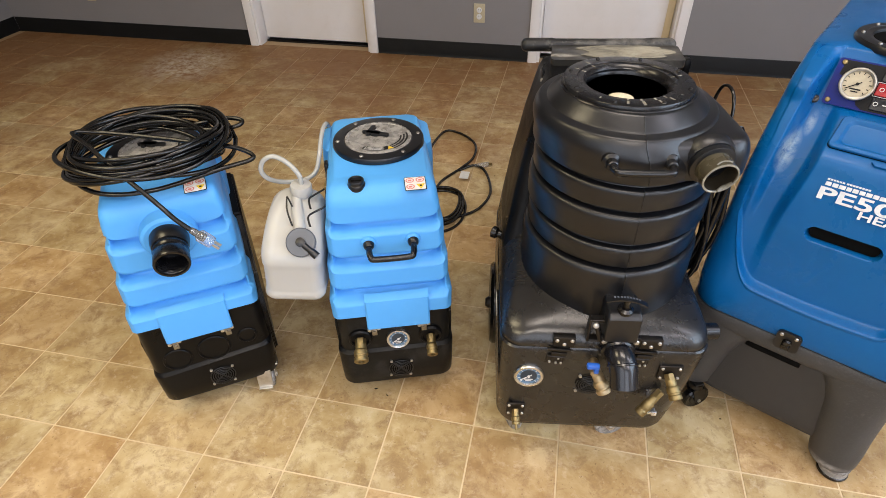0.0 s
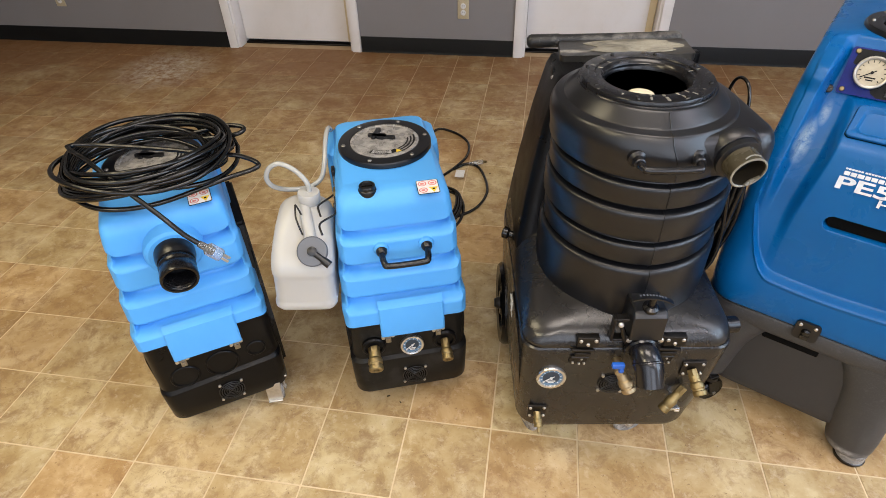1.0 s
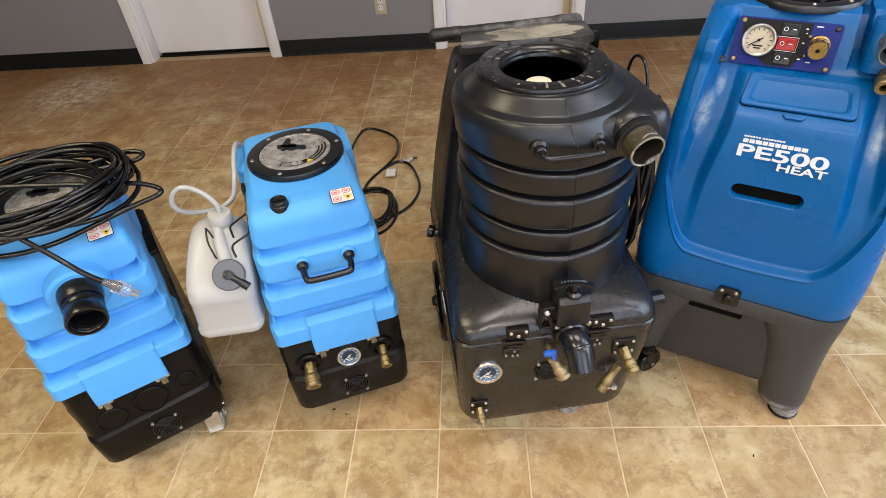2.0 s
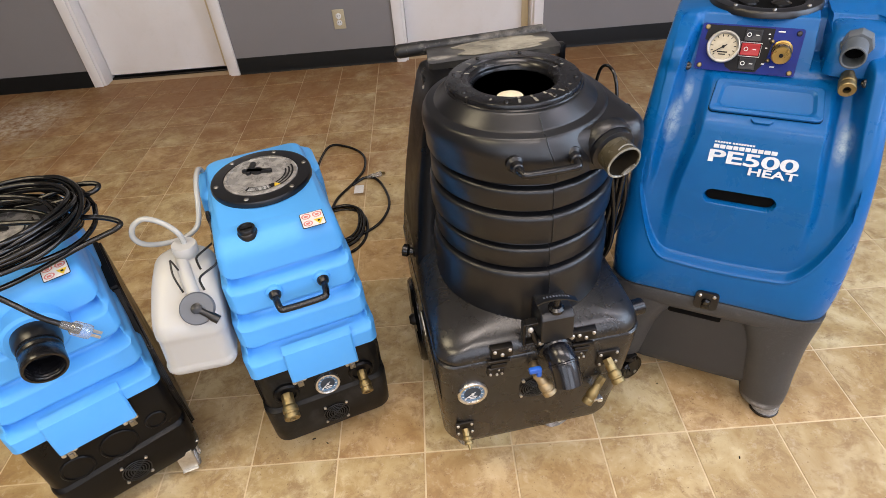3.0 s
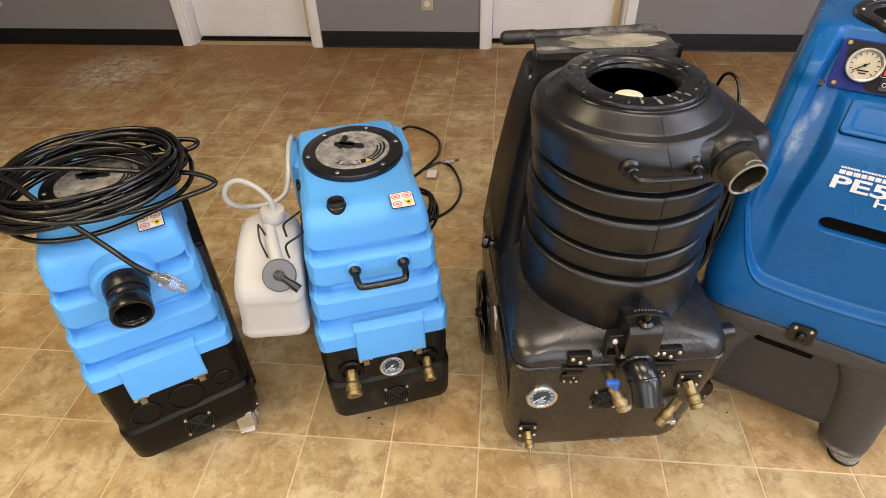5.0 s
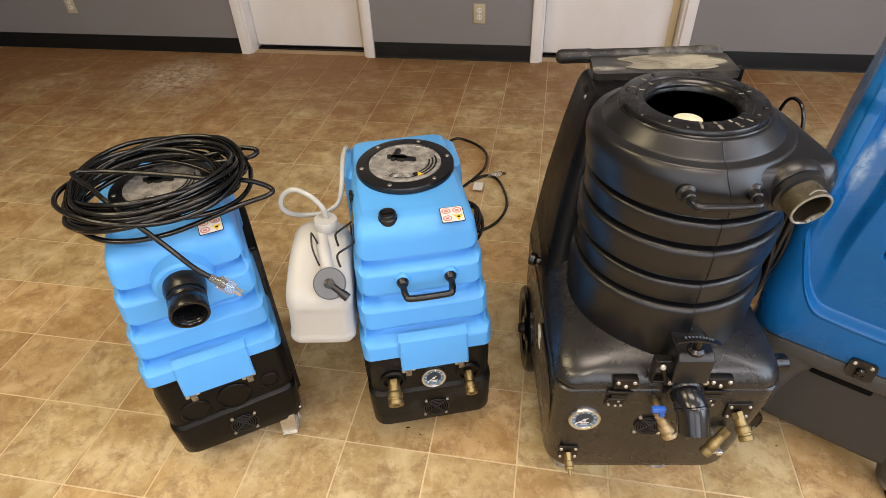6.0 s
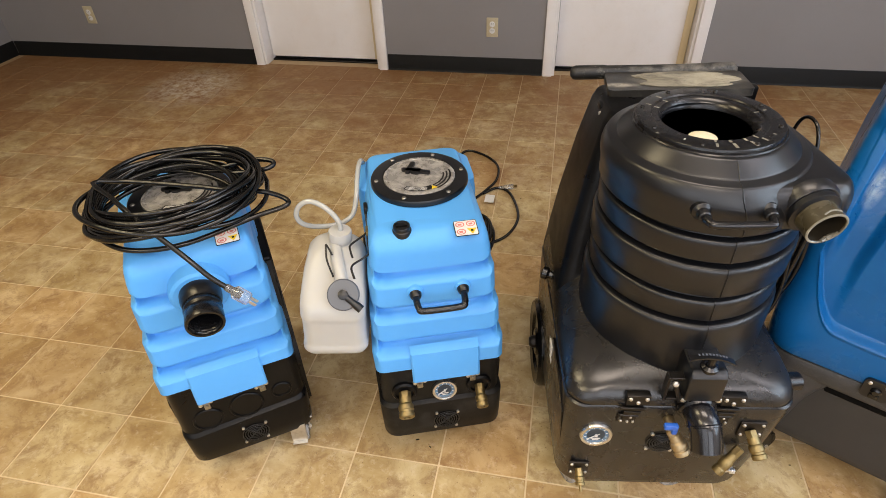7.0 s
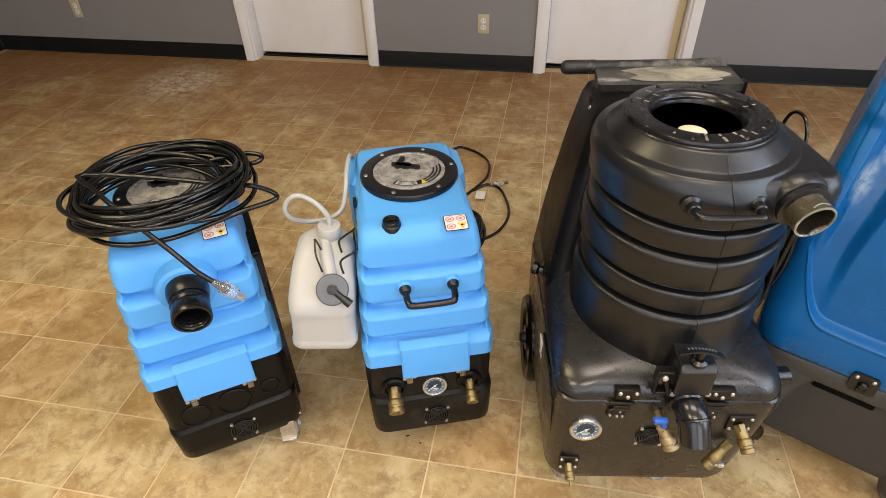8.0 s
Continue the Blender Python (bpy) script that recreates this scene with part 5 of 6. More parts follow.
def lobe_ring(g, z, n=22):
    """Outline round the drum's circle and the port's smaller circle, drawn in by g."""
    (ax, ay, ra), (bx, by, rb) = (0.003, 0.235, 0.1825 - g), (0.150, 0.113, 0.045 - g)
    d = math.hypot(bx - ax, by - ay)
    base, open_a = math.atan2(by - ay, bx - ax), math.acos((ra - rb) / d)
    out = []
    for k in range(n + 1):
        a = base - open_a + 2 * open_a * k / n
        out.append(Vector((bx + rb * math.cos(a), by + rb * math.sin(a), z)))
    for k in range(n + 1):
        a = base + open_a + (2 * math.pi - 2 * open_a) * k / n
        out.append(Vector((ax + ra * math.cos(a), ay + ra * math.sin(a), z)))
    return out


loft(bm, [lobe_ring(g, z) for g, z in ((0.016, 0.8030), (0.005, 0.8036), (0.001, 0.8056), (0.0, 0.8095), (0.0, 0.842), (0.0015, 0.854), (0.005, 0.864), (0.009, 0.8710), (0.014, 0.8765), (0.019, 0.8790), (0.035, 0.8798))])
part("port_lobe", bm, SATIN, ext_k, "", 50)
d = Vector((0.16, -0.95, -0.18)).normalized()
p0 = Vector((0.111, 0.088, 0.846))
bm = bmesh.new()
lathe(bm, p0, p0 + d * 0.022, [(0.047, 0), (0.047, 0.7), (0.043, 1.0)], 36)
lathe(bm, p0 + d * 0.015, p0 + d * 0.034, [(0.040, 0), (0.040, 0.9), (0.036, 1)], 36)
part("port_collar", bm, SATIN, ext_k)
bm = bmesh.new()
pipe_ring(bm, p0 + d * 0.02, p0 + d * 0.066, 0.0315, 0.0280, 36, 0.0012, 0.1)
vp_ = part("vacuum_port", bm, SMEARED, ext_k, "open pipe end with worn pale rim")
bm = bmesh.new()
lathe(bm, p0 + d * 0.0645, p0 + d * 0.0672, [(0.0285, 0), (0.0318, 0.1), (0.0318, 0.7), (0.0306, 1.0), (0.0290, 1.0), (0.0282, 0.6)], 36, (False, False))
part("worn_rim", bm, WORN, vp_, "pale worn pipe rim")
# dark inner sleeve, added so that the pipe's inside looks shaded
bm = bmesh.new()
lathe(bm, p0 + d * 0.030, p0 + d * 0.0640, [(0.0279, 0), (0.0279, 0.97), (0.0277, 1), (0.0274, 0.97), (0.0274, 0.12), (0.002, 0.08)], 36)
part("bore", bm, DIRT_AND_SHADE, vp_, "dark sleeve for the shade inside the port")
# dried drips along the lower lip
side = d.cross(Vector((0, 0, 1))).normalized()
rise = side.cross(d).normalized()
for a0, a1, r0, back in ((205, 262, 0.0030, 0.064), (226, 244, 0.0040, 0.0650), (62, 112, 0.0014, 0.0585)):
    bm = bmesh.new()
    rr = 0.0282 if back > 0.06 else 0.0318
    arc = [radians(a0 + (a1 - a0) * k / 12) for k in range(13)]
    tube(bm, [p0 + d * (back - 0.0025 * math.sin(5 * a)) + (side * math.cos(a) + rise * math.sin(a)) * (rr - 0.0006 * math.sin(9 * a)) for a in arc], r0, 8)
    part("dried_drip", bm, WORN, vp_, "pale dried drip")
# carry handle on the drum front
bm = bmesh.new()
tube(bm, smooth_path([(-0.060, 0.07, 0.846), (-0.060, 0.040, 0.847), (-0.056, 0.025, 0.846), (-0.044, 0.019, 0.845), (0.030, 0.019, 0.845), (0.040, 0.025, 0.846), (0.042, 0.040, 0.847), (0.042, 0.07, 0.846)], 5), 0.0066, 12)
h = part("carry_handle", bm, GLOSS, ext_k, "glossy black carry handle", 60)
for x in (-0.060, 0.042):
    bm = bmesh.new()
    lathe(bm, (x, 0.070, 0.846), (x, 0.036, 0.847), [(0.0155, 0), (0.0155, 0.45), (0.0135, 0.5), (0.0105, 0.6), (0.010, 0.95), (0.008, 1)], 20)
    part("handle_foot", bm, SATIN, h)
for x, y, z in ((-0.178, 0.20, 0.858), (0.09, 0.107, 0.8802)):
    screw(ext_k, (x, y, z), (-0.6 if x < 0 else 0.3, -0.5, 0.6), 0.004, DARKSTEEL)
# push bar and mud-smeared rear cover
bm = bmesh.new()
lathe(bm, (-0.190, 0.622, 0.855), (0.192, 0.622, 0.857), [(0.008, 0), (0.014, 0.012), (0.0165, 0.03), (0.0165, 0.20), (0.015, 0.22), (0.0145, 0.5), (0.015, 0.8), (0.0165, 0.84), (0.016, 0.97), (0.012, 0.99), (0.006, 1)], 20)
part("push_bar", bm, SLUDGE, ext_k, "black push bar with mud stains")
bm = bmesh.new()
loft(bm, [[Vector((p.x + (0.014 if p.y > 0.5 else 0.0), p.y, p.z - 0.09 * (p.y - 0.5))) for p in rrect(-0.130, 0.176, 0.472, 0.606, 0.012, z, 4)] for z in (0.853, 0.862, 0.868, 0.870)])
cover = part("rear_cover", bm, MUD, ext_k, "flat black cover smeared with dried pale mud")
rng = random.Random(31)
bm = bmesh.new()
ring = []
for k in range(180):
    a = 2 * math.pi * k / 180
    c, v = math.cos(a), math.sin(a)
    q = 0.97 - 0.03 * rng.random() + 0.04 * math.sin(5 * a + 1.0)
    tongue = 0.012 * math.sin(9 * v + 2.0) * abs(c) ** 3 - 0.004 * rng.random() * abs(c)
    x, y = 0.052 + 0.106 * q * math.copysign(abs(c) ** 0.6, c) + tongue, 0.543 + 0.057 * q * math.copysign(abs(v) ** 0.6, v)
    ring.append(Vector((x, y, 0.8706 - 0.09 * (y - 0.5))))
loft(bm, [ring, [p + Vector((0, 0, 0.0012)) for p in ring]])
part("dried_mud", bm, DRYMUD, cover, "pale dried mud film")
bm = bmesh.new()
box(bm, 0.188, 0.206, 0.52, 0.545, 0.810, 0.856, 0.004)
part("cover_bracket", bm, BLACK, ext_k)
bm = bmesh.new()
box(bm, -0.150, -0.110, 0.445, 0.48, 0.815, 0.852, 0.004)
part("cover_bracket", bm, BLACK, ext_k)
# front fittings
gauge(ext_k, (-0.166, 0.008, 0.326), (0, -1, 0.04), 0.0335, DIALBLUE, CHROME, 215)


def flange_plate(x, z, w, hgt, name="fitting_plate"):
    bm = bmesh.new()
    box(bm, x - w / 2, x + w / 2, -0.005, 0.0015, z - hgt / 2, z + hgt / 2, 0.002)
    p = part(name, bm, DARKSTEEL, ext_k)
    for sx in (-1, 1):
        for sz in (-1, 1):
            screw(p, (x + sx * w * 0.36, -0.005, z + sz * hgt * 0.34), (0, -1, 0), 0.0038)
    return p


pl = flange_plate(-0.188, 0.202, 0.044, 0.042)
quick_coupler(ext_k, (-0.188, -0.004, 0.202), (-0.186, -0.034, 0.182), 0.0105)
bm = bmesh.new()
rod(bm, (-0.186, -0.032, 0.184), (-0.1855, -0.044, 0.174), 0.0035, 10, 0.001)
part("nipple", bm, BRASS, ext_k)
fan_grille(ext_k, -0.028, 0.0, 0.302, 0.030)


def draw_latch(x, z):
    """A flat draw latch: keeper plate with three screws above the seam, thin toggle and base below it."""
    bm = bmesh.new()
    box(bm, x - 0.023, x + 0.023, -0.0035, 0.012, z - 0.015, z + 0.013, 0.0012)
    l = part("draw_latch", bm, DARKSTEEL, ext_k, "dark steel draw latch")
    for dx, dz in ((-0.016, 0.005), (0.016, 0.005), (0.0, -0.006)):
        screw(l, (x + dx, -0.0035, z + dz), (0, -1, 0), 0.0045)
    bm = bmesh.new()
    q = pose(x - 0.008, -0.003, z - 0.030, 0, 3, 0)
    box(bm, -0.026, 0.024, -0.005, 0.002, 0.004, 0.011, 0.0015, 2, q)
    box(bm, -0.017, 0.017, -0.006, 0.001, -0.009, 0.001, 0.0015, 2, q)
    part("toggle", bm, DARKSTEEL, l)
    bm = bmesh.new()
    q = pose(x - 0.013, -0.002, z - 0.052, 0, 5, 0)
    box(bm, -0.020, 0.018, -0.003, 0.003, -0.014, 0.010, 0.001, 1, q)
    box(bm, -0.012, 0.012, -0.0055, -0.002, -0.006, 0.010, 0.001, 1, q)
    rod(bm, q @ Vector((-0.019, -0.004, 0.009)), q @ Vector((0.018, -0.004, 0.009)), 0.0028, 10, 0.001)
    part("toggle_base", bm, DARKSTEEL, l)
    for dx, dz in ((-0.013, -0.009), (0.012, -0.010), (0.001, -0.011), (0.004, 0.004)):
        screw(l, q @ Vector((dx, -0.004, dz)), (0, -1, 0), 0.0030)


draw_latch(-0.099, 0.441)
draw_latch(0.082, 0.442)
# dump valve: housing, arched handle, bolted plate and elbow
bm = bmesh.new()
rows = [(0.466, -0.022, 0.042, -0.020), (0.468, -0.024, 0.044, -0.022), (0.528, -0.024, 0.044, -0.020), (0.538, -0.022, 0.042, -0.012), (0.541, -0.018, 0.038, -0.004)]
loft(bm, [rrect(x0, x1, y0, 0.060, 0.004, z, 3) for z, x0, x1, y0 in rows])
dv = part("dump_valve", bm, SATIN, ext_k, "black dump valve housing")
bm = bmesh.new()
HM = Matrix.Translation((0.008, -0.010, 0.578)) @ pose(0, 0, 0, 0, 8, 0)
arc = [Vector((0.042 * k / 12, 0.0, -0.011 * (k / 12) ** 2)) for k in range(-12, 13)]
loft(bm, [[HM @ (p + Vector((0, dy, dz))) for dy, dz in ((-0.006, 0.0018), (0.007, 0.0018), (0.007, -0.0018), (-0.006, -0.0018))] for p in arc])
hd = part("valve_handle", bm, SATIN, dv)
for k in range(9):
    bm = bmesh.new()
    x = -0.026 + 0.0062 * k
    z = -0.012 * (x / 0.046) ** 2
    box(bm, x - 0.0017, x + 0.0017, 0.001, 0.0055, z + 0.0018, z + 0.0022, 0, 1, HM)
    part("lettering_bar", bm, GREYCAP, hd, "worn pale lettering")
bm = bmesh.new()
rod(bm, (0.010, -0.002, 0.536), (0.009, -0.008, 0.577), 0.0070, 14)
lathe(bm, (0.010, -0.002, 0.538), (0.010, -0.003, 0.550), [(0.016, 0), (0.016, 0.6), (0.010, 1)], 18)
part("stem", bm, GLOSS, dv)
bm = bmesh.new()
box(bm, -0.028, 0.056, -0.010, 0.003, 0.444, 0.466, 0.002)
vp = part("valve_plate", bm, DARKSTEEL, ext_k)
for x in (-0.019, 0.047):
    screw(vp, (x, -0.010, 0.455), (0, -1, 0), 0.0062)
bm = bmesh.new()
arc = [Vector((0.013, 0.004, 0.428))] + [Vector((0.014 + 0.0001 * a, -0.022 - 0.036 * math.sin(radians(a)), 0.394 + 0.036 * math.cos(radians(a)))) for a in range(0, 56, 11)] + [Vector((0.0215, -0.072, 0.386))]
tube(bm, arc, 0.0300, 36)
de = part("drain_elbow", bm, ELBOW, ext_k, "glossy black drain elbow", 60)
bm = bmesh.new()
la = radians(38)
lc = Vector((0.0175, -0.022 - 0.036 * math.sin(la), 0.394 + 0.036 * math.cos(la)))
lw = Vector((0.1, -math.cos(la), -math.sin(la))).normalized()
lathe(bm, lc - lw * 0.003, lc + lw * 0.003, [(0.0300, 0), (0.0321, 0.3), (0.0321, 0.8), (0.0300, 1)], 36, (False, False))
part("elbow_bead", bm, ELBOW, de)
bm = bmesh.new()
lathe(bm, (0.013, -0.004, 0.428), (0.013, -0.018, 0.427), [(0.036, 0), (0.036, 0.7), (0.033, 1)], 32)
part("elbow_collar", bm, GLOSS, ext_k)
# slotted bracket with a short spring bolt beside the valve
bm = bmesh.new()
for x0, x1, z0, z1 in ((-0.056, -0.051, 0.448, 0.512), (-0.051, -0.026, 0.506, 0.512), (-0.051, -0.026, 0.448, 0.454)):
    box(bm, x0, x1, -0.006, 0.012, z0, z1, 0.001, 1)
brk = part("bracket", bm, DARKSTEEL, ext_k)
bm = bmesh.new()
rod(bm, (-0.042, -0.010, 0.500), (-0.030, -0.014, 0.462), 0.0046, 12, 0.001)
part("bolt", bm, DARKSTEEL, brk)
screw(brk, (-0.043, -0.011, 0.502), (0, -1, 0.3), 0.006)
# blue ball valve, couplers and the drain cock
bm = bmesh.new()
box(bm, -0.052, -0.025, -0.042, -0.030, 0.400, 0.412, 0.003)
box(bm, -0.036, -0.025, -0.042, -0.030, 0.386, 0.402, 0.003)
part("valve_lever", bm, VALVEBLUE, ext_k, "blue ball valve lever")
DULLBRASS = metal("dull_brass", (0.42, 0.33, 0.20), 0.45, (0.25, 0.2, 0.14), 0.6)
bm = bmesh.new()
rod(bm, (-0.030, 0.004, 0.382), (-0.030, -0.036, 0.380), 0.011, 16, 0.002)
part("valve_body", bm, DULLBRASS, ext_k)
quick_coupler(ext_k, (-0.030, -0.024, 0.384), (-0.008, -0.054, 0.341), 0.0158, DULLBRASS)
flange_plate(0.140, 0.354, 0.052, 0.044)
quick_coupler(ext_k, (0.137, -0.004, 0.352), (0.150, -0.050, 0.320), 0.0145)
quick_coupler(ext_k, (0.132, -0.010, 0.298), (0.088, -0.034, 0.246), 0.0125, None, "brass_drain_cock")
bm = bmesh.new()
box(bm, 0.100, 0.130, -0.032, -0.024, 0.240, 0.246, 0.002)
box(bm, 0.118, 0.130, -0.032, -0.012, 0.234, 0.240, 0.002)
part("cock_lever", bm, CHROME, ext_k, "small bright lever")
# stub at the side of the shoulder
bm = bmesh.new()
pipe_ring(bm, (0.205, 0.075, 0.405), (0.252, 0.082, 0.402), 0.019, 0.014, 22)
part("side_stub", bm, GLOSS, ext_k)
caster(ext_k, -0.178, 0.085, 0.124, 0.040, 25, LIDGREY)
caster(ext_k, 0.085, 0.085, 0.124, 0.040, 100, LIDGREY)
for sx, x0 in ((-1, -0.232), (1, 0.218)):
    bm = bmesh.new()
    lathe(bm, (x0 - sx * 0.03, 0.44, 0.125), (x0 + sx * 0.012, 0.44, 0.125), [(0.03, 0), (0.122, 0.03), (0.125, 0.2), (0.125, 0.8), (0.118, 1), (0.09, 0.9), (0.085, 0.75), (0.04, 0.8), (0.035, 0.95), (0.01, 0.95)], 44)
    w = part("rear_wheel", bm, RUBBER, ext_k)
    bm = bmesh.new()
    lathe(bm, (x0 + sx * 0.004, 0.44, 0.125), (x0 + sx * 0.026, 0.44, 0.125), [(0.018, 0), (0.018, 0.6), (0.012, 1)], 16)
    part("hub", bm, DARKSTEEL, w)
bm = bmesh.new()
lathe(bm, (-0.226, 0.36, 0.448), (-0.252, 0.37, 0.452), [(0.010, 0), (0.010, 0.3), (0.016, 0.5), (0.016, 0.9), (0.011, 1)], 18)
part("side_knob", bm, RUBBER, ext_k)
screw(ext_k, (-0.150, 0.44, 0.836), (-1, -0.4, 0.3), 0.005)
screw(ext_k, (-0.186, 0.42, 0.62), (-1, -0.2, 0.2), 0.004)

# cord bundle hung at the side of the black extractor
kc = thing("hung_cord", K_POSE @ pose(0.213, 0.285, 0.60), "black power cord bundle hung at the side of the drum extractor", "cord")
for k in range(7):
    q = []
    for j in range(16):
        a = 2 * math.pi * j / 15
        q.append((0.012 * (k % 3) + 0.014 * math.sin(a * 2 + k), (0.050 + 0.008 * (k % 4)) * math.sin(a) - 0.01 + 0.012 * (k % 2), (0.165 + 0.012 * k % 0.04) * math.cos(a) + 0.012 * (k % 3) - 0.01))
    tube_part("cord_loop", q, 0.0062, RUBBER, kc, "", 4, 8)
tube_part("cord_loop", [(0.0, 0.04, 0.10), (-0.004, 0.062, 0.20), (0.0, 0.064, 0.250), (0.006, 0.050, 0.272), (0.012, 0.022, 0.268), (0.014, 0.0, 0.235), (0.012, -0.01, 0.18), (0.008, -0.01, 0.11)], 0.0034, RUBBER, kc)
bm = bmesh.new()
for k in range(4):
    box(bm, 0.02, 0.026, -0.06 + 0.02 * k, -0.052 + 0.02 * k, -0.02 - 0.03 * k, 0.0 - 0.03 * k, 0.002)
part("cord_tie", bm, FLOAT, kc, "pale ties round the cord")

# ---- the deep blue upright extractor ----
PT = -27.0
P_POSE = pose(0.58 * math.cos(radians(PT)) - 0.40 * math.sin(radians(PT)), 0.58 * math.sin(radians(PT)) + 0.40 * math.cos(radians(PT)), 0, 0, 0, PT)
ext_p = thing("upright_extractor", P_POSE, "scuffed deep blue upright carpet extractor on a charcoal base", "carpet extractor")
HW = ((0.385, 0.234), (0.42, 0.2375), (0.47, 0.2395), (0.52, 0.239), (0.60, 0.234), (0.70, 0.226), (0.80, 0.2135), (0.85, 0.2085), (0.885, 0.2055), (0.92, 0.2015), (0.956, 0.197))
BAND = ((0.385, 0.004), (0.393, 0.0), (0.44, 0.002), (0.50, 0.014), (0.65, 0.045), (0.75, 0.072), (0.80, 0.092), (0.85, 0.113), (0.885, 0.130), (0.897, 0.143), (0.905, 0.172), (0.912, 0.206), (0.932, 0.224), (0.948, 0.240))
DEEP = ((0.47, 0.030), (0.56, 0.045), (0.70, 0.085), (0.80, 0.145), (0.85, 0.186), (0.932, 0.222), (0.942, 0.228), (0.948, 0.238))
HOOD = ((0.47, 0.030), (0.56, 0.040), (0.64, 0.047), (0.72, 0.061), (0.774, 0.0735), (0.786, 0.0785), (0.792, 0.0860), (0.800, 0.099), (0.845, 0.165), (0.852, 0.190), (0.86, 0.25))
RAIL = ((0.47, 0.006), (0.56, 0.022), (0.70, 0.055), (0.80, 0.090), (0.85, 0.110), (0.885, 0.126), (0.897, 0.138), (0.903, 0.160), (0.908, 0.200), (0.914, 0.216), (0.932, 0.222), (0.948, 0.238))


def front_y(x, z, w, off):
    a, side = abs(x), abs(x - off)
    # the grip end of one rail stands higher than the other
    grip = 0.024 * smoothstep(-0.11, -0.15, x) * smoothstep(0.862, 0.895, z)
    lip = 0.472 + 0.004 * (side / 0.1) ** 2 + 0.135 * (max(0.0, side - 0.115) / 0.085) ** 2.2 + 25 * max(0.0, side - (w - 0.030))
    inner = soft_table(z, DEEP)
    hood = soft_table(z, HOOD, 0.004)
    wide = 0.105 + 0.02 * smoothstep(0.80, 0.60, z)
    inner += (min(hood, inner) - inner) * smoothstep(wide + 0.024, wide, a)
    inner += (min(soft_table(z - grip, RAIL, 0.005 + 0.4 * grip), inner) - inner) * smoothstep(w - 0.060, w - 0.038, side) * smoothstep(0.56, 0.74, z)
    y = soft_table(z - grip, BAND, 0.012 + 0.4 * grip)
    y += (inner - y) * smoothstep(lip - 0.002, lip + 0.010, z) - 0.0034 * smoothstep(0.008, 0.0, abs(z - lip + 0.003)) * smoothstep(w - 0.028, w - 0.036, side)
    # finger slot
    dx = max(0.0, abs(x + 0.005) - 0.052)
    y += 0.035 * smoothstep(0.0166, 0.0132, math.hypot(dx, z - 0.6355))
    # deep valley beside the pipe housing
    y += 0.085 * smoothstep(0.0115, 0.0085, abs(x - 0.0695 + (z - 0.9) * 0.06)) * smoothstep(0.862, 0.872, z)
    # step in the deck behind the pipe housing
    y += 0.040 * smoothstep(0.060, 0.066, x) * smoothstep(0.190, 0.150, x) * smoothstep(0.930, 0.936, z)
    # corner rounding
    rc = 0.066 - 0.036 * smoothstep(0.50, 0.80, z)
    t = max(0.0, min(1.0, (side - (w - rc)) / rc))
    return y + rc * (1 - math.sqrt(max(0.0, 1 - t * t)))


COLS = 240
bm = bmesh.new()
rings = []
zs = [0.383, 0.3845, 0.387, 0.392] + [0.398 + 0.006 * k for k in range(10)] + [0.456 + 0.0015 * k for k in range(221)] + [0.788 + 0.0023 * k for k in range(70)]
for z in zs:
    w = soft_table(z, HW, 0.022)
    off = -0.010 * smoothstep(0.55, 0.88, z)
    inset = 0.004 if z < 0.384 else (0.0015 if z < 0.386 else 0.0)
    ring = []
    for k in range(COLS + 1):
        x = w * (1 - 2 * k / COLS)
        ring.append(Vector((x * (1 - inset * 4) + off, front_y(x + off, z, w, off) + inset, z)))
    for k in range(1, 10):
        ring.append(Vector((off - w, ring[COLS].y + (0.60 - ring[COLS].y) * k / 10, z)))
    for k in range(9):
        a = radians(180 - 90 * k / 8)
        ring.append(Vector((off - w + 0.05 + 0.05 * math.cos(a), 0.60 + 0.05 * math.sin(a), z)))
    for k in range(9):
        a = radians(90 - 90 * k / 8)
        ring.append(Vector((off + w - 0.05 + 0.05 * math.cos(a), 0.60 + 0.05 * math.sin(a), z)))
    for k in range(1, 10):
        ring.append(Vector((off + w, 0.60 + (ring[0].y - 0.60) * k / 10, z)))
    rings.append(ring)
c = Vector((0, 0.42, 0))
for dz, sc in ((0.003, 0.985), (0.005, 0.96)):
    rings.append([Vector(((p.x - c.x) * sc + c.x, (p.y - c.y) * sc + c.y, p.z + dz)) for p in rings[len(zs) - 1]])
loft(bm, rings)
tank = part("tank", bm, COBALT, ext_p, "scuffed deep blue moulded tank", 60)

# black plate inside the recess, in place of the slot's shade
bm = bmesh.new()
loft(bm, [[Vector((p.x, y, p.y)) for p in rrect(-0.0685, 0.0585, 0.6220, 0.6490, 0.0132, 0)] for y in (0.0585, 0.079)])
part("slot_shade", bm, GAP_SHADE, tank, "black plate for the shade in the finger slot")

# charcoal base with four column legs
bm = bmesh.new()
rows = [(0.083, 0.180, 0.062, 0.06), (0.087, 0.192, 0.052, 0.075), (0.096, 0.200, 0.044, 0.085), (0.120, 0.207, 0.038, 0.085), (0.320, 0.222, 0.030, 0.085), (0.330, 0.2235, 0.029, 0.085)]
loft(bm, [rrect(-hw, hw, y, 0.64, r, z, 7) for z, hw, y, r in rows])
base = part("base", bm, CHARCOAL, ext_p, "charcoal pebbled lower tank")
bm = bmesh.new()
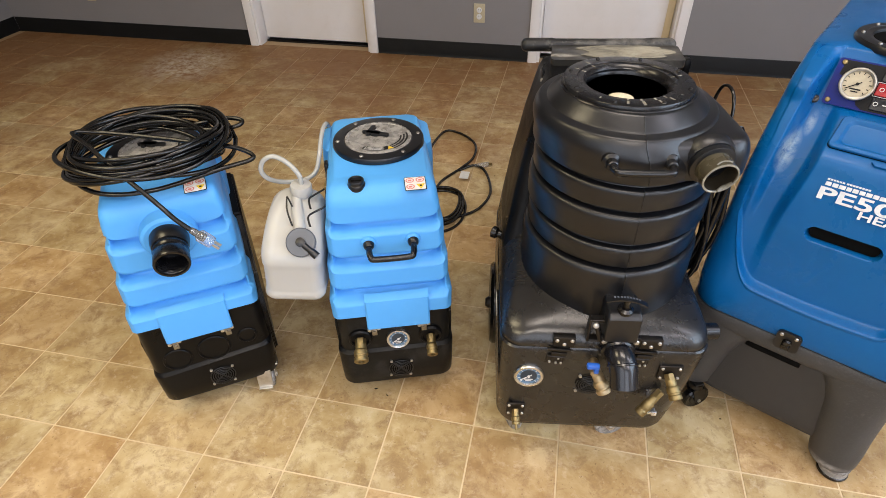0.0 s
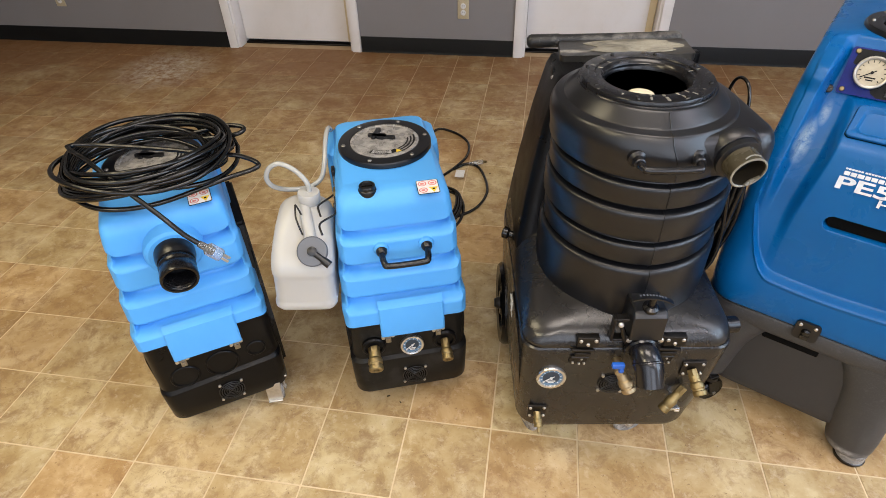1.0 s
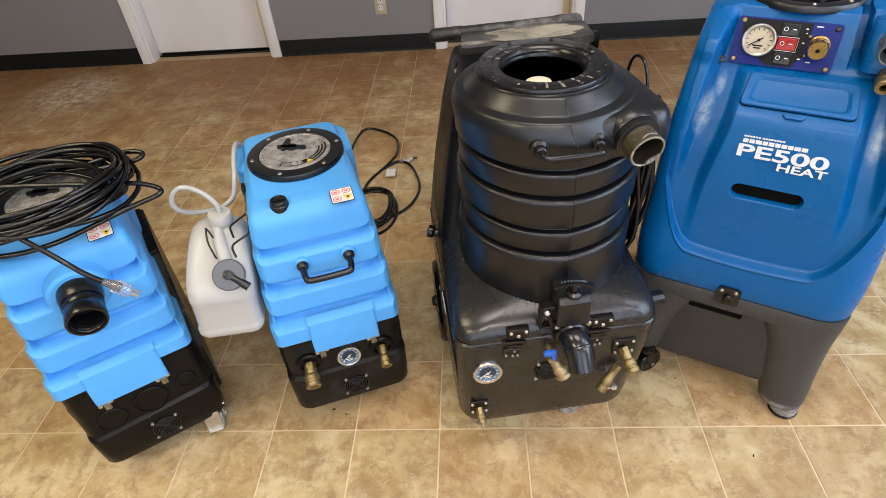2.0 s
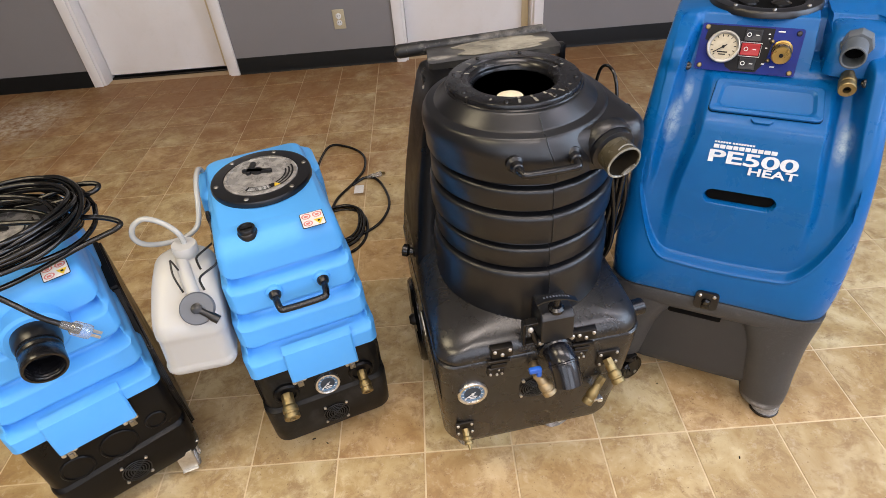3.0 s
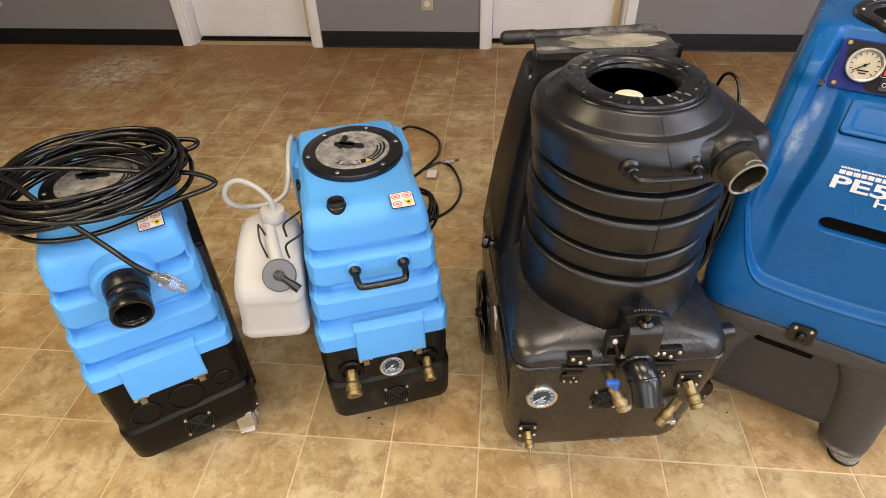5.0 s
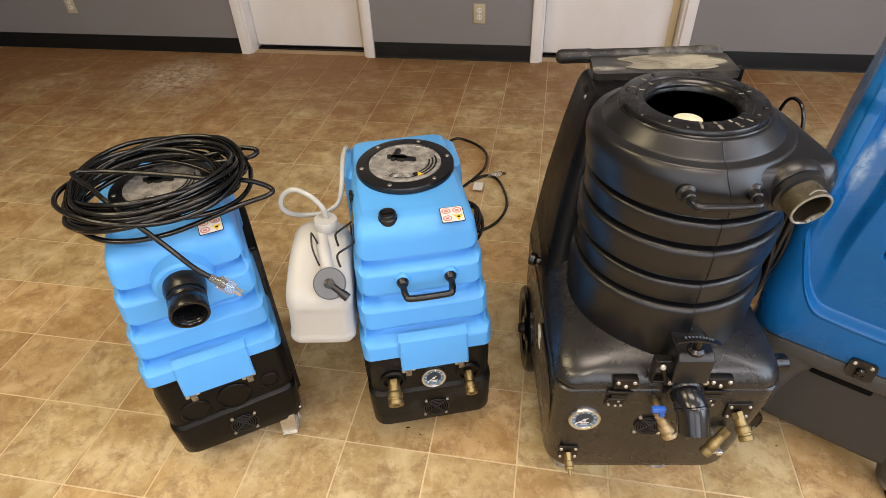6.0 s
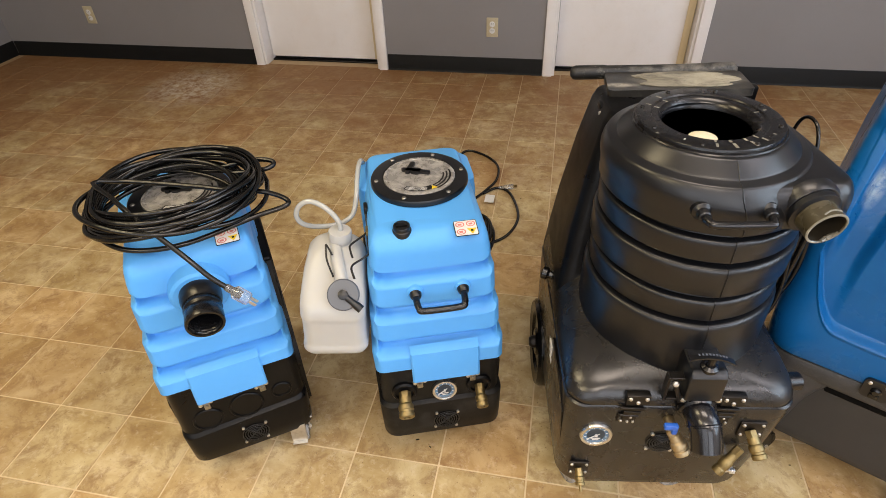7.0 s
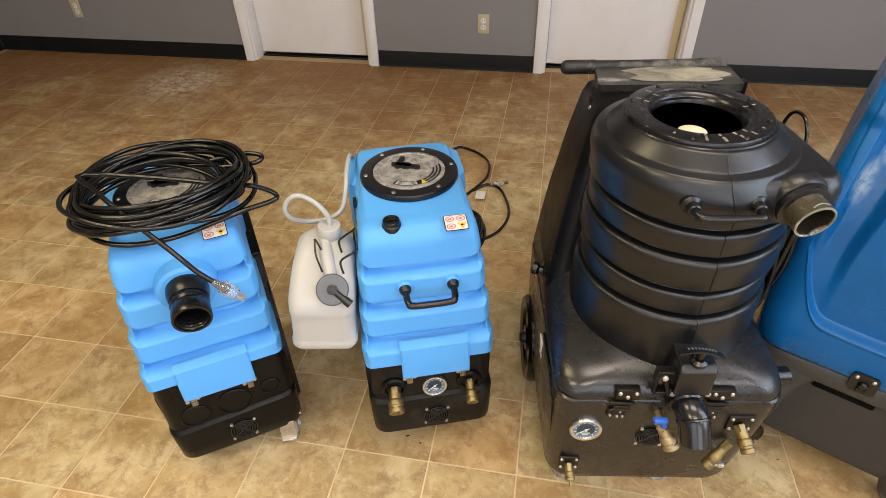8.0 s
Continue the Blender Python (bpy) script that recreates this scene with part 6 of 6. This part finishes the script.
rows = [(0.322, 0.212, 0.034, 0.06), (0.326, 0.226, 0.016, 0.07), (0.333, 0.231, 0.007, 0.07), (0.345, 0.233, 0.003, 0.07), (0.375, 0.2345, 0.001, 0.07), (0.381, 0.232, 0.004, 0.07), (0.384, 0.226, 0.010, 0.07)]
loft(bm, [rrect(-hw, hw, y, 0.65, r, z, 8) for z, hw, y, r in rows])
part("rim_band", bm, SPECKLED, ext_p, "charcoal rim under the blue tank")


def foot_wheel(x, y):
    """A low swivel foot under a column leg: dark tread, worn grey cup and a steel pin."""
    bm = bmesh.new()
    lathe(bm, (x, y, 0.0018), (x, y, 0.013), [(0.030, 0), (0.0350, 0.15), (0.0362, 0.5), (0.0355, 0.85), (0.0330, 1.0), (0.0305, 0.8), (0.01, 0.75)], 36)
    f = part("foot", bm, RUBBER, ext_p, "black swivel foot with a worn grey cup")
    bm = bmesh.new()
    lathe(bm, (x, y, 0.009), (x, y, 0.042), [(0.0335, 0), (0.0338, 0.30), (0.0325, 0.42), (0.0325, 0.55), (0.0335, 0.62), (0.0330, 0.92), (0.0310, 1.0), (0.012, 1.0)], 32)
    part("cup", bm, LIDGREY, f)
    bm = bmesh.new()
    lathe(bm, (x, y, 0.014), (x, y, 0.060), [(0.013, 0), (0.015, 0.3), (0.012, 0.4), (0.012, 1)], 18)
    part("pin", bm, STEEL, f)


for sx in (-1, 1):
    for y0 in (0.072, 0.56):
        bm = bmesh.new()
        rr = []
        # height, inner and outer edge, front, depth, squareness of each section
        rows = [(0.3815, 0.060, 0.2355, 0.0030, 0.16, 3.4), (0.350, 0.060, 0.2350, 0.0035, 0.16, 3.4), (0.322, 0.066, 0.2345, 0.0045, 0.155, 3.0), (0.290, 0.082, 0.2340, 0.006, 0.150, 2.6), (0.250, 0.094, 0.2345, 0.008, 0.146, 2.3),
                (0.200, 0.102, 0.2365, 0.010, 0.138, 2.1), (0.150, 0.110, 0.2385, 0.012, 0.128, 2.0)]
        rows += [(0.092, 0.126, 0.2425, 0.015, 0.114, 2.0), (0.052, 0.135, 0.2435, 0.019, 0.106, 2.0), (0.038, 0.139, 0.242, 0.022, 0.100, 2.0), (0.0325, 0.146, 0.236, 0.029, 0.086, 2.0)] if sx > 0 else [(0.112, 0.118, 0.238, 0.014, 0.120, 2.0), (0.105, 0.123, 0.233, 0.017, 0.110, 2.0)]
        for z, xi, xo, yf, dep, n in rows:
            cs = [(math.cos(2 * math.pi * k / 48), math.sin(2 * math.pi * k / 48)) for k in range(48)]
            rr.append([Vector((sx * ((xi + xo) / 2 + (xo - xi) / 2 * math.copysign(abs(c) ** (2 / n), c)), yf + dep / 2 * (1 + math.copysign(abs(v) ** (2 / n), v)) + y0 - 0.072 - (0.06 if y0 > 0.3 else 0.0), z)) for c, v in cs])
        loft(bm, rr)
        part("leg", bm, SPECKLED, ext_p, "", 50)
        if sx > 0:
            foot_wheel(0.206, y0 - 0.012)
        else:
            caster(ext_p, -0.150, y0 - 0.042, 0.106, 0.038, -35, None, 0.5, DARKSTEEL)
# dark strip on the base front, drawn for the hand gap's shade
bm = bmesh.new()
box(bm, -0.085, 0.035, 0.0255, 0.0305, 0.300, 0.318, 0.004)
part("hand_gap_shade", bm, GAP_SHADE, base, "dark strip for the shade of the hand gap under the rim")
# latch across the seam
bm = bmesh.new()
loft(bm, [[Vector((p.x, y, p.y)) for p in rrect(-0.036, 0.014, 0.362, 0.412, 0.010, 0)] for y in (0.004, -0.004, -0.006)])
lt = part("latch", bm, SATIN, ext_p, "black rubber latch across the seam")
bm = bmesh.new()
lathe(bm, (-0.011, -0.005, 0.386), (-0.011, -0.013, 0.385), [(0.010, 0), (0.010, 0.6), (0.006, 1)], 18)
box(bm, -0.020, -0.002, -0.011, -0.004, 0.366, 0.378, 0.002)
part("latch_button", bm, RUBBER, lt)
for dx, dz in ((-0.016, 0.016), (0.014, 0.017)):
    screw(lt, (-0.011 + dx, -0.006, 0.387 + dz), (0, -1, 0), 0.0045)

# lettering on the hood
TM = Matrix.Translation((0, 0.0595, 0.716)) @ Matrix.Rotation(radians(90 - 16.5), 4, "X")
letters("lettering", "PE500", 0.0345, TM @ pose(-0.086, -0.0040, 0.0012), LETTER, ext_p, 1.92, 0.0008)
letters("lettering", "HEAT", 0.0215, TM @ pose(-0.006, -0.0215, 0.0012), LETTER, ext_p, 1.66, 0.0005)
wds = [0.9, 0.9, 1.0, 0.8, 0.9, 0.85, 0.9, 0.85, 1.0, 0.95]
x = -0.078
for wd in wds:
    bm = bmesh.new()
    box(bm, x, x + 0.0112 * wd, 0.0240, 0.0318, 0.0014, 0.0024, 0.0006, 1, TM)
    part("lettering_bar", bm, LETTER, ext_p)
    x += 0.0112 * wd + 0.0016
x = -0.078
for k in range(14):
    bm = bmesh.new()
    box(bm, x, x + 0.0042, 0.0352, 0.0385, 0.0016, 0.0024, 0, 1, TM)
    part("lettering_bar", bm, LETTER, ext_p)
    x += 0.0052 + (0.002 if k == 5 else 0)

# small inset lid on the hood
LM = Matrix.Translation((-0.004, 0.1300, 0.8215)) @ Matrix.Rotation(radians(34), 4, "X")


def lid_shape(w, d, r, z, bow=0.012):
    return [LM @ Vector((p.x * (1 + 0.06 * (0.5 - p.y / (2 * d))), p.y - (bow * (1 - (p.x / w) ** 2) if p.y < 0 else 0), z)) for p in rrect(-w, w, -d, d, r, 0, 6)]


bm = bmesh.new()
loft(bm, [lid_shape(0.0965, 0.0369, 0.008, -0.002), lid_shape(0.0965, 0.0369, 0.008, 0.0016)])
gap = part("lid_gap", bm, GAP_SHADE, ext_p, "dark joint round the small lid")
bm = bmesh.new()
loft(bm, [lid_shape(0.0955, 0.036, 0.008, 0.0), lid_shape(0.0955, 0.036, 0.008, 0.0062), lid_shape(0.0942, 0.0347, 0.008, 0.0074), lid_shape(0.084, 0.0285, 0.012, 0.0074, 0.007), lid_shape(0.081, 0.0262, 0.012, 0.0052, 0.006), lid_shape(0.078, 0.0235, 0.011, 0.0024, 0.005), lid_shape(0.073, 0.020, 0.010, 0.0020, 0.004)])
part("small_lid", bm, COBALT, ext_p, "small inset blue lid", 30)
bm = bmesh.new()
loft(bm, [[LM @ Vector((x, y, z)) for x, y in ((-0.02, -0.048), (0.02, -0.048), (0.014, -0.055), (-0.014, -0.055))] for z in (-0.004, 0.0065)])
part("finger_notch", bm, COBALT, gap)

# control panel
up = Vector((0, 0.036, 0.081)).normalized()
PM = Matrix.Translation((-0.058, 0.2005, 0.892)) @ Matrix.Rotation(math.atan2(up.z, up.y), 4, "X")
bm = bmesh.new()
loft(bm, [[PM @ (p + Vector((0.0, 0.0, 0.0))) for p in rrect(-0.0925, 0.0925, -0.045, 0.045, 0.006, z)] for z in (-0.004, 0.004, 0.005)])
panel = part("control_panel", bm, PANELBLUE, ext_p, "blue control panel with gauge, switches and knob")
bm = bmesh.new()
field = [(-0.080, 0.042), (-0.083, 0.014), (-0.052, -0.002), (-0.034, -0.036), (-0.022, -0.043), (0.022, -0.042), (0.036, -0.022), (0.040, 0.012), (0.040, 0.042)]
loft(bm, [[PM @ Vector((x, y, z)) for x, y in field] for z in (0.0052, 0.006)])
part("panel_print", bm, INK, panel)
bm = bmesh.new()
tube(bm, [PM @ Vector((x, y, 0.0068)) for x, y in ((-0.0150, -0.0132), (0.0230, -0.0132), (0.0230, 0.0132), (-0.0150, 0.0132))], 0.0007, 5, True)
part("panel_print", bm, PRINT, panel)
gc = PM @ Vector((-0.046, 0.001, 0.005))
gauge(panel, gc, PM.to_3x3() @ Vector((0, 0, 1)), 0.0315, DIAL, DULLCHROME, 215, "gauge", 12)
for yy, mat, w in ((0.027, INK, 0.0135), (0.000, RED, 0.0150), (-0.027, INK, 0.0135)):
    bm = bmesh.new()
    box(bm, 0.004 - w - 0.002, 0.004 + w + 0.002, yy - 0.0115, yy + 0.0115, 0.0055, 0.009, 0.001, 1, PM)
    sw = part("switch", bm, SATIN if mat is INK else RED, panel, "red rocker switch" if mat is RED else "black rocker switch")
    bm = bmesh.new()
    ring = [[PM @ Vector((sx, y2, z2)) for y2, z2 in ((yy - 0.0090, 0.008), (yy + 0.0090, 0.008), (yy + 0.0090, z3), (yy - 0.0090, 0.0185 - z3))] for sx, z3 in ((0.004 - w, 0.0135), (0.004, 0.0105), (0.004 + w, 0.0135))]
    loft(bm, ring)
    part("rocker", bm, RED if mat is RED else SATIN, sw)
    bm = bmesh.new()
    o = [PM @ Vector((-0.004 + 0.0035 * math.cos(2 * math.pi * k / 14), yy + 0.0035 * math.sin(2 * math.pi * k / 14), 0.0142)) for k in range(14)]
    tube(bm, o, 0.0007, 5, True)
    box(bm, 0.008, 0.014, yy - 0.0008, yy + 0.0008, 0.0136, 0.0144, 0, 1, PM)
    part("switch_mark", bm, PRINT, sw)
bm = bmesh.new()
k0, k1 = PM @ Vector((0.060, 0.004, 0.004)), PM @ Vector((0.058, -0.009, 0.040))
lathe(bm, k0, k1, [(0.019, 0), (0.019, 0.08), (0.0165, 0.12), (0.0165, 0.42), (0.0150, 0.47), (0.0150, 0.52), (0.0172, 0.57), (0.0176, 0.90), (0.0160, 1.0), (0.004, 1.0), (0.003, 0.95)], 32)
kn = part("knob", bm, GOLD, panel, "polished brass pressure knob")
# small black disc stands in for the shade of the knob's hole
bm = bmesh.new()
rod(bm, k0.lerp(k1, 0.95), k0.lerp(k1, 1.02), 0.0038, 14)
part("knob_hole_shade", bm, INK, kn)
for xx, yy in ((-0.082, 0.037), (-0.083, -0.037), (0.083, -0.038), (0.083, 0.036)):
    screw(panel, PM @ Vector((xx, yy, 0.005)), PM.to_3x3() @ Vector((0, 0, 1)), 0.0052, BRASS if yy < 0 or xx < 0 else DARKSTEEL)
for xx, yy in ((0.040, 0.018), (0.040, -0.018)):
    bm = bmesh.new()
    lathe(bm, PM @ Vector((xx, yy, 0.004)), PM @ Vector((xx, yy, 0.013)), [(0.004, 0), (0.004, 0.6), (0.002, 1)], 12)
    part("pilot_lamp", bm, BRASS, panel)
for k, (xx, yy, w) in enumerate(((0.046, 0.036, 0.012), (0.030, 0.030, 0.004), (0.032, 0.022, 0.003), (0.046, -0.030, 0.008), (0.030, 0.004, 0.004), (0.030, -0.026, 0.005))):
    bm = bmesh.new()
    box(bm, xx, xx + w, yy, yy + 0.0022, 0.0062, 0.0068, 0, 1, PM)
    part("lettering_bar", bm, PRINT, panel)
bolt_y = front_y(-0.163, 0.858, 0.2075, -0.010)
screw(ext_p, (-0.163, bolt_y - 0.002, 0.858), (0, -0.8, 0.6), 0.0085, RUBBER)
screw(ext_p, (0.150, 0.150, 0.866), (0, -0.8, 0.6), 0.0085, RUBBER)

# pipe housing, vacuum pipe and solution coupler
bm = bmesh.new()
rows = [(0.862, 0.084, 0.160, 0.176), (0.868, 0.078, 0.166, 0.166), (0.900, 0.078, 0.170, 0.170), (0.930, 0.079, 0.172, 0.182), (0.939, 0.083, 0.170, 0.192), (0.943, 0.090, 0.162, 0.206)]
loft(bm, [rrect(a, b, y, 0.36, 0.018, z, 5) for z, a, b, y in rows])
part("pipe_housing", bm, COBALT, ext_p, "", 50)
bm = bmesh.new()
lathe(bm, (0.120, 0.19, 0.926), (0.1165, 0.166, 0.9245), [(0.0275, 0), (0.0275, 0.7), (0.0255, 1.0)], 8)
part("pipe_nut", bm, PVC, ext_p)
bm = bmesh.new()
pipe_ring(bm, (0.118, 0.19, 0.926), (0.109, 0.122, 0.920), 0.0208, 0.0168, 32, 0.0015, 0.2)
vpipe = part("vacuum_pipe", bm, PVC, ext_p, "grey vacuum pipe")
# black disc in the pipe, put there for the shade of its bore
bm = bmesh.new()
rod(bm, (0.1145, 0.163, 0.9240), (0.1138, 0.157, 0.9235), 0.0170, 24)
part("bore", bm, GAP_SHADE, vpipe)
quick_coupler(ext_p, (0.121, 0.185, 0.874), (0.119, 0.120, 0.862), 0.0150)
# rings of the recovery lid on the deck
RC = Vector((-0.045, 0.325, 0.0))
bm = bmesh.new()
lathe(bm, RC + Vector((0, 0, 0.948)), RC + Vector((0, 0, 0.9615)), [(0.108, 0), (0.108, 0.6), (0.105, 0.95), (0.101, 1.0), (0.088, 1.0), (0.087, 0.90), (0.079, 0.90), (0.076, 0.75), (0.074, 0.2)], 56, (True, True))
lf = part("lid_flange", bm, SATIN, ext_p, "worn black flange of the open lid")
# flat black disc on the closed deck, painting the depth of the opening
bm = bmesh.new()
rod(bm, RC + Vector((0, 0, 0.9505)), RC + Vector((0, 0, 0.9528)), 0.0745, 40)
part("lid_opening_shade", bm, GAP_SHADE, ext_p, "black disc for the shade in the lid opening")
for k in range(8):
    a = radians(10 + 45 * k)
    screw(lf, RC + Vector((0.0945 * math.cos(a), 0.0945 * math.sin(a), 0.9615)), (0, 0, 1), 0.0040, DULLCHROME)
for dx in (-0.03, 0.03):
    bm = bmesh.new()
    lathe(bm, RC + Vector((dx, -0.024, 0.952)), RC + Vector((dx, -0.024, 0.961)), [(0.020, 0), (0.019, 0.5), (0.012, 0.9), (0.004, 1)], 20)
    part("float", bm, RUBBER, lf)
# cup recess on the deck
bm = bmesh.new()
lathe(bm, (0.125, 0.43, 0.952), (0.125, 0.43, 0.962), [(0.052, 0), (0.052, 0.5), (0.047, 1.0), (0.040, 1.0), (0.038, 0.3)], 36)
part("cup_ring", bm, COBALT, ext_p)

# ---- floor tiles ----
J = 0.0042
bm = bmesh.new()
h2 = T / 2 - J / 2
loft(bm, [rrect(-h2, h2, -h2, h2, 0.0015, 0.0, 1), rrect(-h2, h2, -h2, h2, 0.0015, 0.0008, 1), rrect(-h2 + 0.0008, h2 - 0.0008, -h2 + 0.0008, h2 - 0.0008, 0.0015, 0.0014, 1)], (False, True))
me = bpy.data.meshes.new("tile")
bm.to_mesh(me)
bm.free()
me.materials.append(TILE)
far_v, far_f = [], []
base_v = [tuple(v.co) for v in me.vertices]
base_f = [tuple(p.vertices) for p in me.polygons]
for i in range(-18, 13):
    for j in range(-14, 12):
        x, y = (i + 0.5) * T, (j + 0.5) * T
        if x - h2 < XW or x + h2 > XE or y - h2 < YS or y + h2 > YN + 0.02:
            continue
        if -8 <= i <= 6 and -4 <= j <= 10:
            o = new("tile", me)
            o.location = (x, y, 0.0)
            o.parent = floor
        else:
            n = len(far_v)
            far_v += [(a + x, b + y, c2) for a, b, c2 in base_v]
            far_f += [tuple(k + n for k in f) for f in base_f]
fm = bpy.data.meshes.new("far_tiles")
fm.from_pydata(far_v, [], far_f)
fm.materials.append(TILE_FAR)
ft = new("far_tiles", fm)
ft.parent = floor
tagged(ft, "tan slate-look vinyl tiles farther off", "", "", "stuff")

# ---- crumbs on the floor ----
CRUMBS = [(0.786, -0.083, 70, 0.0042), (-0.300, 0.066, 20, 0.0050), (-0.262, 0.050, -35, 0.0034), (0.66, 0.155, 10, 0.0030), (-0.125, 1.30, 50, 0.0040)]
for cx, cy, turn, ln in CRUMBS:
    bm = bmesh.new()
    loft(bm, [rrect(-ln, ln, -ln * 0.4, ln * 0.4, ln * 0.35, 0.0015, 3), rrect(-ln * 0.9, ln * 0.8, -ln * 0.35, ln * 0.3, ln * 0.25, 0.0028, 3), rrect(-ln * 0.4, ln * 0.5, -ln * 0.1, ln * 0.15, ln * 0.08, 0.0036, 3)])
    c = part("crumb", bm, DIRT_AND_SHADE, None, "", 40)
    c.matrix_world = pose(cx, cy, 0, 0, 0, turn)
    tagged(c, "small dark crumb of dirt on the tiles", "debris", "crumbs on the floor")
